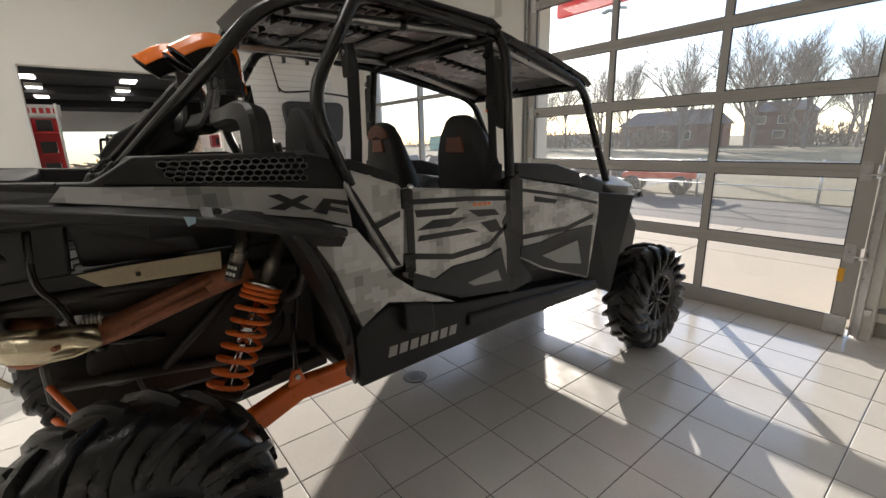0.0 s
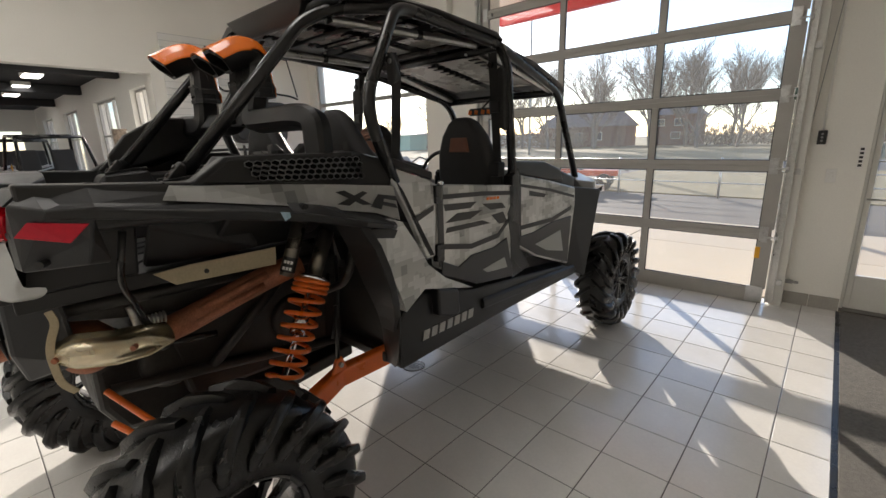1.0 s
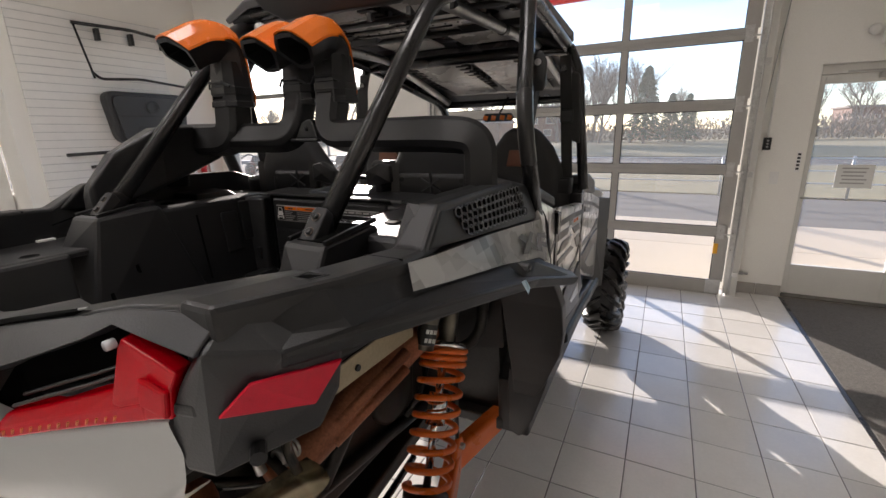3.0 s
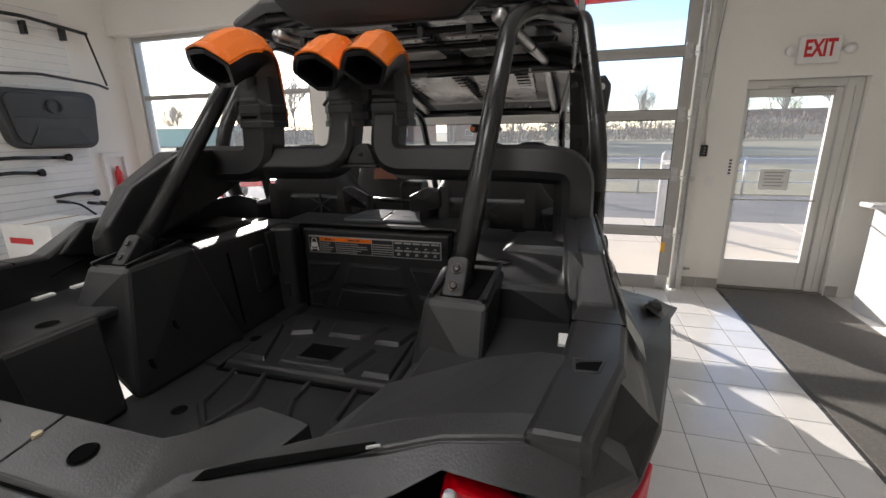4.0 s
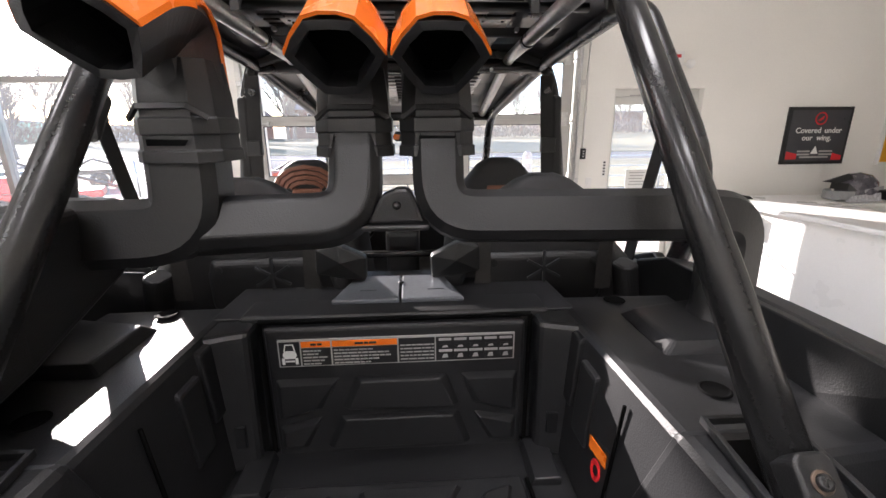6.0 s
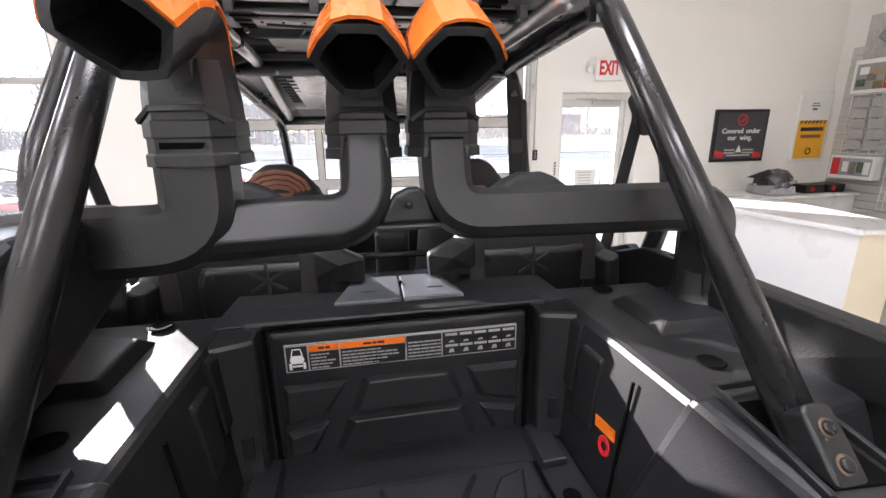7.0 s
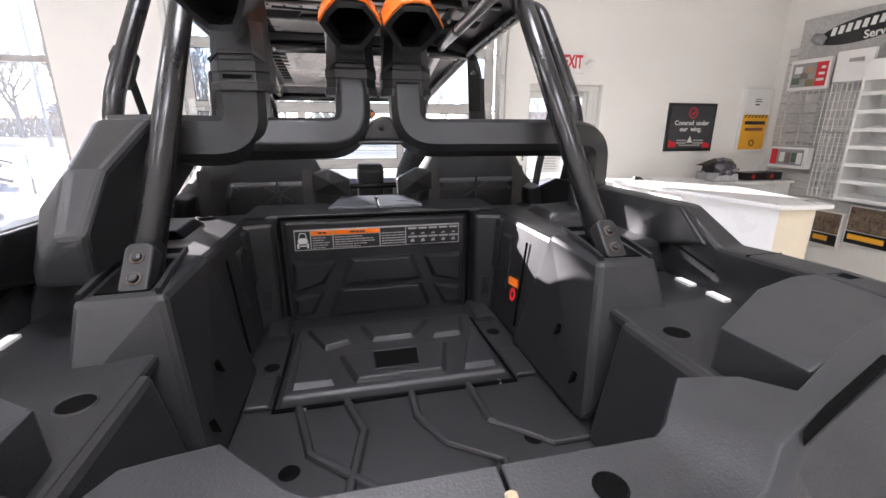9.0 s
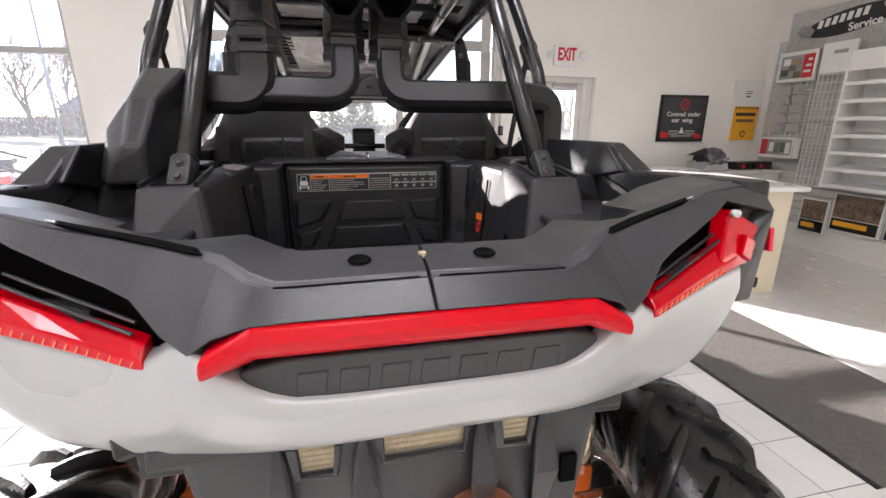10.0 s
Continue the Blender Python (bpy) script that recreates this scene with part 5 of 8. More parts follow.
    rail = loft([mx([(xi, y, zi), (xi + 0.004, y, zt), (xo, y, zt), (xo + 0.01, y, zi)], s) for xi, xo, y, zi, zt in ((0.60, 0.65, 0.05, 1.40, 1.53), (0.603, 0.655, -0.418, 1.375, 1.532), (0.608, 0.676, -0.520, 1.37, 1.468), (0.600, 0.680, -0.59, 1.37, 1.472), (0.588, 0.665, -0.72, 1.37, 1.480), (0.56, 0.62, -0.88, 1.37, 1.490))], closed=True)
    rl = part("bed_rail", rail, M["bed"], utv, bevel=0.008)
    part("rail_screw", cyl(mx([(0.596, -0.315, 1.487)], s)[0], mx([(0.606, -0.315, 1.487)], s)[0], 0.006, n=8), M["steel"], rl)
    # joint and crease shade painted with thin black rods
    part("rail_joint_shade", sweep(mx([(0.604, -0.590, 1.4705), (0.678, -0.592, 1.4705)], s), circle(0.0022, 6)), M["hole"], rl)
    part("rail_crease_shade", sweep(mx([(0.601, 0.02, 1.452), (0.6025, -0.40, 1.452), (0.604, -0.53, 1.42)], s), circle(0.0022, 6)), M["hole"], rl)
    # white blocks painted as daylight coming through slots under the rail
    for y in (-0.475, -0.558):
        part("daylight_slot", box(min(s * 0.585, s * 0.602), max(s * 0.585, s * 0.602), y - 0.022, y + 0.022, 1.374, 1.384), M["white"], rl, "white block painted as daylight through a rail slot", bevel=0.002)
    # rear corner block between rail and tail
    part("corner_block", hull(mx([(0.383, -0.758, 1.37), (0.497, -0.702, 1.37), (0.60, -0.69, 1.37), (0.60, -0.84, 1.37), (0.375, -0.89, 1.37), (0.385, -0.760, 1.436), (0.487, -0.709, 1.447), (0.506, -0.702, 1.460), (0.566, -0.700, 1.474), (0.60, -0.71, 1.479), (0.366, -0.890, 1.450), (0.385, -0.888, 1.458), (0.44, -0.872, 1.469), (0.49, -0.858, 1.477), (0.60, -0.845, 1.486)], s)), M["tail"], utv, bevel=0.008)
    # black solid painted as the shade in the stake hole
    part("stake_hole", hull(mx([(0.609, -0.751, 1.482), (0.633, -0.749, 1.482), (0.640, -0.720, 1.480), (0.608, -0.721, 1.480), (0.62, -0.735, 1.465)], s)), M["hole"], rl)
    part("stake_hole_rim", sweep(mx([(0.608, -0.752, 1.4815), (0.634, -0.750, 1.4815), (0.641, -0.719, 1.4797), (0.607, -0.720, 1.4797), (0.608, -0.752, 1.4815)], s), circle(0.002, 6)), M["tail"], rl)
LX = lambda z: 0.315 + 0.030 * (z - FLZ) / 0.289 - 0.004
bm = plate([(LX(z), y, z) for y, z in ((-0.255, 1.245), (-0.185, 1.245), (-0.17, 1.315), (-0.235, 1.325))], (0.004, 0, 0))
l2 = part("side_label", bm, M["decal"], utv, "small black and orange warning label on the bed side")
part("label_head", plate([(LX(z) - 0.0015, y, z) for y, z in ((-0.232, 1.318), (-0.172, 1.310), (-0.176, 1.290), (-0.236, 1.297))], (0.001, 0, 0)), M["cap"], l2)
part("label_sign", lathe([(0.0, 0.008), (0.001, 0.016), (0.0, 0.018)], (LX(1.272) - 0.001, -0.21, 1.272), (-1, 0, 0.15), 18), M["red"], l2)

# tail: moulded shell, light bar, nameplate, lamps, lower panels
TAIL_C = 0.022


def mc(pts, s):
    """Mirrored about the middle of the tail."""
    return [(x if s > 0 else 2 * TAIL_C - x, y, z) for x, y, z in pts]


def mu(pts, s, c=TAIL_C):
    """The same for points given from the middle of the tail outwards."""
    return [(c + s * u, y, z) for u, y, z in pts]


def tail_y(u, inward=0.0):
    """The rear outline of the tail, seen from above."""
    xs, ys = (0, 0.19, 0.25, 0.30, 0.33, 0.46, 0.55, 0.60), (-1.036, -1.036, -1.022, -0.994, -0.98, -0.932, -0.905, -0.89)
    return float(np.interp(u, xs, ys)) + inward


part("bed_end_wall", hull([(x * k, y, z) for k in SIDES for x, y, z in ((0.34, -0.89, FLZ - 0.02), (0.34, -0.95, FLZ - 0.02), (0.19, -0.90, 1.39), (0.19, -0.96, 1.39), (0.33, -0.90, 1.39))]), M["bed"], utv, bevel=0.008)
# stations of the shell from the middle outwards: inner edge, crease, outer edge
SHELL = (((0.0015, -0.905, 1.420), (0.0015, -0.988, 1.406), (0.0015, -1.036, 1.380)),
         ((0.143, -0.905, 1.420), (0.150, -0.988, 1.404), (0.160, -1.036, 1.380)),
         ((0.152, -0.905, 1.420), (0.176, -0.987, 1.404), (0.198, -1.036, 1.378)),
         ((0.172, -0.893, 1.421), (0.205, -0.980, 1.416), (0.235, -1.027, 1.364)),
         ((0.229, -0.840, 1.430), (0.232, -0.964, 1.433), (0.264, -1.015, 1.342)),
         ((0.275, -0.845, 1.428), (0.258, -0.953, 1.440), (0.290, -1.005, 1.362)),
         ((0.303, -0.850, 1.427), (0.290, -0.943, 1.446), (0.318, -0.990, 1.400)),
         ((0.309, -0.905, 1.444), (0.314, -0.937, 1.450), (0.345, -0.977, 1.412)),
         ((0.345, -0.893, 1.453), (0.352, -0.928, 1.457), (0.389, -0.959, 1.427)),
         ((0.420, -0.868, 1.469), (0.424, -0.908, 1.468), (0.444, -0.934, 1.447)),
         ((0.465, -0.855, 1.477), (0.470, -0.892, 1.476), (0.479, -0.917, 1.465)),
         ((0.535, -0.846, 1.485), (0.540, -0.879, 1.481), (0.532, -0.911, 1.454)),
         ((0.580, -0.843, 1.487), (0.595, -0.866, 1.476), (0.592, -0.902, 1.441)))
for s in SIDES:
    rows = []
    for k, (a, b, c) in enumerate(SHELL):
        a, b, c = Vector(a), Vector(b), Vector(c)
        deep = 0.012 if k < 4 else 0.034
        rows.append(mu([a + Vector((0, 0.012, -0.09)), a, a.lerp(b, 0.93) + Vector((0, 0, 0.001)), b + Vector((0, 0, -0.0045)), b.lerp(c, 0.09), c, c + Vector((-0.006, deep, -0.006))], s))
    sh = part("tail_shell", loft(rows, closed=True), M["tail"], utv, "moulded charcoal tail shell round the cargo bed", bevel=0.003, smooth=True)
    sh.data.set_sharp_from_angle(angle=radians(24))
    hx = 0.104 if s > 0 else -0.058
    # lip hole, seam and vent: their shade is painted by black pieces
    part("lip_hole_shade", lathe([(0.001, 0.0), (0.001, 0.0115), (0.0022, 0.0125), (0.0, 0.015)], (hx, -0.943, 1.4145), (0, -0.13, 1), 18), M["hole"], sh)
    part("shell_seam_shade", sweep(mu([(0.012, -0.988, 1.4025), (0.150, -0.988, 1.4005), (0.176, -0.987, 1.4005)], s), circle(0.0019, 6)), M["hole"], sh)
    part("shell_vent_shade", hull(mu([(0.250, -0.960, 1.4355), (0.300, -0.944, 1.4475), (0.418, -0.912, 1.4705), (0.412, -0.904, 1.4705), (0.300, -0.936, 1.451), (0.258, -0.951, 1.4425), (0.33, -0.925, 1.43)], s)), M["hole"], sh)
    # pale sliver painted as the light that shows through the vent
    part("vent_glint", sweep(mu([(0.408, -0.914, 1.4705), (0.420, -0.910, 1.4725)], s), circle(0.0016, 6)), M["white_body"], sh)
part("clip", hull([(0.022 + a * 0.0055, -0.936 + b * 0.006, z) for a, b in ((-1, -0.4), (-0.3, -1), (0.8, -0.8), (1, 0.5), (0.2, 1), (-0.9, 0.7)) for z in (1.410, 1.4185)]), M["tan"], utv, bevel=0.0015)
for s in SIDES:
    # near-black sheet that paints the shade behind the lamp
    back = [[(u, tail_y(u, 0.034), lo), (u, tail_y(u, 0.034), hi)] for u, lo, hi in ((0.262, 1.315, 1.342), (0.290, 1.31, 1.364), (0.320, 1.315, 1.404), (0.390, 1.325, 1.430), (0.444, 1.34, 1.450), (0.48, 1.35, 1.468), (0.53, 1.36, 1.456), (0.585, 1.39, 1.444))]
    part("lamp_recess_shade", loft([mu(r, s) for r in back], thick=0.004), M["hole"], utv)
    for inw, up in ((0.010, 0.0), (0.022, 0.009)):
        part("recess_trim", sweep(mu([(u, tail_y(u, inw), z + up) for u, z in ((0.330, 1.3525), (0.381, 1.370), (0.436, 1.388), (0.476, 1.403))], s), circle(0.0026, 6)), M["tail"], utv)
    # tail lamp: a bar with an upper face that falls back, and an upright tip plate
    rows = []
    for u, lo, crease, hi in ((0.317, 1.317, 1.329, 1.345), (0.331, 1.316, 1.331, 1.349), (0.381, 1.327, 1.344, 1.362), (0.436, 1.338, 1.357, 1.378), (0.476, 1.346, 1.366, 1.391), (0.515, 1.354, 1.377, 1.392)):
        lo_y = tail_y(u, -0.004)
        rows.append(mu([(u, tail_y(u, 0.03), lo), (u, lo_y, lo), (u, lo_y - 0.001, crease), (u, tail_y(u, 0.010), hi - 0.003), (u, tail_y(u, 0.03), hi)], s))
    lens = part("tail_lamp", loft(rows, closed=True), M["red_lens"], utv, "bright red angular tail lamp", bevel=0.003)
    far = TAIL_C if s > 0 else -0.010
    tip = [(0.484, 1.440), (0.491, 1.451), (0.563, 1.418), (0.552, 1.396), (0.547, 1.358), (0.512, 1.354), (0.472, 1.372)]
    part("lamp_tip", plate(mu([(u, tail_y(u, -0.004 + 0.010 * (z > 1.43)), z) for u, z in tip], s, far), (-s * 0.010, 0.026, 0)), M["red_lens"], lens, bevel=0.004, seg=3)
    part("tip_facet", plate(mu([(u, tail_y(u, -0.0105), z) for u, z in ((0.520, 1.412), (0.551, 1.396), (0.546, 1.362), (0.516, 1.378))], s, far), (0, 0.008, 0)), M["red_lens"], lens, bevel=0.003)
    part("tip_knob", cyl(mu([(0.488, -0.921, 1.447)], s, far)[0], mu([(0.488, -0.931, 1.447)], s, far)[0], 0.006, n=10), M["wrap"], lens, smooth=True)
    for i in range(13):
        u = 0.329 + i * 0.0122
        zz = 1.3245 + (u - 0.329) * 0.205
        part("lamp_facet", obox(Matrix.Translation(mu([(u, tail_y(u, -0.0052), zz)], s)[0]) @ Matrix.Rotation(0.5, 4, "Y"), 0.0016, 0.0025, 0.008), M["amber"], lens)
    # dark side panel with the red reflector
    sp = part("side_tail_panel", hull(mc([(0.617, -0.897, 1.443), (0.630, -0.882, 1.40), (0.604, -0.897, 1.283), (0.566, -0.905, 1.285), (0.556, -0.906, 1.34), (0.575, -0.902, 1.395), (0.604, -0.852, 1.484), (0.638, -0.840, 1.444), (0.670, -0.838, 1.428), (0.690, -0.755, 1.412), (0.686, -0.765, 1.35), (0.655, -0.775, 1.285), (0.60, -0.72, 1.27), (0.56, -0.80, 1.29), (0.58, -0.80, 1.44)], s)), M["tail"], utv, bevel=0.006)
    part("side_reflector", plate(mc([(0.626, -0.894, 1.371), (0.651, -0.868, 1.405), (0.690, -0.764, 1.391), (0.678, -0.804, 1.349)], s), (s * 0.006, -0.004, 0)), M["red_reflector"], sp, "flat red side reflector", bevel=0.002)
    part("panel_bolt", cyl(mc([(0.625, -0.850, 1.305)], s)[0], mc([(0.646, -0.868, 1.303)], s)[0], 0.010, n=10), M["black"], sp)


# middle of the tail
def mid(pts):
    return [p for k in SIDES for p in mc(pts, k)]


# black solid painting the shade round the light bar
part("light_bar_shade", hull(mid([(0.215, -1.024, 1.380), (0.268, -1.012, 1.340), (0.258, -0.99, 1.31), (0.2, -0.95, 1.3), (0.2, -0.95, 1.38)])), M["hole"], utv)
rows = []
for x, z0, z1 in ((-0.226, 1.319, 1.346), (-0.172, 1.336, 1.379), (-0.06, 1.336, 1.379), (0.022, 1.336, 1.379), (0.11, 1.336, 1.379), (0.216, 1.336, 1.379), (0.270, 1.319, 1.346)):
    zm = (z0 + z1) / 2
    rows.append([(x, -1.0, z0), (x, -1.028, z0 + 0.001), (x, -1.041, zm - 0.009), (x, -1.043, zm + 0.004), (x, -1.036, z1 - 0.001), (x, -1.0, z1)])
part("light_bar", loft(rows, closed=True), M["red_lens"], utv, "long glossy red light bar", bevel=0.005, seg=3)
np_ = part("nameplate_panel", hull(mid([(0.190, -1.024, 1.331), (0.236, -1.017, 1.318), (0.240, -1.016, 1.310), (0.226, -1.018, 1.296), (0.186, -1.024, 1.276), (0.2, -0.97, 1.336), (0.19, -0.97, 1.262)])), M["tail"], utv, bevel=0.008, seg=3)
for i in range(7):
    x = -0.118 + i * 0.0465
    part("emblem_bar", plate([(x - 0.019, -1.0252, 1.284), (x + 0.015, -1.0252, 1.284), (x + 0.019, -1.0262, 1.314), (x - 0.015, -1.0262, 1.314)], (0, 0.006, 0)), M["tail"], np_, "raised tone-on-tone emblem bar", bevel=0.002)
# pale lower panel: one smooth moulding from corner to corner
HALF = (((0.0, -1.032, 1.279), (0.0, -1.039, 1.262), (0.0, -1.024, 1.218), (0.0, -0.994, 1.188)),
        ((0.09, -1.032, 1.279), (0.09, -1.039, 1.262), (0.09, -1.024, 1.218), (0.09, -0.994, 1.188)),
        ((0.165, -1.032, 1.281), (0.17, -1.039, 1.263), (0.175, -1.023, 1.216), (0.18, -0.991, 1.187)),
        ((0.205, -1.030, 1.296), (0.213, -1.036, 1.274), (0.222, -1.014, 1.217), (0.228, -0.982, 1.184)),
        ((0.238, -1.024, 1.330), (0.252, -1.026, 1.288), (0.268, -0.998, 1.218), (0.27, -0.968, 1.178)),
        ((0.262, -1.015, 1.345), (0.282, -1.011, 1.302), (0.310, -0.979, 1.221), (0.31, -0.952, 1.170)),
        ((0.287, -1.003, 1.350), (0.311, -0.993, 1.303), (0.342, -0.966, 1.222), (0.342, -0.943, 1.165)),
        ((0.306, -0.992, 1.322), (0.340, -0.979, 1.296), (0.378, -0.955, 1.223), (0.376, -0.936, 1.168)),
        ((0.359, -0.970, 1.321), (0.380, -0.963, 1.299), (0.410, -0.944, 1.224), (0.408, -0.930, 1.173)),
        ((0.412, -0.950, 1.332), (0.425, -0.946, 1.301), (0.452, -0.934, 1.214), (0.443, -0.924, 1.183)),
        ((0.490, -0.922, 1.347), (0.500, -0.920, 1.310), (0.508, -0.914, 1.232), (0.486, -0.911, 1.196)),
        ((0.535, -0.910, 1.353), (0.548, -0.906, 1.312), (0.538, -0.904, 1.268), (0.512, -0.898, 1.228)))
cols = [mu([(u, y, z) for u, y, z in c], -1) for c in reversed(HALF[1:])] + [mu(c, 1) for c in HALF]
rows = []
for c in cols:
    c = [Vector(p) for p in c]
    fine = [c[0] + Vector((0, 0.03, 0.004)), c[0] + Vector((0, 0.006, 0.0025)), c[0]]
    for a, b in zip(c, c[1:]):
        fine += [a.lerp(b, k / 3) for k in (1, 2, 3)]
    rows.append(fine + [c[3] + Vector((0, 0.05, -0.002))])
tail_panel = part("tail_panel", loft(rows), M["white_body"], utv, "pale grey smooth moulded lower tail panel", smooth=True)
sub = tail_panel.modifiers.new("soft", "SUBSURF")
sub.levels = sub.render_levels = 1
part("panel_back", hull([(TAIL_C + k * u, y, z) for k in SIDES for u, y, z in ((0.16, -0.99, 1.20), (0.16, -0.99, 1.27), (0.27, -0.955, 1.20), (0.27, -0.955, 1.28), (0.42, -0.89, 1.21), (0.45, -0.87, 1.33), (0.1, -0.90, 1.20), (0.1, -0.90, 1.28))]), M["tail"], utv)
# lower bumper with mesh inserts
lowb = part("rear_bumper", hull([(x * k, y, z) for k in SIDES for x, y, z in ((0.30, -0.95, 1.17), (0.27, -0.955, 0.98), (0.22, -0.93, 0.86), (0.335, -0.82, 1.15), (0.30, -0.80, 0.90))]), M["tail"], utv, bevel=0.012)
for x0, x1, z0 in ((-0.158, -0.098, 1.128), (-0.046, 0.080, 1.136), (0.124, 0.178, 1.132)):
    ins = part("mesh_insert", plate([(x0 + 0.006, -0.9615, z0), (x1 - 0.006, -0.9615, z0), (x1, -0.9605, 1.168), (x0, -0.9605, 1.168)], (0, 0.008, 0)), M["tan"], lowb, "tan honeycomb mesh insert")
    bm = bmesh.new()
    cols = int((x1 - x0) / 0.0075)
    for i in range(cols):
        for j in range(4):
            cx, cz = x0 + 0.008 + (i + 0.5 * (j % 2)) * (x1 - x0 - 0.014) / cols, z0 + 0.005 + j * 0.0085
            cyl((cx, -0.9622, cz), (cx, -0.9632, cz), 0.0028, bm, 6)
    part("mesh_cell", bm, M["tan"], ins)
    part("insert_frame", sweep([(x0, -0.966, 1.170), (x0 + 0.006, -0.968, z0 - 0.004), (x1 - 0.006, -0.968, z0 - 0.004), (x1, -0.966, 1.170)], sq(0.004, 0.007)), M["tail"], ins)
for x in (-0.19, -0.078, 0.092, 0.188):
    part("bumper_rib", hull([(x, -0.955, 1.17), (x + 0.022, -0.955, 1.17), (x - 0.012, -0.985, 1.08), (x + 0.034, -0.985, 1.08), (x, -0.955, 0.92), (x + 0.022, -0.955, 0.92)]), M["tail"], lowb, bevel=0.008)
part("bumper_edge", sweep(rounded([(0.315, -0.852, 1.10), (0.318, -0.842, 1.06), (0.318, -0.874, 0.98), (0.318, -0.865, 0.865), (0.308, -0.833, 0.82)], 0.05), sq(0.003, 0.011, 0.4)), M["tan"], lowb, "pale grey edge trim of the bumper", bevel=0.002)
part("tow_hole", box(0.235, 0.262, -0.962, -0.952, 1.03, 1.08), M["hole"], lowb, bevel=0.002)

# roll cage
TUBE_R = 0.0245
for s in SIDES:
    part("cage_rail", tube(mx([(0.50, 2.26, 1.26), (0.50, 1.93, 1.865), (0.575, 1.12, 2.045), (0.585, 0.42, 2.095), (0.60, 0.34, 2.07), (0.66, 0.11, 1.70), (0.672, 0.23, 1.40)], s), TUBE_R, bend=0.12), M["tube"], utv, smooth=True)
    part("cage_pillar", tube(mx([(0.58, 1.10, 2.045), (0.625, 1.115, 1.95), (0.685, 1.085, 1.38)], s), TUBE_R, bend=0.1), M["tube"], utv, smooth=True)
    dg = part("cage_brace", tube(mx([(0.398, -0.495, 1.43), (0.412, 0.04, 2.02), (0.46, 0.16, 2.075), (0.56, 0.36, 2.09)], s), TUBE_R, bend=0.1), M["tube"], utv, smooth=True)
    foot = Matrix.Translation(mx([(0.399, -0.468, 1.470)], s)[0]) @ Matrix(((1, 0, 0), (0, 0.672, -0.740), (0, 0.740, 0.672))).to_4x4()
    shoe = part("brace_bracket", hull([foot @ Vector((a * w, v, n)) for a in SIDES for w, v, n in ((0.013, -0.040, 0.0262), (0.020, -0.034, 0.0262), (0.020, 0.034, 0.0262), (0.012, 0.043, 0.0262), (0.023, -0.040, -0.006), (0.023, 0.038, -0.006))]), M["black"], dg, bevel=0.004, seg=3)
    for v in (-0.018, 0.017):
        part("bracket_washer", lathe([(0.0, 0.0), (0.0, 0.0105), (0.0016, 0.0105), (0.002, 0.0098), (0.002, 0.0)], foot @ Vector((0, v, 0.0260)), foot.to_3x3() @ Vector((0, 0, 1)), 18), M["worn"], shoe, "bronze-worn washer")
        part("bracket_bolt", lathe([(0.0, 0.0078), (0.0035, 0.0074), (0.005, 0.005), (0.004, 0.0035), (0.004, 0.0)], foot @ Vector((0, v, 0.0278)), foot.to_3x3() @ Vector((0, 0, 1)), 12), M["tube"], shoe, smooth=True)
    part("roof_stringer", tube(mx([(0.365, 0.13, 2.055), (0.43, 1.10, 2.068), (0.448, 1.92, 1.88)], s), 0.021), M["steel"], utv, "bare grey roof brace tube", smooth=True)
    part("stringer_strap", cyl(mx([(0.40, 0.66, 2.0615)], s)[0], mx([(0.402, 0.69, 2.062)], s)[0], 0.024, n=14), M["tube"], utv)
for y, x, z in ((1.93, 0.50, 1.865), (1.12, 0.575, 2.04), (0.15, 0.50, 2.105)):
    part("cage_cross_tube", tube([(-x, y, z), (x, y, z)], TUBE_R), M["tube"], utv, smooth=True)
# roof panels
rr = part("rear_roof_panel", loft([[(-w, y, z), (-w * 0.8, y, z + 0.05), (w * 0.8, y, z + 0.05), (w, y, z), (w * 0.96, y, z - 0.02), (w * 0.75, y, z + 0.02), (-w * 0.75, y, z + 0.02), (-w * 0.96, y, z - 0.02)] for y, w, z in ((0.12, 0.53, 2.10), (0.16, 0.55, 2.125), (0.6, 0.60, 2.125), (1.05, 0.61, 2.095), (1.12, 0.60, 2.07))], closed=True), M["roof"], utv, "black moulded roof panel over the rear seats", bevel=0.006)
fr = part("front_roof_panel", loft([[(-w, y, z), (-w * 0.8, y, z + 0.04), (w * 0.8, y, z + 0.04), (w, y, z), (w * 0.96, y, z - 0.02), (w * 0.75, y, z + 0.012), (-w * 0.75, y, z + 0.012), (-w * 0.96, y, z - 0.02)] for y, w, z in ((1.08, 0.59, 2.055), (1.5, 0.58, 2.0), (1.9, 0.54, 1.915), (2.0, 0.52, 1.875))], closed=True), M["roof"], utv, "black moulded roof panel over the front seats", bevel=0.006)
part("roof_rear_skirt", hull([(-0.34, 0.08, 2.15), (0.36, 0.08, 2.15), (-0.30, 0.10, 2.10), (0.32, 0.10, 2.10), (-0.225, 0.12, 2.062), (0.252, 0.12, 2.056), (-0.22, 0.145, 2.062), (0.248, 0.145, 2.056), (-0.34, 0.18, 2.15), (0.36, 0.18, 2.15)]), M["black"], rr, bevel=0.008)
for x in (-0.04, 0.30, -0.36):
    bm = bmesh.new()
    for i in range(14):
        y = 0.24 + i * 0.055
        box(x - 0.035, x + 0.035, y, y + 0.03, 2.128 - 0.012, 2.150 - 0.012, bm)
    part("roof_rib", bm, M["black"], rr)
    bm = bmesh.new()
    for i in range(10):
        y = 1.18 + i * 0.06
        z = 2.055 - (y - 1.08) * 0.14
        box(x - 0.035, x + 0.035, y, y + 0.03, z - 0.012, z + 0.012, bm)
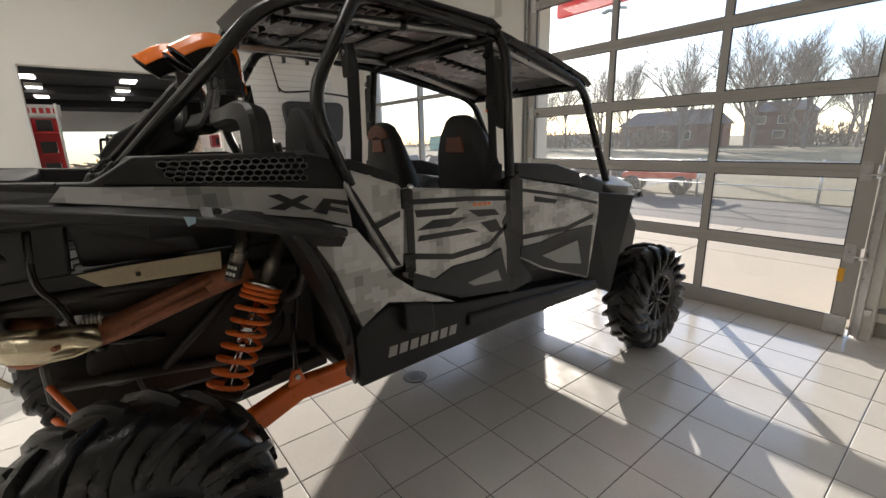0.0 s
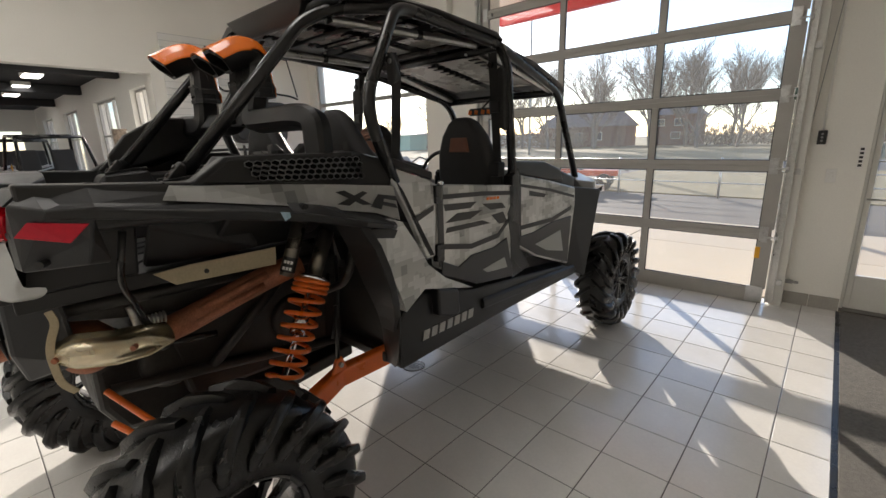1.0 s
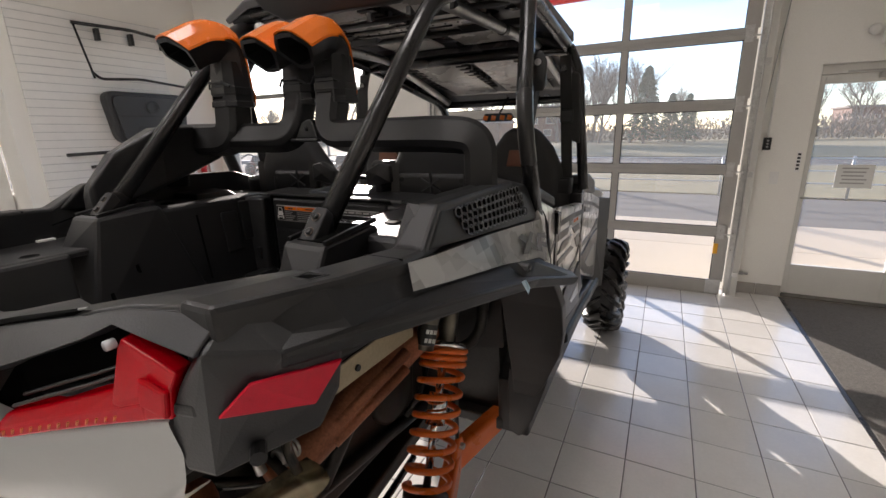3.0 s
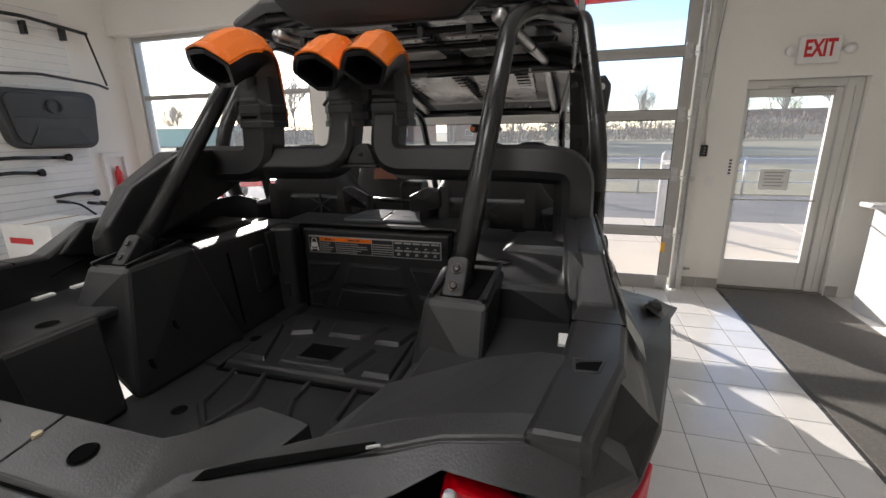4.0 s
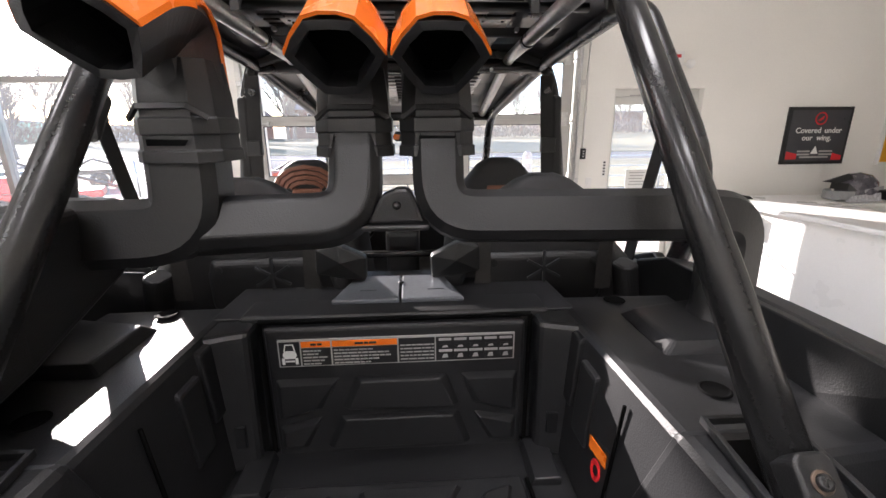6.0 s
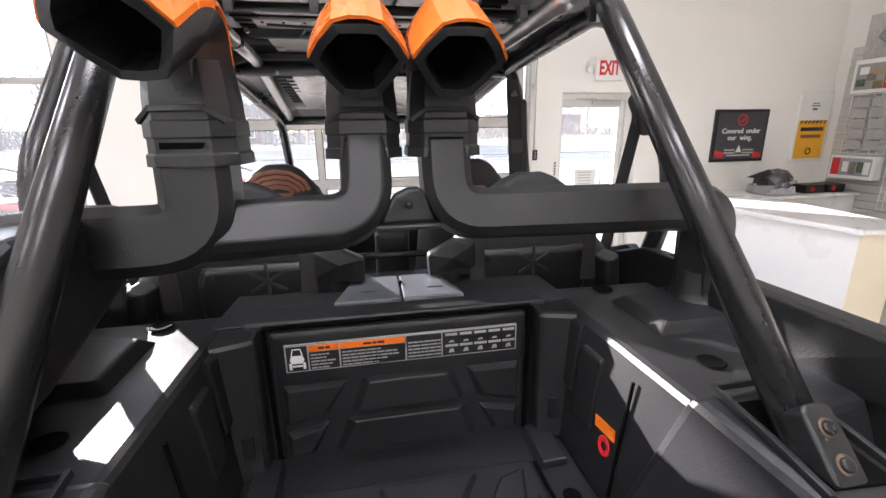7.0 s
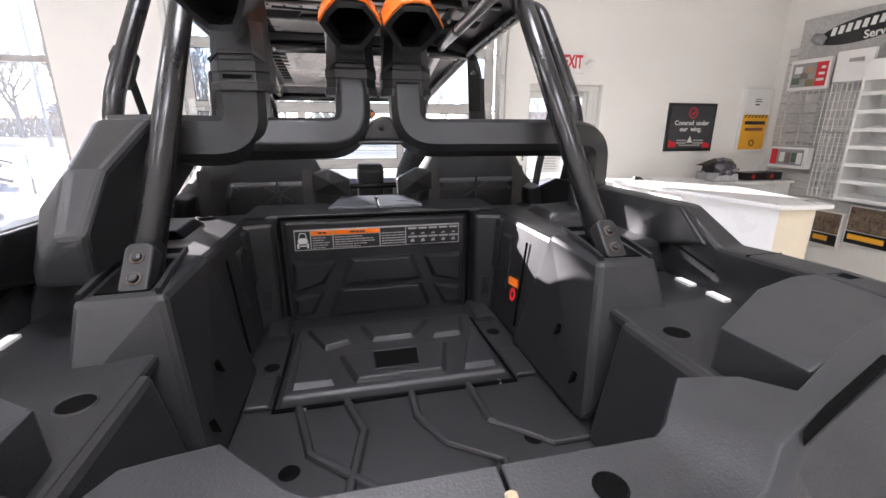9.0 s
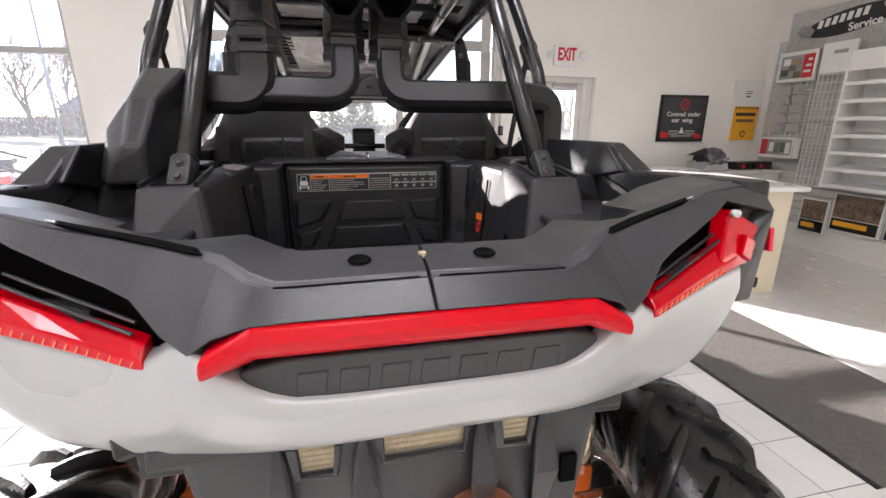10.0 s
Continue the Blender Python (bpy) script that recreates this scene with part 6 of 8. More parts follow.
    part("roof_rib", bm, M["black"], fr)
for y in (0.45, 0.78):
    part("roof_bow", tube([(-0.5, y, 2.10), (0.5, y, 2.10)], 0.012), M["black"], rr, smooth=True)
for s in SIDES:
    for k in (0, 1):
        pl = part("liner_plate", hull(mx([(0.055, 0.22 + 0.44 * k, 2.126 - 0.010 * k), (0.345, 0.22 + 0.44 * k, 2.126 - 0.010 * k), (0.055, 0.635 + 0.44 * k, 2.124 - 0.026 * k), (0.345, 0.635 + 0.44 * k, 2.124 - 0.026 * k), (0.055, 0.22 + 0.44 * k, 2.136 - 0.010 * k), (0.345, 0.22 + 0.44 * k, 2.136 - 0.010 * k), (0.055, 0.635 + 0.44 * k, 2.134 - 0.026 * k), (0.345, 0.635 + 0.44 * k, 2.134 - 0.026 * k)], s)), M["liner"], rr, "pale grey reflective roof liner plate", bevel=0.004)
        for i in range(5):
            part("rivet", cyl(mx([(0.08 + i * 0.06, 0.24 + 0.44 * k, 2.122 - 0.010 * k)], s)[0], mx([(0.08 + i * 0.06, 0.24 + 0.44 * k, 2.128 - 0.010 * k)], s)[0], 0.005, n=6), M["black"], pl)
    part("liner_plate", hull(mx([(0.04, 1.20, 2.035), (0.36, 1.20, 2.035), (0.04, 1.84, 1.93), (0.34, 1.84, 1.93), (0.04, 1.20, 2.042), (0.36, 1.20, 2.042), (0.04, 1.84, 1.937), (0.34, 1.84, 1.937)], s)), M["liner"], fr, "pale grey reflective roof liner plate", bevel=0.004)
    for x in (0.12, 0.27, 0.42):
        part("roof_hook", hull(mx([(x, 0.135, 2.045), (x + 0.018, 0.135, 2.045), (x, 0.135, 2.015), (x + 0.018, 0.135, 2.015), (x, 0.165, 2.05), (x + 0.018, 0.165, 2.03)], s)), M["black"], rr, bevel=0.002)
    for y, z in ((0.68, 2.095), (1.12, 2.035)):
        bk = part("roof_bracket", hull(mx([(0.20, y - 0.02, z), (0.50, y - 0.02, z), (0.20, y + 0.03, z), (0.50, y + 0.03, z), (0.22, y, z - 0.022), (0.48, y, z - 0.022)], s)), M["black"], rr if y < 1 else fr, bevel=0.004)
        part("bracket_screw", cyl(mx([(0.36, y - 0.03, z - 0.008)], s)[0], mx([(0.36, y - 0.015, z - 0.008)], s)[0], 0.007, n=8), M["steel"], bk)
part("roof_wire", tube([(-0.30, 0.64, 2.10), (-0.12, 0.60, 2.085), (0.05, 0.66, 2.10), (0.20, 0.62, 2.09)], 0.004, n=6), M["webbing"], rr, smooth=True)
# mirror
mr_ = part("rear_view_mirror", hull([(x * k + 0.03, y, z) for k in SIDES for x, y, z in ((0.11, 1.66, 1.755), (0.09, 1.66, 1.785), (0.09, 1.66, 1.728), (0.10, 1.70, 1.755))]), M["decal"], utv, "black rear-view mirror with orange segments", bevel=0.006)
for x in (-0.055, 0.0, 0.06, 0.11):
    part("orange_segment", hull([(x - 0.018, 1.656, 1.742), (x + 0.012, 1.656, 1.738), (x + 0.02, 1.656, 1.765), (x - 0.012, 1.656, 1.772), (x, 1.662, 1.755)]), M["cap"], mr_)
part("mirror_stem", cyl((0.03, 1.69, 1.78), (0.03, 1.86, 1.89), 0.007), M["tube"], mr_, smooth=True)

# seats
def make_seat(x, y, top, name, inlay=True):
    ob = part(name, hull([(x + dx, y + dy, z) for dx in (-0.24, 0.24) for dy, z in ((0.02, 0.80), (0.5, 0.84), (0.54, 0.95), (0.06, 0.93))]), M["seat"], utv, "black vinyl bucket seat with brown inlay", bevel=0.03, seg=3)
    shape = ((0.92, 0.24, 0.06, 0.10), (1.15, 0.245, 0.0, 0.12), (1.36, 0.23, -0.05, 0.11), (top - 0.20, 0.205, -0.075, 0.09), (top - 0.10, 0.16, -0.085, 0.08), (top - 0.03, 0.10, -0.09, 0.07), (top, 0.05, -0.09, 0.05))
    if not inlay:
        shape = ((0.92, 0.22, 0.06, 0.10), (1.15, 0.225, 0.0, 0.11), (1.36, 0.25, -0.05, 0.10), (1.49, 0.245, -0.07, 0.08), (1.535, 0.20, -0.08, 0.07), (1.61, 0.150, -0.09, 0.06), (1.66, 0.115, -0.09, 0.05), (1.69, 0.07, -0.09, 0.045), (top, 0.03, -0.09, 0.04))
    rows = []
    for z, w, dy, th in shape:
        yy = y + dy
        rows.append([(x - w, yy + th * 0.3, z), (x - w * 0.8, yy + th, z), (x - w * 0.3, yy + th * 0.8, z), (x + w * 0.3, yy + th * 0.8, z), (x + w * 0.8, yy + th, z), (x + w, yy + th * 0.3, z), (x + w * 0.8, yy - th * 0.35, z), (x - w * 0.8, yy - th * 0.35, z)])
    part("backrest", loft(rows, closed=True), M["seat"], ob, bevel=0.02, smooth=True)
    if inlay:
        part("back_inlay", hull([(x + dx, y - 0.125, z) for dx, z in ((-0.07, top - 0.19), (0.07, top - 0.19), (0.055, top - 0.11), (-0.055, top - 0.11))] + [(x + dx, y - 0.1, z) for dx, z in ((-0.07, top - 0.19), (0.07, top - 0.19), (0.055, top - 0.11), (-0.055, top - 0.11))]), M["seat_brown"], ob, "brown embroidered inlay", bevel=0.006)
    ez, ey = (top - 0.28, y - 0.085) if inlay else (1.495, y - 0.128)
    if not inlay:
        c0 = x + 0.055 if x < 0 else x
        part("back_shell", hull([(c0 + k * a, yy, z) for k in SIDES for a, yy, z in ((0.135, y - 0.105, 1.535), (0.15, y - 0.10, 1.50), (0.15, y - 0.095, 1.40), (0.10, y - 0.085, 1.34), (0.125, y - 0.124, 1.525), (0.14, y - 0.124, 1.49), (0.135, y - 0.12, 1.42), (0.09, y - 0.10, 1.36))]), M["black"], ob, bevel=0.01, seg=3)
        for k in SIDES:
            part("side_bolster", sweep([(x + k * 0.20, y - 0.06, 1.30), (x + k * 0.215, y - 0.10, 1.42), (x + k * 0.195, y - 0.115, 1.50)], sq(0.022, 0.03, 0.5)), M["seat"], ob, bevel=0.008)
            part("shell_bolt", cyl((c0 + k * 0.115, y - 0.122, 1.51), (c0 + k * 0.115, y - 0.129, 1.51), 0.008, n=10), M["tube"], ob)
        # wing of the backrest towards the middle of the cabin
        k = -1 if x > 0 else 1
        part("seat_wing", hull([(0.002 + k * a, yy, z) for a, z in ((-0.070, 1.536), (-0.132, 1.568), (-0.178, 1.558), (-0.180, 1.50), (-0.118, 1.488), (-0.072, 1.484)) for yy in (0.135, 0.165)] + [(0.002 - k * 0.125, 0.125, 1.528)]), M["black"], ob, bevel=0.006)
    elif x < 0:
        for k in range(4):
            part("headrest_stripe", sweep([(x + w * math.sin(a), y - 0.121 + 0.006 * abs(a), top - 0.115 + (0.030 + 0.020 * k) * math.cos(a)) for a in (-1.4, -1.0, -0.5, 0.0, 0.5, 1.0, 1.4) for w in (0.062 + 0.020 * k,)], sq(0.0102, 0.008)), M["seat_brown"], ob, "orange-brown headrest stripe", bevel=0.003)
    bm = bmesh.new()
    for k in range(3):
        a = math.pi * k / 3 + 0.5
        obox(Matrix.Translation((x if inlay or x > 0 else x + 0.055, ey, ez)) @ Matrix.Rotation(a, 4, "Y"), 0.085, 0.006, 0.006, bm)
    part("star_emblem", bm, M["tail"], ob)
    return ob


for x in (-0.33, 0.33):
    make_seat(x, 0.28, 1.705, "rear_seat", False)
    make_seat(x * 1.18, 1.10, 1.685, "front_seat")
    for dx in (-0.14, 0.14):
        part("belt_anchor", hull([(x + dx - 0.022, 0.15, 1.44), (x + dx + 0.022, 0.15, 1.44), (x + dx - 0.018, 0.15, 1.57), (x + dx + 0.018, 0.15, 1.57), (x + dx, 0.165, 1.5)]), M["under"], utv, bevel=0.004)
for s in SIDES:
    x, y0, z0 = 0.575, 1.07, 2.0
    bm = sweep([(s * x, y0 - 0.02, z0), (s * (x + 0.035), y0 - 0.02, 1.42)], [(-0.026, -0.002), (0.026, -0.002), (0.026, 0.002), (-0.026, 0.002)], up=(0, 1, 0))
    sb_ = part("seat_belt", bm, M["webbing"], utv)
    part("belt_buckle", box(min(s * (x - 0.01), s * (x + 0.05)), max(s * (x - 0.01), s * (x + 0.05)), y0 - 0.035, y0 - 0.005, 1.70, 1.76), M["black"], sb_, bevel=0.006)
    part("belt_housing", hull(mx([(0.605, 1.045, 1.93), (0.645, 1.05, 1.92), (0.615, 1.045, 1.62), (0.66, 1.05, 1.60), (0.61, 1.085, 1.93), (0.645, 1.085, 1.91), (0.62, 1.085, 1.62), (0.66, 1.085, 1.60)], s)), M["webbing"], sb_, bevel=0.01)
    part("belt_guide", cyl((s * x, y0 - 0.03, z0 - 0.06), (s * x, y0 - 0.045, z0 - 0.06), 0.015, n=12), M["rim"], sb_)
    part("belt_reel", box(min(s * (x - 0.02), s * (x + 0.06)), max(s * (x - 0.02), s * (x + 0.06)), y0 - 0.05, y0 + 0.02, 1.36, 1.44), M["black"], sb_, bevel=0.01)
    # rear belts hang close beside the cage rail
    bm = sweep(mx([(0.645, 0.275, 1.90), (0.655, 0.285, 1.82), (0.615, 0.30, 1.55), (0.60, 0.30, 1.45)], s), [(-0.024, -0.002), (0.024, -0.002), (0.024, 0.002), (-0.024, 0.002)], up=(1, 0, 0))
    sb_ = part("seat_belt", bm, M["webbing"], utv)
    part("belt_cover", hull(mx([(0.63, 0.25, 1.88), (0.69, 0.25, 1.87), (0.67, 0.25, 1.90), (0.64, 0.25, 1.78), (0.68, 0.25, 1.78), (0.62, 0.29, 1.87), (0.68, 0.29, 1.80), (0.64, 0.29, 1.90)], s)), M["black"], sb_, bevel=0.006)
    part("belt_bolt", cyl(mx([(0.66, 0.246, 1.865)], s)[0], mx([(0.66, 0.252, 1.865)], s)[0], 0.010, n=10), M["steel"], sb_)
    part("belt_reel", box(min(s * 0.57, s * 0.64), max(s * 0.57, s * 0.64), 0.26, 0.33, 1.38, 1.46), M["black"], sb_, bevel=0.01)

part("console_box", hull([(x, y, z) for x in (-0.038, 0.050) for y, z in ((0.33, 1.38), (0.32, 1.545), (0.34, 1.562), (0.42, 1.56), (0.44, 1.38))]), M["black"], utv, bevel=0.01)
part("belt_cross_bar", cyl((-0.26, 0.30, 1.496), (0.26, 0.30, 1.494), 0.009, n=12), M["tube"], utv, smooth=True)

# snorkels: ducts, elbows, ribbed risers and orange caps
DY, DZ = -0.075, 1.66
ducts = [
    ("snorkel_duct", [(0.081, -0.01, 1.79), (0.081, DY + 0.03, DZ), (0.50, DY, DZ), (0.595, -0.06, DZ - 0.01), (0.60, -0.06, 1.46)], (0.042, 0.042), 0.085),
    ("snorkel_duct", [(-0.055, -0.01, 1.79), (-0.055, DY + 0.02, DZ), (-0.30, DY - 0.01, DZ), (-0.56, -0.14, DZ), (-0.60, -0.14, 1.5)], (0.042, 0.042), 0.085),
    ("snorkel_duct", [(-0.295, -0.082, 1.79), (-0.295, -0.092, DZ - 0.005), (-0.47, -0.12, DZ - 0.002), (-0.54, -0.16, DZ - 0.005)], (0.05, 0.045), 0.10),
]
for name, pts, (w, h), bend in ducts:
    part(name, sweep(rounded(pts, bend, 8), sq(w, h, 0.35)), M["black"], utv, "black moulded snorkel air duct", bevel=0.004)
hump = [[(-0.42, -0.05, 1.60), (-0.42, -0.05, 1.705), (-0.54, -0.05, 1.708), (-0.60, -0.05, 1.65), (-0.60, -0.05, 1.54)],
        [(-0.425, -0.27, 1.52), (-0.425, -0.27, 1.702), (-0.515, -0.26, 1.700), (-0.572, -0.25, 1.63), (-0.60, -0.26, 1.47)],
        [(-0.452, -0.40, 1.47), (-0.450, -0.40, 1.628), (-0.505, -0.40, 1.624), (-0.552, -0.40, 1.565), (-0.585, -0.40, 1.455)],
        [(-0.462, -0.475, 1.455), (-0.462, -0.475, 1.535), (-0.500, -0.475, 1.532), (-0.528, -0.47, 1.505), (-0.545, -0.465, 1.455)]]
part("duct_hump", loft(hump, closed=True), M["bed"], utv, "black moulded cover over the side duct", bevel=0.012, seg=3)
part("duct_collar", lathe([(0, 0.075), (0.0, 0.06), (0.05, 0.05), (0.09, 0.048)], (0.60, -0.06, 1.44), (0, 0, 1), 20), M["bed"], utv, smooth=True)
web = part("duct_web", hull([(x, y, z) for y in (-0.072, -0.045) for x, z in ((-0.037, 1.655), (0.057, 1.655), (0.052, 1.668), (0.038, 1.705), (0.032, 1.714), (0.014, 1.714), (-0.010, 1.704), (-0.033, 1.668))]), M["bed"], utv, bevel=0.006)
part("web_lip", box(-0.048, 0.064, -0.086, -0.040, 1.646, 1.656), M["bed"], web, bevel=0.004)
part("web_screw", lathe([(0.0, 0.007), (0.003, 0.0065), (0.004, 0.0)], (0.012, -0.0725, 1.686), (0, -1, 0), 12), M["tube"], web, smooth=True)


MOUTH = [(-0.46, 0.92), (0.0, 0.95), (0.46, 0.92), (0.78, 0.52), (1.0, 0.10), (0.72, -0.45), (0.40, -0.95), (0.0, -1.0), (-0.40, -0.95), (-0.72, -0.45), (-1.0, 0.10), (-0.78, 0.52)]


def snorkel(x, y, turn, w=0.064, h=0.056, lift=0.0):
    rot = Matrix.Translation((x, y, 0)) @ Matrix.Rotation(turn, 4, "Z")
    # sleeve with stepped bands
    rows = [[rot @ Vector((u * k, v * k + 0.004, z)) for u, v in sq(0.060, 0.052, 0.45)] for z, k in ((1.762, 1.06), (1.778, 1.05), (1.780, 1.0), (1.800, 0.99), (1.801, 1.03), (1.822, 1.02), (1.824, 0.97), (1.852, 0.95), (1.90, 0.86))]
    riser = part("snorkel_riser", loft(rows, closed=True), M["bed"], utv, "ribbed black snorkel sleeve", bevel=0.003)
    # black sliver painted as the shade of a sleeve slot
    part("sleeve_slot_shade", hull([rot @ Vector(p) for p in ((-0.030, -0.0505, 1.786), (0.024, -0.0505, 1.786), (0.030, -0.0505, 1.794), (-0.030, -0.0505, 1.795), (0.0, -0.04, 1.79))]), M["hole"], riser)
    part("sleeve_chevron", sweep([rot @ Vector(p) for p in ((-0.056, -0.040, 1.822), (-0.034, -0.0515, 1.838), (0.034, -0.0515, 1.838), (0.056, -0.040, 1.822))], sq(0.003, 0.004)), M["bed"], riser)
    # hood: from the mouth, which looks back and down, over the top and into the sleeve
    line = rounded([(0, -0.156, 1.892 + lift), (0, -0.075, 1.935 + lift), (0, 0.0, 1.938 + lift), (0, 0.012, 1.80), (0, 0.014, 1.765)], 0.06, 6)
    line = [rot @ Vector(p) for p in line]
    def ring_at(i, k):
        d = (line[min(i + 1, len(line) - 1)] - line[max(i - 1, 0)]).normalized()
        u = rot.to_3x3() @ Vector((1, 0, 0))
        v = u.cross(d).normalized()
        cut = (0.36, 0.2, 0.07)[i] if i < 3 else 0.0
        return [line[i] + u * a_ * w * k + v * b_ * h * k - d * cut * b_ * h for a_, b_ in MOUTH]
    n = len(line) - 1
    rows = [ring_at(i, 1.0 - 0.16 * i / n) for i in range(n, -1, -1)] + [ring_at(i, 0.80 - 0.2 * i / n) for i in range(0, 6)]
    part("snorkel_hood", loft(rows, closed=True), M["bed"], riser, bevel=0.0015)
    # orange shell over the upper half, narrowing to a spine down the back
    d0 = (line[1] - line[0]).normalized()
    shell_line = [line[0] + d0 * 0.003] + line[1:]
    arc = [(1.035, 0.04), (1.02, 0.16), (0.80, 0.56), (0.50, 0.96), (0.18, 1.07), (-0.18, 1.07), (-0.50, 0.96), (-0.80, 0.56), (-1.02, 0.16), (-1.035, 0.04)]
    rows = []
    for i, p in enumerate(shell_line):
        d = (shell_line[min(i + 1, len(shell_line) - 1)] - shell_line[max(i - 1, 0)]).normalized()
        u = rot.to_3x3() @ Vector((1, 0, 0))
        v = u.cross(d).normalized()
        t = i / (len(shell_line) - 1)
        k = 1.0 - 0.14 * t
        nar = max(0.0, (t - 0.32) / 0.68)
        dome = 1.0 + 0.14 * math.sin(math.pi * min(1.0, t * 1.6))
        outer, inner = [], []
        for a_, b_ in arc:
            high = (b_ + (1.0 - b_) * min(1.0, nar * 1.3)) * dome
            wide = a_ * (1 - 0.42 * nar)
            q = p + u * wide * w * k + v * high * h * k + v * 0.003 - d * ((0.36, 0.2, 0.07)[i] if i < 3 else 0.0) * b_ * h
            outer.append(q)
            inner.append(q.lerp(p, 0.08))
        rows.append(outer + inner[::-1])
    part("orange_cap", loft(rows, closed=True), M["cap"], riser, "glossy orange snorkel cap", bevel=0.002)
    # flat black disc across the mouth, painting the shade of the throat
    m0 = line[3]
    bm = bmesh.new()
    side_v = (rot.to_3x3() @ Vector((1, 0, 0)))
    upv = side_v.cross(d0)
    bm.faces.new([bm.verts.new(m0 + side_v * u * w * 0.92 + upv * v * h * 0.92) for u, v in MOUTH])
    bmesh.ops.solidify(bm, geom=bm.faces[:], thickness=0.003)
    part("throat_shade", bm, M["hole"], riser)
    return riser


snorkel(0.081, -0.003, 0.0)
snorkel(-0.055, -0.002, 0.0)
snorkel(-0.288, -0.088, -0.10, 0.064, 0.058, 0.014)


# ------------------------------------------------------------ wall fittings
sg = thing("exit_sign", (2.72, 4.0, 2.42), "white illuminated exit sign with red letters and two lamps", "exit sign")
part("case", box(2.555, 2.885, 3.965, 4.019, 2.30, 2.54), M["white"], sg, bevel=0.008)
letters("EXIT", 0.185, pose(2.72, 3.9635, 2.425, 90, 0, 0) @ Matrix.Diagonal((0.66, 1.1, 1, 1)), M["red"], sg, bold=0.006, label="red EXIT letters")
for x in (2.475, 2.965):
    part("emergency_lamp", lathe([(0.0, 0.0), (0.0, 0.035), (-0.03, 0.045), (-0.045, 0.045), (-0.045, 0.0)], (x, 3.985, 2.42), (0.4 if x > 2.7 else -0.4, 1, 0.1), 18), M["white"], sg, smooth=True)
    part("lamp_arm", cyl((x, 3.995, 2.42), (2.555 if x < 2.7 else 2.885, 3.995, 2.42), 0.012), M["white"], sg)
cb_ = thing("door_control", (1.885, 4.0, 1.5), "black push-button garage door control on the wall", "wall switch")
part("case", box(1.855, 1.915, 3.975, 4.019, 1.445, 1.56), M["black"], cb_, bevel=0.006)
for z in (1.475, 1.503, 1.531):
    part("button", cyl((1.885, 3.976, z), (1.885, 3.968, z), 0.009), M["grey"], cb_)
tagged(part("conduit", tube([(1.885, 4.008, 1.56), (1.885, 4.008, 2.9), (1.92, 4.008, 3.3), (1.92, 4.008, TOP)], 0.008), M["white"], smooth=True), "thin white cable run up the wall", "cable")
tagged(part("pull_cord", tube([(1.78, 3.95, 1.3), (1.83, 3.97, 2.0), (1.9, 3.97, 2.9)], 0.003, n=6), M["grey"], smooth=True), "loose grey cord beside the garage door", "cord")
sw = thing("light_switch", (1.985, 4.01, 1.18), "white wall plate with rocker switch", "light switch")
part("plate", box(1.95, 2.02, 4.011, 4.019, 1.125, 1.24), M["white"], sw, bevel=0.003)
part("rocker", box(1.972, 1.998, 4.004, 4.012, 1.155, 1.21), M["white"], sw, bevel=0.003)
st_ = thing("wall_sticker", (2.15, 4.015, 1.335), "narrow upright sticker with illegible dark bars", "sticker")
part("sheet", box(2.13, 2.17, 4.016, 4.019, 1.24, 1.43), M["white"], st_)
for k in range(5):
    part("text_bar", box(2.138, 2.162, 4.0145, 4.0155, 1.262 + k * 0.033, 1.282 + k * 0.033), M["decal"], st_)

po = thing("framed_poster", (4.565, 4.0, 1.67), "black framed poster with red emblem and white words", "poster")
part("frame", box(4.19, 4.94, 3.985, 4.019, 1.355, 1.98), M["decal"], po, bevel=0.006)
part("print", box(4.225, 4.905, 3.981, 3.987, 1.39, 1.945), mat("dark_grey_print", (0.05, 0.05, 0.055), 0.35, bump=0), po)
part("emblem_ring", lathe([(0, 0.055), (0.0, 0.07), (0.002, 0.07), (0.002, 0.055)], (4.565, 3.9795, 1.855), (0, -1, 0), 28), M["red"], po)
part("emblem_wing", hull([(4.53, 3.979, 1.835), (4.60, 3.979, 1.89), (4.595, 3.979, 1.85), (4.55, 3.979, 1.825), (4.56, 3.981, 1.85)]), M["red"], po)
for text, x, z in (("Covered", 4.443, 1.725), ("under", 4.735, 1.725), ("our", 4.445, 1.645), ("wing.", 4.645, 1.645)):
    letters(text, 0.085, pose(x, 3.9795, z, 90, 0, 0), M["paper"], po, bold=0.001)
part("chevron", hull([(4.52, 3.98, 1.47), (4.565, 3.98, 1.56), (4.61, 3.98, 1.47), (4.565, 3.978, 1.50)]), M["paper"], po)
for x0, x1, z in ((4.36, 4.51, 1.49), (4.62, 4.78, 1.49), (4.36, 4.51, 1.455), (4.62, 4.78, 1.455), (4.40, 4.74, 1.425)):
    part("text_bar", box(x0, x1, 3.9785, 3.9805, z, z + 0.018), M["grey_decal"], po)
for a, b in (((4.23, 1.41), (4.36, 1.50)), ((4.78, 1.40), (4.9, 1.48))):
    part("red_corner", hull([(a[0], 3.98, a[1]), (b[0], 3.98, a[1]), (b[0], 3.98, b[1] - 0.03), (a[0], 3.98, b[1]), (a[0], 3.979, a[1])]), M["red"], po)

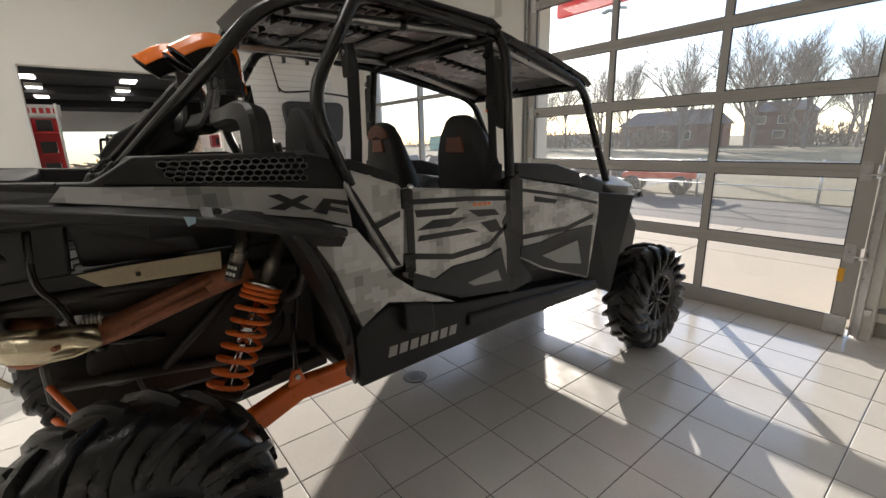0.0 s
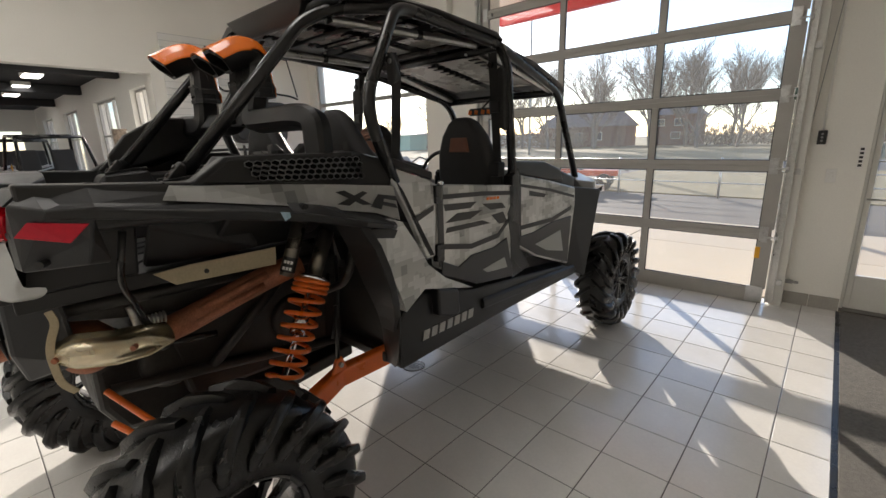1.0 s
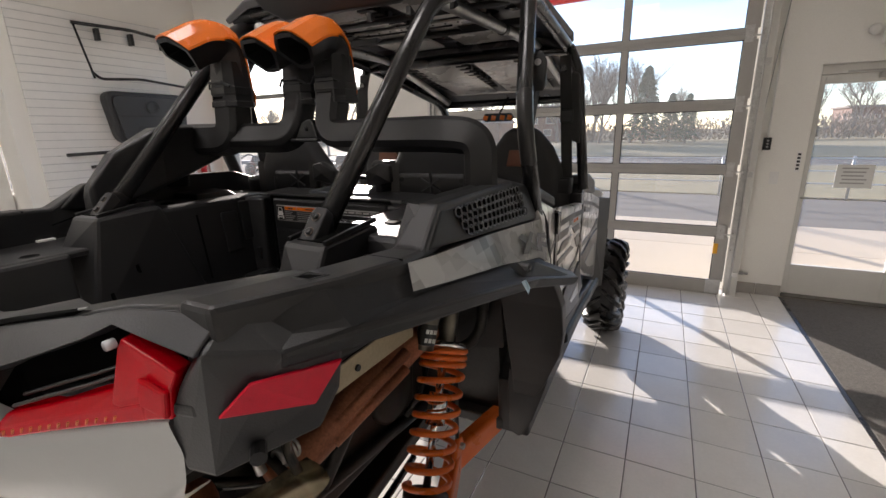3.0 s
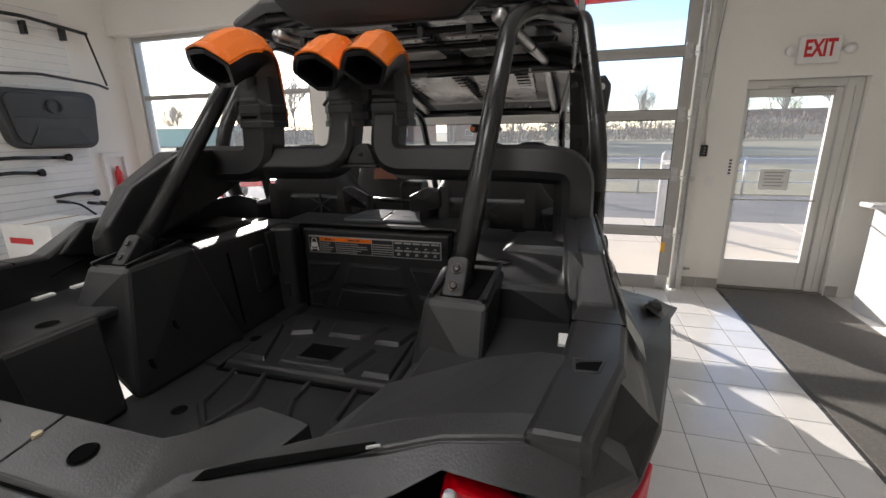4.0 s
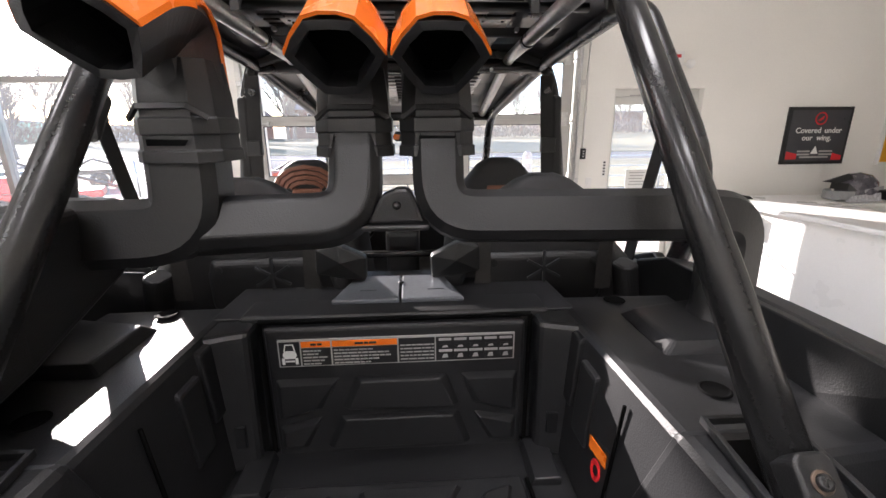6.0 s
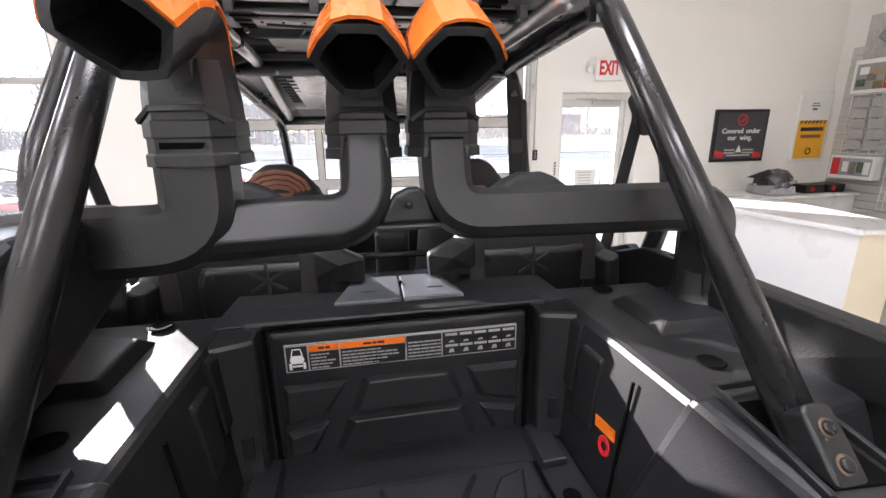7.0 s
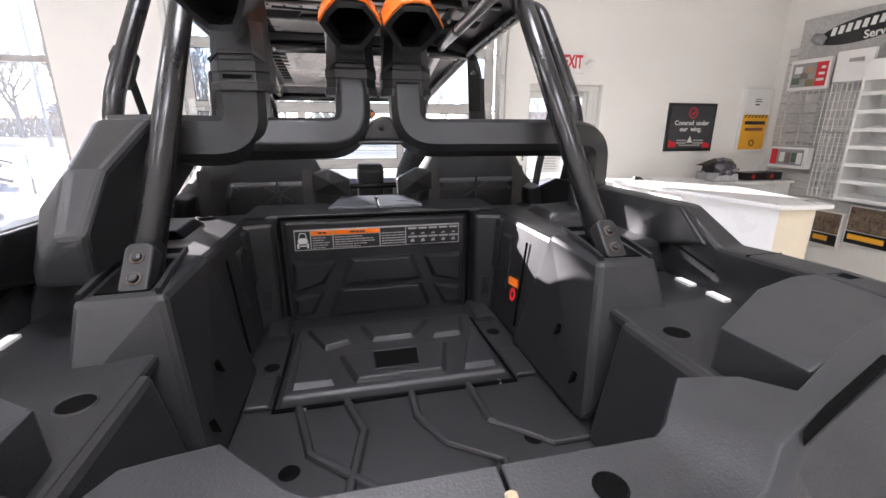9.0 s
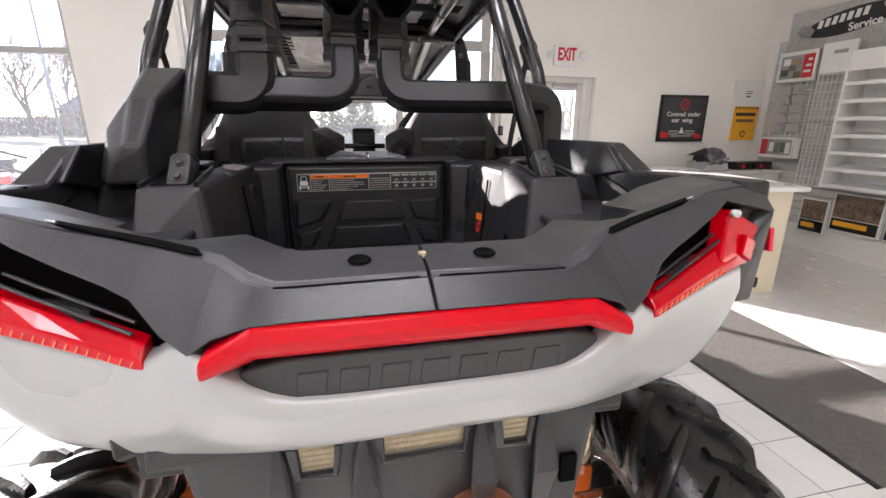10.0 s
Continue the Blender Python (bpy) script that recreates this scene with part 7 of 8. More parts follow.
ys = thing("yellow_product_board", (5.58, 3.99, 1.77), "tall white board with yellow product sheet", "sign")
part("board", box(5.36, 5.83, 3.975, 4.019, 1.33, 2.19), M["white"], ys, bevel=0.004)
part("yellow_sheet", box(5.38, 5.80, 3.970, 3.9755, 1.37, 1.80), M["yellow"], ys)
part("hazard_band", box(5.38, 5.80, 3.9675, 3.9705, 1.80, 1.84), M["yellow"], ys)
for k in range(7):
    part("hazard_stripe", plate([(5.39 + k * 0.058, 3.9665, 1.80), (5.415 + k * 0.058, 3.9665, 1.80), (5.445 + k * 0.058, 3.9665, 1.84), (5.42 + k * 0.058, 3.9665, 1.84)], (0, 0.001, 0)), M["decal"], ys)
for x0, x1, z0, z1 in ((5.42, 5.76, 1.71, 1.755), (5.44, 5.74, 1.625, 1.665), (5.54, 5.64, 2.04, 2.05), (5.53, 5.65, 2.01, 2.022), (5.55, 5.62, 1.965, 1.985)):
    part("text_bar", box(x0, x1, 3.966 if z0 < 1.9 else 3.9735, 3.969 if z0 < 1.9 else 3.9748, z0, z1), M["seat_brown"] if z0 < 1.7 else M["under"], ys)
part("round_mark", lathe([(0, 0.03), (0, 0.045), (0.002, 0.045), (0.002, 0.03)], (5.59, 3.9685, 1.46), (0, -1, 0), 20), M["decal"], ys)

# right-hand wall: slat board, header sign, literature racks, shelves
sl = thing("slat_board_side", (5.83, 1.5, 0.3), "pale grey slatted display board on the side wall", "slat board", kind="structure")
for k in range(24):
    part("slat", box(5.815, 5.849, -1.0, 3.85, 0.32 + k * 0.098, 0.32 + k * 0.098 + 0.09), M["wood"], sl, bevel=0.003)
hp = thing("service_sign", (5.8, 3.15, 2.65), "grey header sign with dark oval and spark plug drawings", "sign")
part("board", box(5.775, 5.812, 2.30, 3.70, 2.42, 2.98), mat("grey_wood_print", (0.42, 0.41, 0.395), 0.5, var=0.18, scale=3, grain=30), hp, bevel=0.004)
oval = [(5.772, 2.98 + 0.50 * math.cos(a), 2.765 - 0.05 * math.cos(a) + 0.135 * math.sin(a)) for a in [2 * math.pi * i / 32 for i in range(32)]]
part("oval", plate(oval, (-0.004, 0, 0)), M["decal"], hp)
letters("Service", 0.12, pose(5.766, 2.80, 2.70, 90, 0, -90) @ Matrix.Rotation(0.08, 4, "Z"), M["paper"], hp, bold=0.002)
for k in range(7):
    part("white_mark", plate([(5.767, 3.34 - k * 0.082, 2.735 + k * 0.009), (5.767, 3.29 - k * 0.082, 2.735 + k * 0.009), (5.767, 3.275 - k * 0.082, 2.825 + k * 0.009), (5.767, 3.325 - k * 0.082, 2.825 + k * 0.009)], (-0.003, 0, 0)), M["paper"], hp)
for y in (3.46, 2.55):
    part("plug_drawing", lathe([(-0.08, 0.0), (-0.08, 0.05), (0.0, 0.07), (0.08, 0.05), (0.08, 0)], (5.772, y, 2.72 if y > 3 else 2.85), (0, 1, 0.5), 12), M["grey"], hp)


def wire_rack(at_y, w, z0, z1, x, name, label, rows, cols):
    r = thing(name, (x, at_y, z0), label, "display rack", "wire racks on the side wall")
    for i in range(cols + 1):
        y = at_y - w / 2 + w * i / cols
        part("upright_wire", cyl((x, y, z0), (x, y, z1), 0.006, n=6), M["white"], r)
    for j in range(rows + 1):
        z = z0 + (z1 - z0) * j / rows
        part("cross_wire", cyl((x - 0.006, at_y - w / 2, z), (x - 0.006, at_y + w / 2, z), 0.005, n=6), M["white"], r)
    for z in (z0 + 0.1, z1 - 0.1):
        for y in (at_y - w * 0.3, at_y + w * 0.3):
            part("bracket", cyl((x, y, z), (5.83, y, z), 0.007, n=6), M["white"], r)
    return r


lr = wire_rack(3.45, 0.46, 1.45, 2.12, 5.74, "literature_rack", "white wire literature rack with printed header", 14, 6)
part("header_card", box(5.70, 5.745, 3.2, 3.70, 2.13, 2.50), M["white"], lr, bevel=0.004)
part("header_print", box(5.694, 5.701, 3.36, 3.66, 2.17, 2.45), M["grey"], lr)
for k, (y, z, c) in enumerate(((3.42, 2.21, "grass"), (3.50, 2.30, "bark"), (3.60, 2.24, "conifer"), (3.58, 2.37, "paper"), (3.44, 2.36, "card"))):
    part("photo_block", box(5.691, 5.6935, y - 0.05, y + 0.045, z - 0.035, z + 0.045), M[c], lr)
for k in range(3):
    part("text_bar", box(5.6895, 5.692, 3.25, 3.34 - 0.02 * k, 2.23 + 0.07 * k, 2.26 + 0.07 * k), M["paper"], lr)
part("header_red", box(5.693, 5.700, 3.23, 3.36, 2.17, 2.45), M["red"], lr)
part("tray", box(5.64, 5.745, 3.2, 3.70, 1.16, 1.43), M["white"], lr, bevel=0.004)
part("tray_print", box(5.634, 5.641, 3.24, 3.58, 1.20, 1.40), M["grey"], lr)
for k, (y, c) in enumerate(((3.28, "paper"), (3.35, "conifer"), (3.43, "bark"), (3.51, "paper"))):
    part("photo_block", box(5.631, 5.6335, y - 0.03, y + 0.035, 1.22 + 0.02 * (k % 2), 1.36), M[c], lr)
for k in range(5):
    for j in range(2):
        part("leaflet", hull([(5.715 - 0.002 * k, 3.26 + 0.20 * j, 1.50 + 0.12 * k), (5.715 - 0.002 * k, 3.42 + 0.20 * j, 1.50 + 0.12 * k), (5.700 - 0.002 * k, 3.26 + 0.20 * j, 1.60 + 0.12 * k), (5.700 - 0.002 * k, 3.42 + 0.20 * j, 1.60 + 0.12 * k), (5.72, 3.3 + 0.20 * j, 1.5 + 0.12 * k)]), M["grey_decal"], lr)
part("tray_red", box(5.633, 5.640, 3.58, 3.67, 1.20, 1.40), M["red"], lr)
g2 = wire_rack(2.925, 0.385, 0.85, 2.18, 5.68, "grid_rack", "white wire grid panel with blank header card", 13, 7)
part("header_card", box(5.66, 5.70, 2.735, 3.12, 2.19, 2.53), M["white"], g2, bevel=0.004)
part("header_bar", box(5.655, 5.661, 2.83, 2.98, 2.40, 2.44), M["grey_decal"], g2)
for k in range(5):
    part("hook", cyl((5.68, 2.78 + k * 0.07, 1.62), (5.58, 2.78 + k * 0.07, 1.63), 0.004, n=6), M["steel"], g2)
sh = thing("white_shelf_unit", (5.66, 2.2, 0.3), "white metal shelf unit with empty sloping shelves", "shelf unit")
for y in (2.67, 1.72):
    part("side_panel", box(5.50, 5.80, y - 0.015, y + 0.015, 0.86, 2.33), M["white"], sh, bevel=0.003)
part("top_panel", box(5.49, 5.50, 1.74, 2.65, 2.17, 2.38), M["white"], sh, bevel=0.002)
part("back_panel", box(5.79, 5.80, 1.735, 2.655, 0.86, 2.33), M["white"], sh)
for k in range(7):
    part("shelf", hull([(5.50, y, 0.88 + k * 0.19 + dz) for y in (1.74, 2.65) for dz in (0, 0.012)] + [(5.79, y, 0.93 + k * 0.19 + dz) for y in (1.74, 2.65) for dz in (0, 0.012)]), M["white"], sh)
    part("shelf_lip", box(5.495, 5.505, 1.74, 2.65, 0.875 + k * 0.19, 0.915 + k * 0.19), M["white"], sh)
for y0, y1, z0, z1 in ((2.70, 3.04, 0.24, 0.68), (2.12, 2.66, 0.33, 0.80), (1.56, 2.08, 0.33, 0.80)):
    pb = thing("product_placard", (5.79, (y0 + y1) / 2, z0), "printed product placard with yellow and black panel", "placard", "placards under the racks")
    part("board", box(5.775, 5.8155, y0, y1, z0, z1), M["white"], pb, bevel=0.003)
    part("photo", box(5.769, 5.776, y0 + 0.02, y1 - 0.02, z0 + 0.17, z1 - 0.02), mat("brown_photo_print", (0.17, 0.12, 0.08), 0.5, var=0.7, scale=9, grain=40, bump=0), pb)
    part("black_panel", box(5.769, 5.776, y0 + 0.02, y1 - 0.02, z0 + 0.02, z0 + 0.16), M["decal"], pb)
    part("yellow_panel", box(5.764, 5.770, y0 + 0.12, y1 - 0.05, z0 + 0.07, z0 + 0.13), M["yellow"], pb)

# counters
ct = thing("reception_counter", (3.6, 2.7, 0), "white laminate reception counter with a cream end panel", "counter")
foot = [(3.28, 3.70), (3.60, 1.76), (3.93, 1.73), (4.25, 3.70)]
part("front_panel", plate([(3.28, 3.70, 0.0), (3.60, 1.76, 0.0), (3.60, 1.76, 1.0), (3.28, 3.70, 1.0)], (0.02, 0.0035, 0)), M["laminate"], ct, bevel=0.003)
part("end_panel", plate([(3.603, 1.755, 0.0), (3.95, 1.72, 0.0), (3.95, 1.72, 1.0), (3.603, 1.755, 1.0)], (0.002, 0.02, 0)), M["cream"], ct, bevel=0.003)
part("back_panel", plate([(3.95, 1.745, 0.0), (4.25, 3.70, 0.0), (4.25, 3.70, 1.0), (3.95, 1.745, 1.0)], (-0.02, 0.0, 0)), M["cream"], ct)
part("far_panel", box(3.31, 4.22, 3.68, 3.70, 0.0, 1.0), M["laminate"], ct)
part("counter_top", plate([(3.17, 3.74, 1.002), (3.51, 1.68, 1.002), (4.03, 1.63, 1.002), (4.32, 3.74, 1.002)], (0, 0, 0.045)), M["laminate"], ct, "white laminate worktop with rounded edge", bevel=0.012)
bc = thing("wall_counter", (5.0, 3.7, 0), "low white counter along the front wall", "counter")
part("body", box(4.35, 5.80, 3.45, 4.0, 0.0, 0.955), M["laminate"], bc, bevel=0.004)
part("counter_top", box(4.33, 5.81, 3.40, 4.01, 0.957, 0.995), M["laminate"], bc, bevel=0.01)
HELM = mat("gloss_dark_helmet_paint", (0.09, 0.085, 0.10), 0.25, var=0.5, scale=14, coat=0.5)
he = thing("motocross_helmet", (4.77, 3.62, 1.0), "grey and black motocross helmet with peak", "helmet")
bm = lathe([(0.0, 0.11), (0.02, 0.14), (0.10, 0.16), (0.20, 0.145), (0.27, 0.09), (0.295, 0.0)], (4.80, 3.62, 1.0), (0, 0, 1), 28)
bmesh.ops.scale(bm, vec=(1.28, 1.0, 1.0), space=Matrix.Translation((-4.80, -3.62, 0)), verts=bm.verts)
part("shell", bm, HELM, he, smooth=True)
part("side_stripe", hull([(4.72, 3.462, 1.13), (4.95, 3.475, 1.17), (4.97, 3.485, 1.13), (4.74, 3.465, 1.09), (4.84, 3.50, 1.13)]), M["grey"], he, bevel=0.006)
part("peak", hull([(4.66, 3.53, 1.24), (4.66, 3.71, 1.24), (4.47, 3.53, 1.19), (4.47, 3.71, 1.19), (4.68, 3.62, 1.29), (4.48, 3.62, 1.215), (4.62, 3.62, 1.22)]), M["black"], he, bevel=0.006)
part("chin_bar", loft([[(4.66 - 0.20 * math.cos(a), 3.62 + 0.15 * math.sin(a), z) for z in (1.015, 1.11)] + [(4.66 - 0.17 * math.cos(a), 3.62 + 0.125 * math.sin(a), z) for z in (1.11, 1.015)] for a in [-1.5 + 0.375 * k for k in range(9)]], closed=True), M["grey"], he, bevel=0.01)
part("eye_port", hull([(4.59, 3.52, 1.115), (4.59, 3.72, 1.115), (4.60, 3.52, 1.19), (4.60, 3.72, 1.19), (4.68, 3.49, 1.115), (4.68, 3.75, 1.19)]), M["decal"], he)
part("clear_wrap", hull([(4.52, 3.46, 1.002), (4.96, 3.47, 1.002), (4.98, 3.60, 1.002), (4.94, 3.475, 1.10), (4.60, 3.46, 1.07)]), M["wrap"], he, "crumpled grey-white protective wrap", bevel=0.01)
for k, (x, w) in enumerate(((5.12, 0.27), (5.42, 0.27))):
    gb = thing("small_black_box", (x + w / 2, 3.6, 0.995), "small black carton with round pale mark", "carton", "cartons on the wall counter")
    part("carton", box(x, x + w, 3.5, 3.7, 0.996, 1.095), M["black"], gb, bevel=0.003)
    part("round_mark", lathe([(0, 0.0), (0.0, 0.03), (0.002, 0.03)], (x + 0.1, 3.4985, 1.045), (0, -1, 0), 16), M["red"], gb)
it = tagged(part("counter_item", hull([(3.42, 3.5, 1.047), (3.56, 3.5, 1.047), (3.42, 3.56, 1.047), (3.56, 3.56, 1.047), (3.44, 3.51, 1.09), (3.52, 3.51, 1.08), (3.44, 3.55, 1.09)]), M["black"], bevel=0.006), "small black handheld gadget lying on the counter", "gadget")
dm = thing("entrance_mat", (2.7, 2.2, 0.002), "worn dark grey ribbed entrance mat on the tiles", "mat")
part("carpet", box(2.215, 3.2, -0.35, 4.0, 0.0, 0.009), M["mat"], dm, bevel=0.003)
part("border", box(2.185, 2.214, -0.35, 4.0, 0.0, 0.006), M["rubber"], dm, bevel=0.002)
dr = thing("floor_drain", (-0.055, 0.97, 0.0), "round grey floor drain grate", "drain", kind="structure")
bm = lathe([(0.0, 0.0), (0.003, 0.0), (0.003, 0.075), (0.0, 0.082)], (-0.055, 0.97, 0.0015), (0, 0, 1), 28)
part("grate", bm, M["shock"], dr)
# raised black bars paint the shaded slots of the grate
for k in range(5):
    part("slot", box(-0.11 + abs(k - 2) * 0.012, 0.0 - abs(k - 2) * 0.012, 0.935 + k * 0.0165, 0.942 + k * 0.0165, 0.003, 0.0055), M["decal"], dr)

# left-hand wall: slat board with hung accessories, fire cabinet, boxes, machines
sl2 = thing("slat_board_left", (-5.88, 2.4, 0.3), "white slatted display board on the wall", "slat board", kind="structure")
for k in range(30):
    part("slat", box(-5.899, -5.868, 1.50, 3.28, 0.32 + k * 0.098, 0.32 + k * 0.098 + 0.09), M["white"], sl2, bevel=0.003)
    part("groove_channel", box(-5.897, -5.872, 1.502, 3.278, 0.4105 + k * 0.098, 0.4175 + k * 0.098), M["steel"], sl2)
hb_ = thing("hung_bumper_frame", (-5.8, 2.9, 2.8), "black bent tube accessory frame hung on the slat board", "accessory frame")
part("top_bar", tube([(-5.80, 2.12, 3.12), (-5.76, 2.8, 3.14), (-5.80, 3.54, 3.08)], 0.022), M["tube"], hb_, smooth=True)
part("side_bar", tube([(-5.80, 2.14, 3.10), (-5.80, 2.26, 2.47)], 0.013), M["tube"], hb_, smooth=True)
part("side_bar", tube([(-5.80, 3.53, 3.07), (-5.80, 3.68, 2.44)], 0.013), M["tube"], hb_, smooth=True)
part("lower_bar", tube([(-5.80, 2.24, 2.55), (-5.74, 2.30, 2.46), (-5.72, 2.8, 2.50), (-5.74, 3.5, 2.44), (-5.80, 3.68, 2.40)], 0.018), M["tube"], hb_, smooth=True)
for y in (2.40, 2.82, 3.25):
    part("hook", box(-5.868, -5.78, y - 0.02, y + 0.02, 2.95, 3.10), M["tube"], hb_, bevel=0.004)
cs = thing("cargo_box", (-5.75, 2.85, 1.6), "black moulded cargo box with cut-out hung on the wall", "cargo box")
face = rounded([(-5.70, 2.85, 2.32), (-5.70, 3.42, 2.32), (-5.70, 3.34, 1.60), (-5.70, 2.36, 1.62), (-5.70, 2.26, 2.32), (-5.70, 2.85, 2.32)], 0.16, 6)[:-1]
part("shell", plate(face, (-0.16, 0, 0)), M["tail"], cs, bevel=0.03, seg=3)
part("lid_panel", plate([(-5.668, 2.85 + (p[1] - 2.85) * 0.88, 1.97 + (p[2] - 1.97) * 0.86) for p in face], (-0.05, 0, 0)), M["tail"], cs, bevel=0.012)
part("lid_line", box(-5.667, -5.655, 2.42, 3.28, 1.98, 2.0), M["decal"], cs)
# black solid painted as the shaded cut-out of the box
part("recess", hull([(-5.654, 2.50, 1.66), (-5.654, 3.2, 1.66), (-5.654, 2.62, 1.86), (-5.654, 3.08, 1.86), (-5.67, 2.5, 1.66)]), M["decal"], cs)
part("handle", lathe([(0.0, 0.07), (0.0, 0.09), (0.015, 0.09), (0.015, 0.07)], (-5.655, 2.85, 2.12), (1, 0, 0), 20), M["tube"], cs)
for y0, y1, z in ((1.76, 2.95, 1.5), (2.0, 2.6, 1.33), (2.7, 3.2, 1.0)):
    tb = thing("hung_tube", (-5.8, (y0 + y1) / 2, z), "black accessory tube hung on the slat board", "accessory tube", "tubes on the slat board")
    part("tube", tube([(-5.82, y0, z), (-5.78, (y0 + y1) / 2, z + 0.02), (-5.82, y1, z - 0.01)], 0.022), M["tube"], tb, smooth=True)
    part("end_fitting", lathe([(0, 0.0), (0, 0.04), (0.05, 0.05), (0.08, 0.0)], (-5.82, y1, z - 0.01), (0, 1, 0), 14), M["black"], tb, smooth=True)
fe = thing("fire_cabinet", (-5.85, 3.62, 1.15), "white recessed cabinet with red fire extinguisher behind glass", "fire cabinet")
for y0, y1, z0, z1 in ((3.44, 3.50, 0.78, 1.52), (3.74, 3.80, 0.78, 1.52), (3.50, 3.74, 1.46, 1.52), (3.50, 3.74, 0.78, 0.84)):
    part("frame", box(-5.899, -5.84, y0, y1, z0, z1), M["white"], fe, bevel=0.004)
part("back", box(-5.898, -5.893, 3.50, 3.74, 0.84, 1.46), M["white"], fe)
part("extinguisher", lathe([(0, 0), (0, 0.045), (0.38, 0.045), (0.42, 0.02), (0.47, 0.02), (0.47, 0)], (-5.845, 3.62, 0.86), (0, 0, 1), 18), M["red"], fe, "red extinguisher bottle", smooth=True)
for k, (x, y, z, w, d, h) in enumerate(((-5.3, 1.75, 0, 0.8, 0.6, 0.45), (-5.25, 1.78, 0.452, 0.75, 0.55, 0.42), (-5.28, 2.42, 0, 0.75, 0.5, 0.42), (-5.25, 2.44, 0.422, 0.7, 0.46, 0.36))):
    bx = thing("carton_box", (x + w / 2, y + d / 2, z), "white cardboard carton with red print", "carton", "cartons by the slat board")
    part("carton", box(x, x + w, y, y + d, z, z + h), M["paper"], bx, bevel=0.005)
    part("red_print", box(x + w, x + w + 0.002, y + 0.08, y + d - 0.08, z + h * 0.5, z + h * 0.7), M["red"], bx)
    part("red_print", box(x + 0.1, x + w - 0.3, y - 0.002, y, z + h * 0.5, z + h * 0.65), M["red"], bx)
    part("tape", box(x + w * 0.46, x + w * 0.54, y + 0.001, y + d - 0.001, z + h, z + h + 0.001), M["card"], bx)


def handlebar_machine(at, name, label, colour, bars=True):
    """A walk-behind machine or small quad: body, engine, wheels and handlebars."""
    x, y = at
    t = thing(name, (x, y, 0), label, "machine", "machines by the window")
    part("body", hull([(x + a, y + b, z) for a, b, z in ((-0.28, -0.25, 0.2), (0.28, -0.25, 0.2), (-0.28, 0.25, 0.2), (0.28, 0.25, 0.2), (-0.22, -0.15, 0.55), (0.22, -0.15, 0.55), (-0.2, 0.22, 0.62), (0.2, 0.22, 0.62))]), colour, t, bevel=0.03, seg=3)
    part("engine", hull([(x + a, y + b, z) for a in (-0.17, 0.17) for b in (-0.3, 0.05) for z in (0.56, 0.78)]), M["black"], t, bevel=0.03)
    for s in SIDES:
        part("wheel", lathe([(-0.05, 0.0), (-0.05, 0.10), (-0.06, 0.2), (0.06, 0.2), (0.05, 0.10), (0.05, 0.0)], (x + s * 0.33, y - 0.05, 0.2), (1, 0, 0), 24), M["rubber"], t, smooth=True)
        if bars:
            part("handle", tube([(x + s * 0.25, y - 0.2, 0.55), (x + s * 0.26, y - 0.55, 0.92), (x + s * 0.26, y - 0.75, 0.98)], 0.014), M["tube"], t, smooth=True)
            part("grip", cyl((x + s * 0.26, y - 0.66, 0.955), (x + s * 0.26, y - 0.80, 0.99), 0.02), M["rubber"], t, smooth=True)
    return t


sb1 = handlebar_machine((-3.75, 3.45), "snow_blower", "red snow blower with tall black-topped chute", M["red"])
part("chute", loft([[(-3.75 + a * w, 3.20 + b * w + o, z) for a, b in ((-1, -1), (1, -1), (1, 1), (-1, 1))] for z, w, o in ((0.6, 0.075, 0.1), (0.95, 0.07, 0.02), (1.18, 0.075, 0.0))], closed=True), M["red"], sb1, bevel=0.01)
part("chute_cap", loft([[(-3.75 + a * w, 3.20 + b * w + o, z) for a, b in ((-1, -1), (1, -1), (1, 1), (-1, 1))] for z, w, o in ((1.182, 0.078, 0.0), (1.30, 0.075, 0.03), (1.34, 0.05, 0.09))], closed=True), M["black"], sb1, bevel=0.01)
handlebar_machine((-4.55, 3.35), "snow_blower", "red walk-behind snow blower with black engine", M["red"])
handlebar_machine((-5.2, 3.3), "quad_bike", "dark small quad bike with handlebars", M["black"])

# unseen ceiling lights, added to fill the main room from above
for x in (-3.6, 0.0):
    for y in (-4.6, -2.6, -0.4):
        cl = thing("ceiling_light", (x, y, TOP - 0.04), "unseen glowing ceiling panel added as room fill", "ceiling light", "ceiling lights")
        for a, b, c, d in ((-0.62, -0.60, -0.32, 0.32), (0.60, 0.62, -0.32, 0.32), (-0.60, 0.60, -0.32, -0.30), (-0.60, 0.60, 0.30, 0.32)):
            part("frame", box(x + a, x + b, y + c, y + d, TOP - 0.07, TOP), M["white"], cl)
        part("diffuser", box(x - 0.60, x + 0.60, y - 0.30, y + 0.30, TOP - 0.05, TOP - 0.045), M["lamp"], cl)

# ------------------------------------------------------------ next showroom
for x in (-7.5, -9.5, -11.5, -13.5, -16.0):
    for y in (-3.2, -1.2, 0.4):
        cl = thing("strip_light", (x, y, 2.9), "bright fluorescent troffer below the black ceiling", "ceiling light", "strip lights of the next showroom")
        part("housing", box(x - 0.3, x + 0.3, y - 0.15, y + 0.15, 2.96, 3.04), M["white"], cl)
        part("diffuser", box(x - 0.28, x + 0.28, y - 0.13, y + 0.13, 2.945, 2.958), M["lamp"], cl)
tagged(part("air_duct", tube([(-16.6, -6.0, 3.25), (-16.6, 0.7, 3.25)], 0.13, n=16), M["steel"], smooth=True), "galvanised round air duct under the black ceiling", "air duct")
rows = []
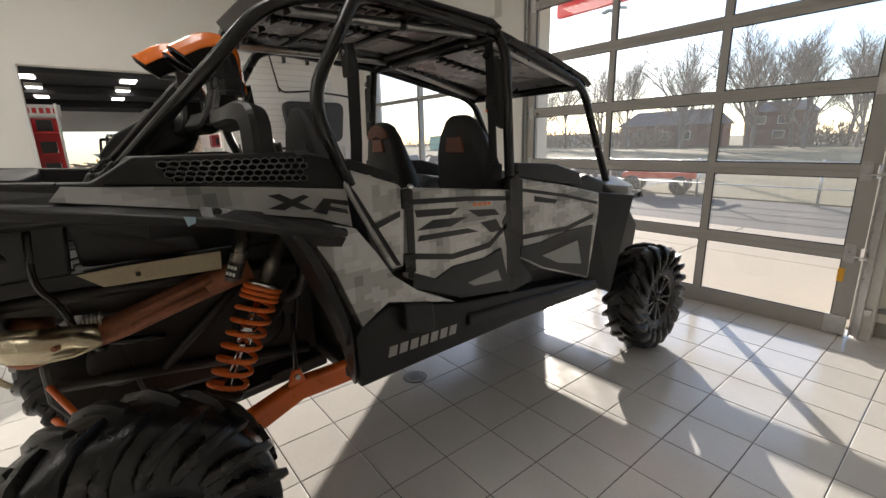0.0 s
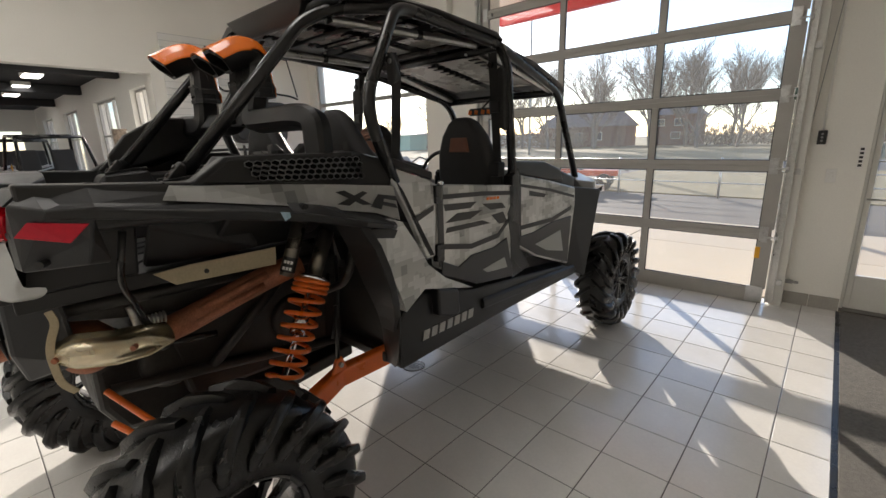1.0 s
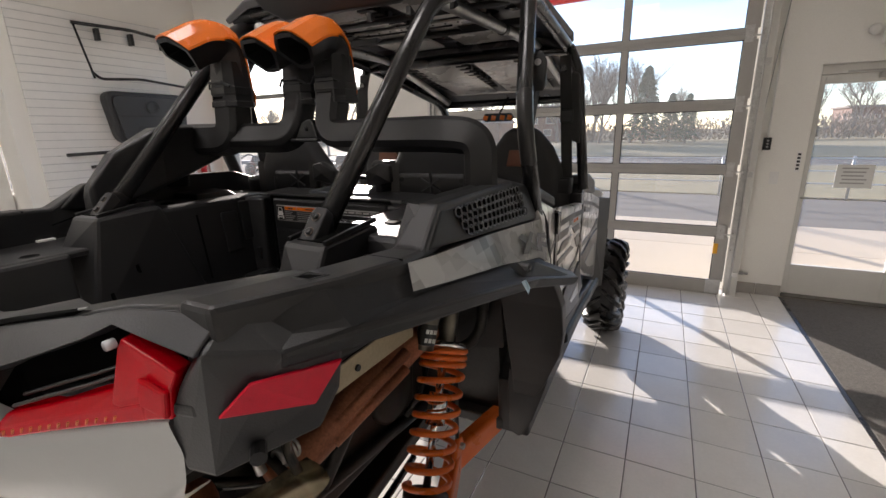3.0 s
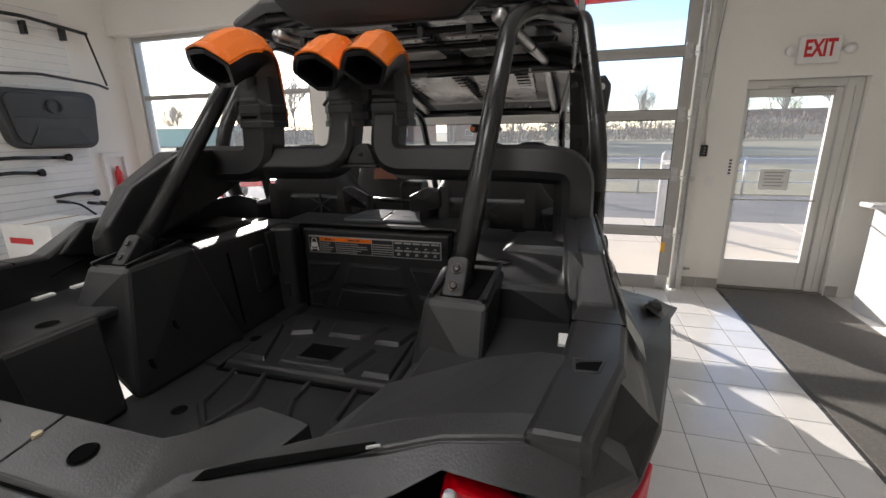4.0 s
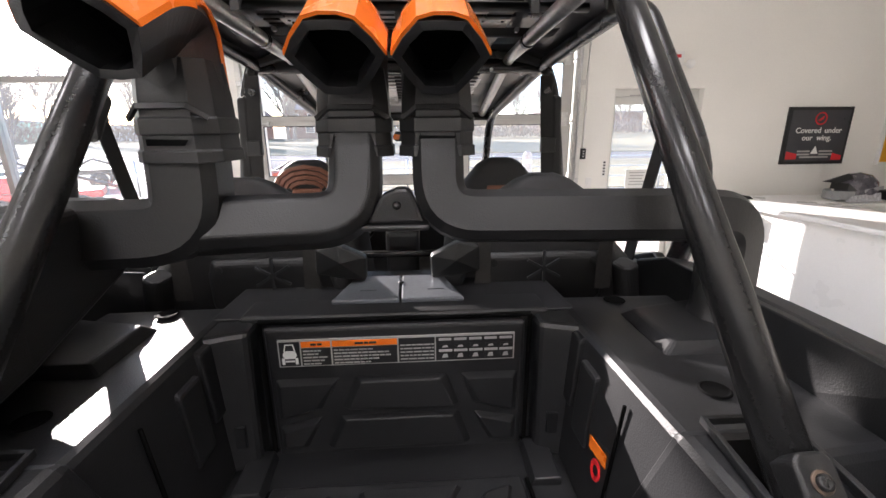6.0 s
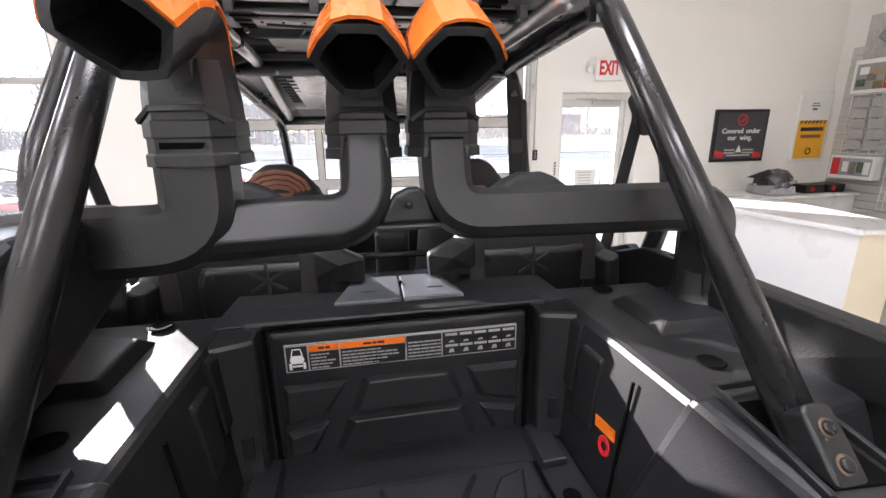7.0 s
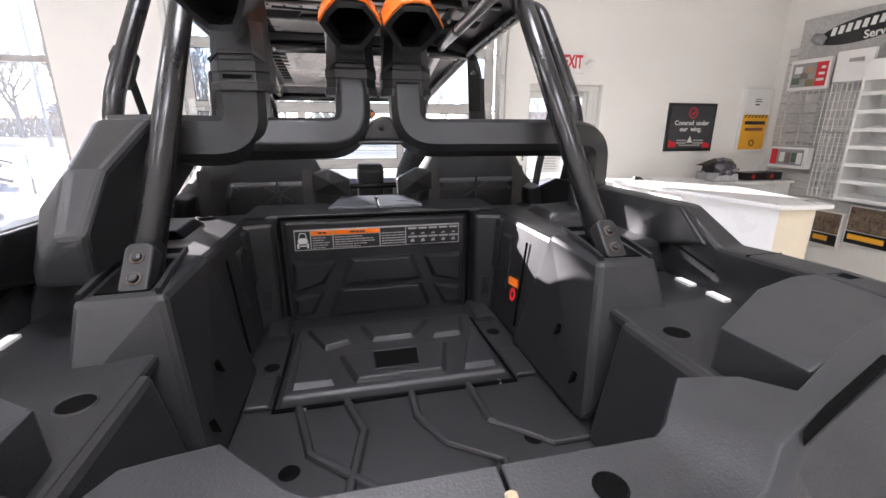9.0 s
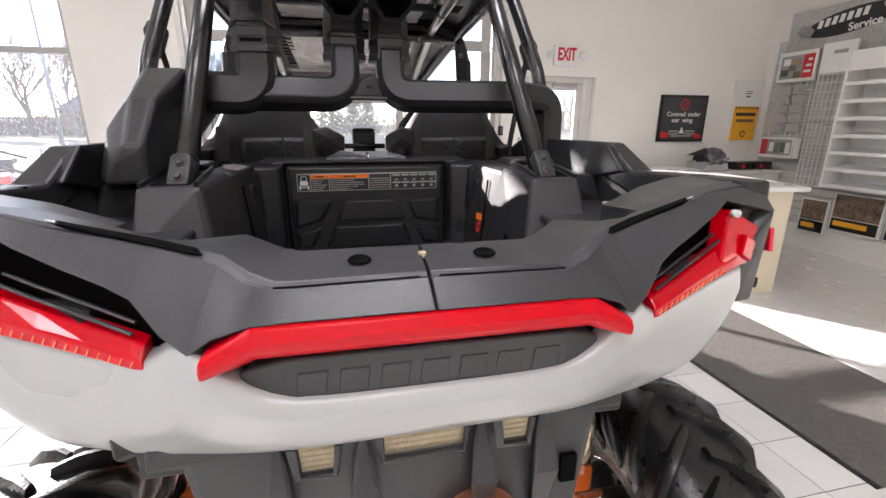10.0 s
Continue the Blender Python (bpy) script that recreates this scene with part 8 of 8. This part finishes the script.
for k in range(40):
    f = k / 39
    r = 0.20 + 0.03 * (k % 2)
    rows.append([(-16.5 + 5.6 * f, 1.05 + 0.12 * f + r * math.cos(a), 3.25 + 0.12 * f + r * math.sin(a)) for a in [2 * math.pi * i / 14 for i in range(14)]])
tagged(part("flexible_duct", loft(rows, closed=True), M["steel"]), "crinkled silver flexible air duct beside the windows", "air duct")
for x in (-8.2, -11.6, -15.4):
    tagged(part("roof_beam", box(x - 0.1, x + 0.1, BACK, NEXT_FRONT - 0.01, 2.85, 3.04), M["dark_ceiling"], bevel=0.01), "black painted roof beam", "beam", kind="structure")


def far_utv(x, y, turn):
    """A parked side-by-side seen far off: body, seats, cage, wheels."""
    t = thing("parked_side_by_side", (x, y, 0), "parked black side-by-side with roll cage", "utility vehicle")
    m = Matrix.Translation((x, y, 0)) @ Matrix.Rotation(turn, 4, "Z")
    def W(pts):
        return [m @ Vector(p) for p in pts]
    part("body", hull(W([(a * sx, b, z) for sx in SIDES for a, b, z in ((0.6, -1.2, 0.75), (0.65, 1.3, 0.7), (0.6, -1.2, 1.15), (0.6, 0.9, 1.15), (0.45, 1.5, 0.95), (0.55, -1.0, 0.5), (0.55, 1.1, 0.5))])), M["tube"], t, bevel=0.03)
    for sx in SIDES:
        part("cage_tube", tube(W([(sx * 0.6, 0.85, 1.1), (sx * 0.52, 0.5, 1.85), (sx * 0.52, -0.5, 1.9), (sx * 0.6, -0.9, 1.1)]), 0.03), M["tube"], t, smooth=True)
        part("seat", hull(W([(sx * 0.3 + a, -0.3 + b, z) for a in (-0.2, 0.2) for b, z in ((0, 1.1), (0.12, 1.1), (-0.08, 1.6), (0.0, 1.62))])), M["seat"], t, bevel=0.04)
        for yy in (-0.95, 1.0):
            c = m @ Vector((sx * 0.66, yy, 0.36))
            part("wheel", lathe([(-0.12, 0.15), (-0.13, 0.30), (-0.1, 0.36), (0.1, 0.36), (0.13, 0.30), (0.12, 0.15), (0.06, 0.0)], c, m.to_3x3() @ Vector((1, 0, 0)), 24), M["rubber"], t, smooth=True)
    part("cross_tube", tube(W([(-0.52, 0.5, 1.85), (0.52, 0.5, 1.85)]), 0.03), M["tube"], t, smooth=True)
    part("cross_tube", tube(W([(-0.52, -0.5, 1.9), (0.52, -0.5, 1.9)]), 0.03), M["tube"], t, smooth=True)
    part("yellow_tag", hull(W([(0.66, 0.5, 1.2), (0.68, 0.7, 1.2), (0.66, 0.5, 1.35), (0.68, 0.7, 1.35), (0.7, 0.6, 1.3)])), M["yellow"], t)
    return t


far_utv(-10.3, 0.45, math.radians(-86))
far_utv(-14.0, 0.35, math.radians(-92))
rk_ = thing("red_display_rack", (-12, -1.3, 0), "tall red display rack with pale sign board on top", "display rack")
part("back", box(-12.3, -12.2, -2.2, -0.95, 0.0, 2.35), M["red"], rk_, bevel=0.01)
for z in (0.5, 1.0, 1.5, 2.0):
    part("shelf", box(-12.2, -11.8, -2.2, -0.95, z, z + 0.03), M["red"], rk_)
    for k in range(3):
        part("stock", box(-12.15, -11.85, -2.1 + k * 0.38, -1.82 + k * 0.38, z + 0.031, z + 0.3 - 0.05 * (k % 2)), M["red"] if k % 2 else M["black"], rk_, bevel=0.01)
part("sign_board", box(-12.25, -12.15, -2.3, -0.85, 2.38, 2.66), M["white"], rk_, bevel=0.005)
for k in range(5):
    part("red_mark", box(-12.148, -12.144, -1.5 + k * 0.125, -1.42 + k * 0.125, 2.46, 2.58), M["red"], rk_)
part("post", cyl((-11.8, -0.93, 0), (-11.8, -0.93, 2.66), 0.03), M["white"], rk_, smooth=True)
rnd = random.Random(5)
for k in range(12):
    x, y = -10.6 - rnd.random() * 3.5, -0.85 + 0.12 * k + rnd.random() * 0.1
    c = (M["white"], M["red"], M["blue"], M["steel"], M["black"])[k % 5]
    bk = thing("motorcycle", (x, y, 0), "small parked motorcycle with bright plastic panels", "motorcycle", "motorcycles in the next showroom")
    part("body", hull([(x - 0.5, y, 0.8), (x + 0.5, y - 0.05, 0.75), (x + 0.3, y + 0.08, 0.95), (x + 0.5, y, 1.1), (x - 0.6, y + 0.06, 0.9), (x, y, 0.4)]), c, bk, bevel=0.02)
    for dx in (-0.65, 0.65):
        part("wheel", lathe([(-0.05, 0.22), (-0.05, 0.32), (0.05, 0.32), (0.05, 0.22)], (x + dx, y, 0.32), (0, 1, 0.05), 18), M["rubber"], bk, smooth=True)
    part("handlebar", tube([(x + 0.4, y - 0.35, 1.25), (x + 0.45, y, 1.15), (x + 0.4, y + 0.35, 1.25)], 0.016), M["steel"], bk, smooth=True)
    part("fork", cyl((x + 0.42, y, 1.15), (x + 0.65, y, 0.32), 0.03), M["steel"], bk, smooth=True)
pc = thing("poster_stand", (-7.4, 1.08, 0), "standing picture board beside a pale display case", "poster stand")
part("board", box(-7.45, -7.41, 1.02, 1.24, 1.1, 1.92), mat("brown_poster_print", (0.3, 0.24, 0.19), 0.5, var=0.6, scale=6, grain=30, bump=0), pc, bevel=0.004)
part("base", box(-7.55, -7.25, 0.85, 1.30, 0.0, 1.1), M["cream"], pc, bevel=0.01)
gn = thing("red_generator", (-6.95, 1.38, 0), "small red portable generator on a white display stand", "generator")
part("stand", box(-7.20, -6.75, 1.22, 1.445, 0.0, 1.56), M["white"], gn, bevel=0.01)
part("body", box(-7.1, -6.85, 1.30, 1.44, 1.562, 1.79), mat("dark_red_enamel", (0.28, 0.02, 0.03), 0.35), gn, bevel=0.03, seg=3)
part("panel", box(-6.855, -6.84, 1.36, 1.42, 1.60, 1.74), M["black"], gn, bevel=0.006)
part("display_board", box(-7.22, -7.205, 1.18, 1.44, 1.3, 1.88), M["paper"], gn)


# ------------------------------------------------------------ outside
def ground_piece(name, x0, x1, y0, y1, z, material, label, category):
    return tagged(part(name, box(x0, x1, y0, y1, z - 0.2, z), material), label, category, kind="structure")


ground_piece("ground", -400, 400, 4.22, 900, -0.10, M["asphalt"], "worn grey asphalt yard and road", "ground")
ground_piece("ground_side", -400, ROOM_L - 0.21, NEXT_FRONT + 0.26, 4.22, -0.10, M["asphalt"], "worn grey asphalt beside the building", "ground")
# concrete apron in large slabs with open joints
ap = thing("pavement", (0, 6.3, -0.05), "pale concrete apron in large slabs outside the door", "pavement", kind="structure")
for i in range(7):
    for j in range(2):
        x, y = -10.0 + i * 2.4, 4.23 + j * 2.05
        if y + 2.0 > 8.5 or x > 4.5:
            continue
        part("slab", box(x + 0.008, x + 2.392, y + 0.006, y + 2.042, -0.2, -0.05), M["concrete"], ap, bevel=0.006)
ground_piece("verge", -5.0, 14.0, 12.6, 24.0, -0.07, M["grass"], "strip of dry winter grass behind the fence", "grass")
ground_piece("lawn", -400, 400, 31.0, 400, -0.05, M["grass"], "dry winter lawn across the road", "grass")

# canopy edge and wing wall of the building front
tagged(part("canopy_fascia", box(-2.45, 6.0, 5.5, 5.6, 3.36, 3.8), M["red"], bevel=0.01), "red fascia of the entrance canopy", "fascia", kind="structure")
tagged(part("canopy_soffit", box(-2.45, 6.0, 4.225, 5.5, 3.6, 3.8), M["white"]), "white canopy underside", "canopy", kind="structure")

bo = thing("bollard", (2.2, 7.6, -0.05), "grey steel bollard outside the door", "bollard")
part("post", lathe([(0, 0.085), (1.32, 0.085), (1.38, 0.05), (1.39, 0.0)], (2.2, 7.6, -0.05), (0, 0, 1), 24), M["grey"], bo, smooth=True)
part("band", lathe([(0, 0.086), (0, 0.088), (0.08, 0.088), (0.08, 0.086)], (2.2, 7.6, 1.1), (0, 0, 1), 24), M["white"], bo, smooth=True)

fn = thing("yard_fence", (2, 12.35, -0.1), "low galvanised pipe fence along the yard", "fence")
for k in range(9):
    part("post", cyl((-8.0 + k * 2.6, 12.35, -0.1), (-8.0 + k * 2.6, 12.35, 0.95), 0.03, n=10), M["steel"], fn, smooth=True)
for z in (0.30, 0.60, 0.90):
    part("rail", cyl((-8.0, 12.31, z), (12.8, 12.31, z), 0.014, n=8), M["steel"], fn, smooth=True)


def yard_machine(x, y, turn, colour, label):
    t = thing("yard_implement", (x, y, -0.1), label, "implement", "implements in the yard")
    m = Matrix.Translation((x, y, -0.1)) @ Matrix.Rotation(turn, 4, "Z")
    def W(pts):
        return [m @ Vector(p) for p in pts]
    part("deck", hull(W([(a, b, z) for a in (-1.0, 1.0) for b in (-0.4, 0.4) for z in (0.45, 0.62)])), colour, t, bevel=0.03)
    part("hood", hull(W([(-0.9, -0.3, 0.63), (-0.9, 0.3, 0.63), (-0.2, -0.3, 0.63), (-0.2, 0.3, 0.63), (-0.8, -0.2, 0.95), (-0.8, 0.2, 0.95), (-0.3, 0.0, 0.98)])), colour, t, bevel=0.04)
    part("frame", tube(W([(-0.2, 0.0, 0.6), (0.4, 0.0, 0.95), (1.3, 0.0, 0.6)]), 0.04), M["tube"], t, smooth=True)
    for a in (-0.7, 0.6):
        for b in (-0.5, 0.5):
            part("wheel", lathe([(-0.09, 0.12), (-0.1, 0.26), (0.1, 0.26), (0.09, 0.12)], W([(a, b, 0.27)])[0], m.to_3x3() @ Vector((0, 1, 0)), 18), M["rubber"], t, smooth=True)
    return t


yard_machine(-4.1, 12.9, 0.3, mat("orange_red_paint", (0.65, 0.09, 0.03), 0.4), "orange-red yard implement on black wheels")
yard_machine(-6.2, 13.4, 0.2, M["black"], "dark snow machine parked in the yard")
yard_machine(-8.0, 9.2, 0.5, M["red"], "red small utility machine parked outside the window")
QUAD = mat("slate_blue_plastic", (0.10, 0.13, 0.16), 0.45)
for k, x in enumerate((-16.0, -13.6, -11.2, -19.0)):
    yard_machine(x, 14.0 + 0.3 * k, 0.2 * k, QUAD if k % 2 else M["black"], "dark blue quad parked in the yard")


# trees
def branch(rng, bm_thick, bm_thin, p, d, length, r, level, deep):
    n = 3 if level < 2 else 2
    pts, q, dd = [p], p, d
    for i in range(n):
        dd = (dd + Vector((rng.uniform(-0.18, 0.18), rng.uniform(-0.18, 0.18), rng.uniform(-0.02, 0.14)))).normalized()
        q = q + dd * (length / n)
        pts.append(q)
    bm = bm_thick if level < 2 else bm_thin
    sweep(pts, circle(r, 6 if level < 2 else 3), bm, scale=lambda t: 1 - 0.45 * t, cap=level < 2)
    if level >= deep:
        return
    kids = (7, 5, 4, 4, 3, 3)[level]
    for k in range(kids):
        f = 0.25 + 0.75 * (k + rng.random() * 0.6) / kids
        i = min(int(f * n), n - 1)
        at = pts[i].lerp(pts[i + 1], min(1.0, f * n - i))
        side_d = Vector((rng.uniform(-1, 1), rng.uniform(-1, 1), rng.uniform(-0.1, 0.7))).normalized()
        nd = (dd * 0.9 + side_d * 0.7).normalized()
        branch(rng, bm_thick, bm_thin, at, nd, length * rng.uniform(0.55, 0.78), r * (0.5 if level < 2 else 0.55), level + 1, deep)


def bare_tree(seed, height, at):
    rng = random.Random(seed)
    t = thing("bare_tree", at, "leafless winter tree with a wide twiggy crown", "tree", "bare trees across the road")
    a, b = bmesh.new(), bmesh.new()
    branch(rng, a, b, Vector(at), Vector((0, 0, 1)), height * 0.36, height * 0.0150, 0, 5)
    part("trunk", a, M["bark"], t)
    part("crown", b, M["bark"], t)
    return t


kinds = [bare_tree(3, 17.5, (-23.0, 58.0, -0.05)), bare_tree(8, 15.0, (-11.0, 60.0, -0.05)), bare_tree(21, 16.0, (-31.0, 60.0, -0.05))]
rng = random.Random(11)
spots = [(-16.5, 62, 1.0), (-7.0, 61, 0.95), (-13.6, 66, 1.1), (-38, 64, 1.0), (-46, 66, 1.05), (-3.4, 64, 0.9), (-19.5, 70, 1.1), (-27, 68, 1.05), (-9.5, 72, 1.1), (-55, 70, 1.0), (-66, 74, 1.0),
         (22, 95, 0.9), (30, 98, 0.9), (38, 100, 1.0), (14, 105, 0.9), (46, 96, 0.9), (4, 110, 1.0), (60, 110, 1.0), (-88, 100, 1.0), (-104, 96, 0.9), (-120, 110, 1.0), (-27, 31, 0.5)]
for k, (x, y, f) in enumerate(spots):
    copy_thing(kinds[k % 3], Matrix.Translation((x, y, -0.05)) @ Matrix.Rotation(rng.uniform(0, 6.28), 4, "Z") @ Matrix.Scale(f, 4))


def conifer(at, height, seed):
    rng = random.Random(seed)
    t = thing("conifer", at, "dense dark green conifer with drooping boughs", "tree")
    x, y, z = at
    part("trunk", cyl((x, y, z), (x, y, z + height * 0.95), height * 0.018, n=8, r2=0.02), M["bark"], t)
    verts, faces = [], []
    for i in range(1500):
        f = rng.random() ** 0.75
        zz = z + height * (0.08 + 0.92 * f)
        rad = (1 - f) ** 0.85 * height * 0.27 * rng.uniform(0.25, 1.08) + 0.05
        a = rng.uniform(0, 2 * math.pi)
        c = Vector((x + rad * math.cos(a), y + rad * math.sin(a), zz - rad * 0.22))
        L, w = height * rng.uniform(0.035, 0.07), height * rng.uniform(0.012, 0.022)
        out = Vector((math.cos(a), math.sin(a), -0.45)).normalized()
        sd = Vector((-math.sin(a), math.cos(a), rng.uniform(-0.4, 0.4)))
        n = len(verts)
        verts += [c - out * L * 0.4, c + sd * w, c + out * L, c - sd * w, c + Vector((0, 0, w * 0.8))]
        faces += [(n, n + 1, n + 4), (n + 1, n + 2, n + 4), (n + 2, n + 3, n + 4), (n + 3, n, n + 4), (n, n + 3, n + 2, n + 1)]
    me = bpy.data.meshes.new("crown")
    me.from_pydata([v - Vector(at) for v in verts], [], faces)
    me.materials.append(M["conifer"])
    o = new("crown", me)
    o.parent = t
    return t


conifer((-1.6, 60.0, -0.05), 9.0, 4)
conifer((1.2, 63.0, -0.05), 6.0, 6)
conifer((3.0, 58.0, -0.05), 5.5, 7)


def brush(x0, x1, y, height, seed, n):
    rng = random.Random(seed)
    verts, faces = [], []
    for i in range(n):
        x, yy = rng.uniform(x0, x1), y + rng.uniform(-1.5, 1.5)
        h = height * rng.uniform(0.5, 1.1)
        zz = rng.uniform(0.0, h)
        c = Vector((x, yy, zz))
        d = Vector((rng.uniform(-0.6, 0.6), rng.uniform(-0.6, 0.6), 1)).normalized() * rng.uniform(0.3, 0.9)
        w = Vector((rng.uniform(-1, 1), rng.uniform(-1, 1), 0)).normalized() * rng.uniform(0.05, 0.16)
        k = len(verts)
        verts += [c - w, c + w, c + d]
        faces.append((k, k + 1, k + 2))
    me = bpy.data.meshes.new("brush")
    me.from_pydata(verts, [], faces)
    me.materials.append(M["hedge"])
    return tagged(new("brush_line", me), "brown leafless scrub along the far road", "scrub", kind="stuff")


brush(-70, -28, 66, 3.0, 2, 5000)
brush(-14, 30, 70, 2.6, 3, 5000)
brush(10, 75, 92, 3.5, 5, 5000)
brush(-140, -70, 95, 3.5, 6, 4000)


def house(x0, x1, y, eave, ridge, label, wins):
    t = thing("house", ((x0 + x1) / 2, y, -0.05), label, "house")
    part("wall", box(x0, x1, y, y + 8, -0.05, eave), M["brick"], t)
    part("roof", hull([(x0 - 0.5, y - 0.5, eave), (x1 + 0.5, y - 0.5, eave), (x0 - 0.5, y + 8.5, eave), (x1 + 0.5, y + 8.5, eave), (x0 + 0.8, y + 4, ridge), (x1 - 0.8, y + 4, ridge)]), M["shingle"], t)
    for a, b, c, d in wins:
        w = part("window", box(a, b, y - 0.04, y + 0.02, c, d), M["white"], t)
        part("pane", box(a + 0.08, b - 0.08, y - 0.06, y - 0.045, c + 0.08, d - 0.08), mat("dim_window_glass", (0.06, 0.07, 0.09), 0.1, bump=0), w)
    return t


house(-38.5, -24.5, 71.0, 3.2, 5.6, "long low brown brick house with grey shingle roof", [(-36, -34.5, 1, 2.3), (-32, -30.5, 1, 2.3), (-28.5, -27.2, 1, 2.3)])
house(-21.5, -15.0, 76.0, 4.6, 6.2, "two-storey dark brown house with white windows", [(-20.6, -19.2, 2.9, 4.0), (-17.8, -16.2, 2.9, 4.0), (-18.2, -16.8, 0.9, 2.0)])
gb = thing("green_warehouse", (-66, 62, 0), "long pale green metal warehouse far across the lot", "warehouse")
part("wall", box(-78.0, -61.0, 60.0, 80.0, -0.05, 2.9), M["green"], gb)
part("roof", hull([(-78.3, 59.7, 2.9), (-60.7, 59.7, 2.9), (-78.3, 80, 2.9), (-60.7, 80, 2.9), (-78, 70, 3.5), (-61, 70, 3.5)]), M["grey"], gb)
wb = thing("low_white_building", (-48, 75, 0), "low pale commercial building far away", "building")
part("wall", box(-57.0, -40.0, 74.0, 84.0, -0.05, 2.2), M["white"], wb)
part("roof", box(-57.2, -39.8, 73.8, 84.2, 2.2, 2.45), M["grey"], wb)
bb = thing("brown_building", (44, 118, 0), "low brown building across the road", "building")
part("wall", box(34.0, 62.0, 118.0, 130.0, -0.05, 5.0), M["brick"], bb)
part("roof", box(33.5, 62.5, 117.5, 130.5, 5.0, 5.4), M["shingle"], bb)
lp = thing("street_lamp", (-21.5, 38.6, -0.1), "tall grey twin-head yard lamp post", "lamp post")
part("pole", cyl((-21.5, 38.6, -0.1), (-21.5, 38.6, 12.6), 0.13, n=12, r2=0.08), M["grey"], lp, smooth=True)
for s in SIDES:
    part("lamp_head", obox(pose(-21.5 + s * 0.75, 38.6, 12.75, 0, s * 12, 0), 0.8, 0.5, 0.2), M["white"], lp, bevel=0.03)
    part("arm", cyl((-21.5, 38.6, 12.5), (-21.5 + s * 0.5, 38.6, 12.7), 0.04), M["grey"], lp)


# ------------------------------------------------------------ floor tiles
PITCH, GAP, OX, OY = 0.3175, 0.005, 1.3155, 1.2795


def tile_verts(x, y, w, h):
    c = 0.0025
    return [(x, y, -0.004), (x + w, y, -0.004), (x + w, y + h, -0.004), (x, y + h, -0.004),
            (x, y, -0.0012), (x + w, y, -0.0012), (x + w, y + h, -0.0012), (x, y + h, -0.0012),
            (x + c, y + c, 0), (x + w - c, y + c, 0), (x + w - c, y + h - c, 0), (x + c, y + h - c, 0)]


TILE_FACES = [(0, 1, 5, 4), (1, 2, 6, 5), (2, 3, 7, 6), (3, 0, 4, 7), (4, 5, 9, 8), (5, 6, 10, 9), (6, 7, 11, 10), (7, 4, 8, 11), (8, 9, 10, 11)]
tile_me = bpy.data.meshes.new("tile")
tile_me.from_pydata(tile_verts(0, 0, PITCH - GAP, PITCH - GAP), [], TILE_FACES)
tile_me.materials.append(M["tile"])
rest_v, rest_f = [], []
i0, i1 = math.floor((NEXT_L - OX) / PITCH), math.ceil((ROOM_R - OX) / PITCH)
j0, j1 = math.floor((BACK - OY) / PITCH), math.ceil((FRONT - OY) / PITCH)
for i in range(i0, i1):
    for j in range(j0, j1):
        x, y = OX + i * PITCH + GAP / 2, OY + j * PITCH + GAP / 2
        x1, y1 = min(x + PITCH - GAP, ROOM_R - 0.002), min(y + PITCH - GAP, FRONT - 0.002)
        x, y = max(x, NEXT_L + 0.002), max(y, BACK + 0.002)
        if x < ROOM_L - 0.2 and y1 > NEXT_FRONT:
            continue
        if x1 - x < 0.02 or y1 - y < 0.02:
            continue
        if -1.4 < x < 3.2 and -1.4 < y < 3.65:
            o = new("tile", tile_me)
            o.parent = floor
            o.location = (x, y, 0)
        else:
            n = len(rest_v)
            rest_v += tile_verts(x, y, x1 - x, y1 - y)
            rest_f += [tuple(n + k for k in f) for f in TILE_FACES]
me = bpy.data.meshes.new("outer_tiles")
me.from_pydata(rest_v, [], rest_f)
me.materials.append(M["tile"])
o = new("outer_tiles", me)
o.parent = floor
tagged(o, "white glazed floor tiles", kind="stuff")
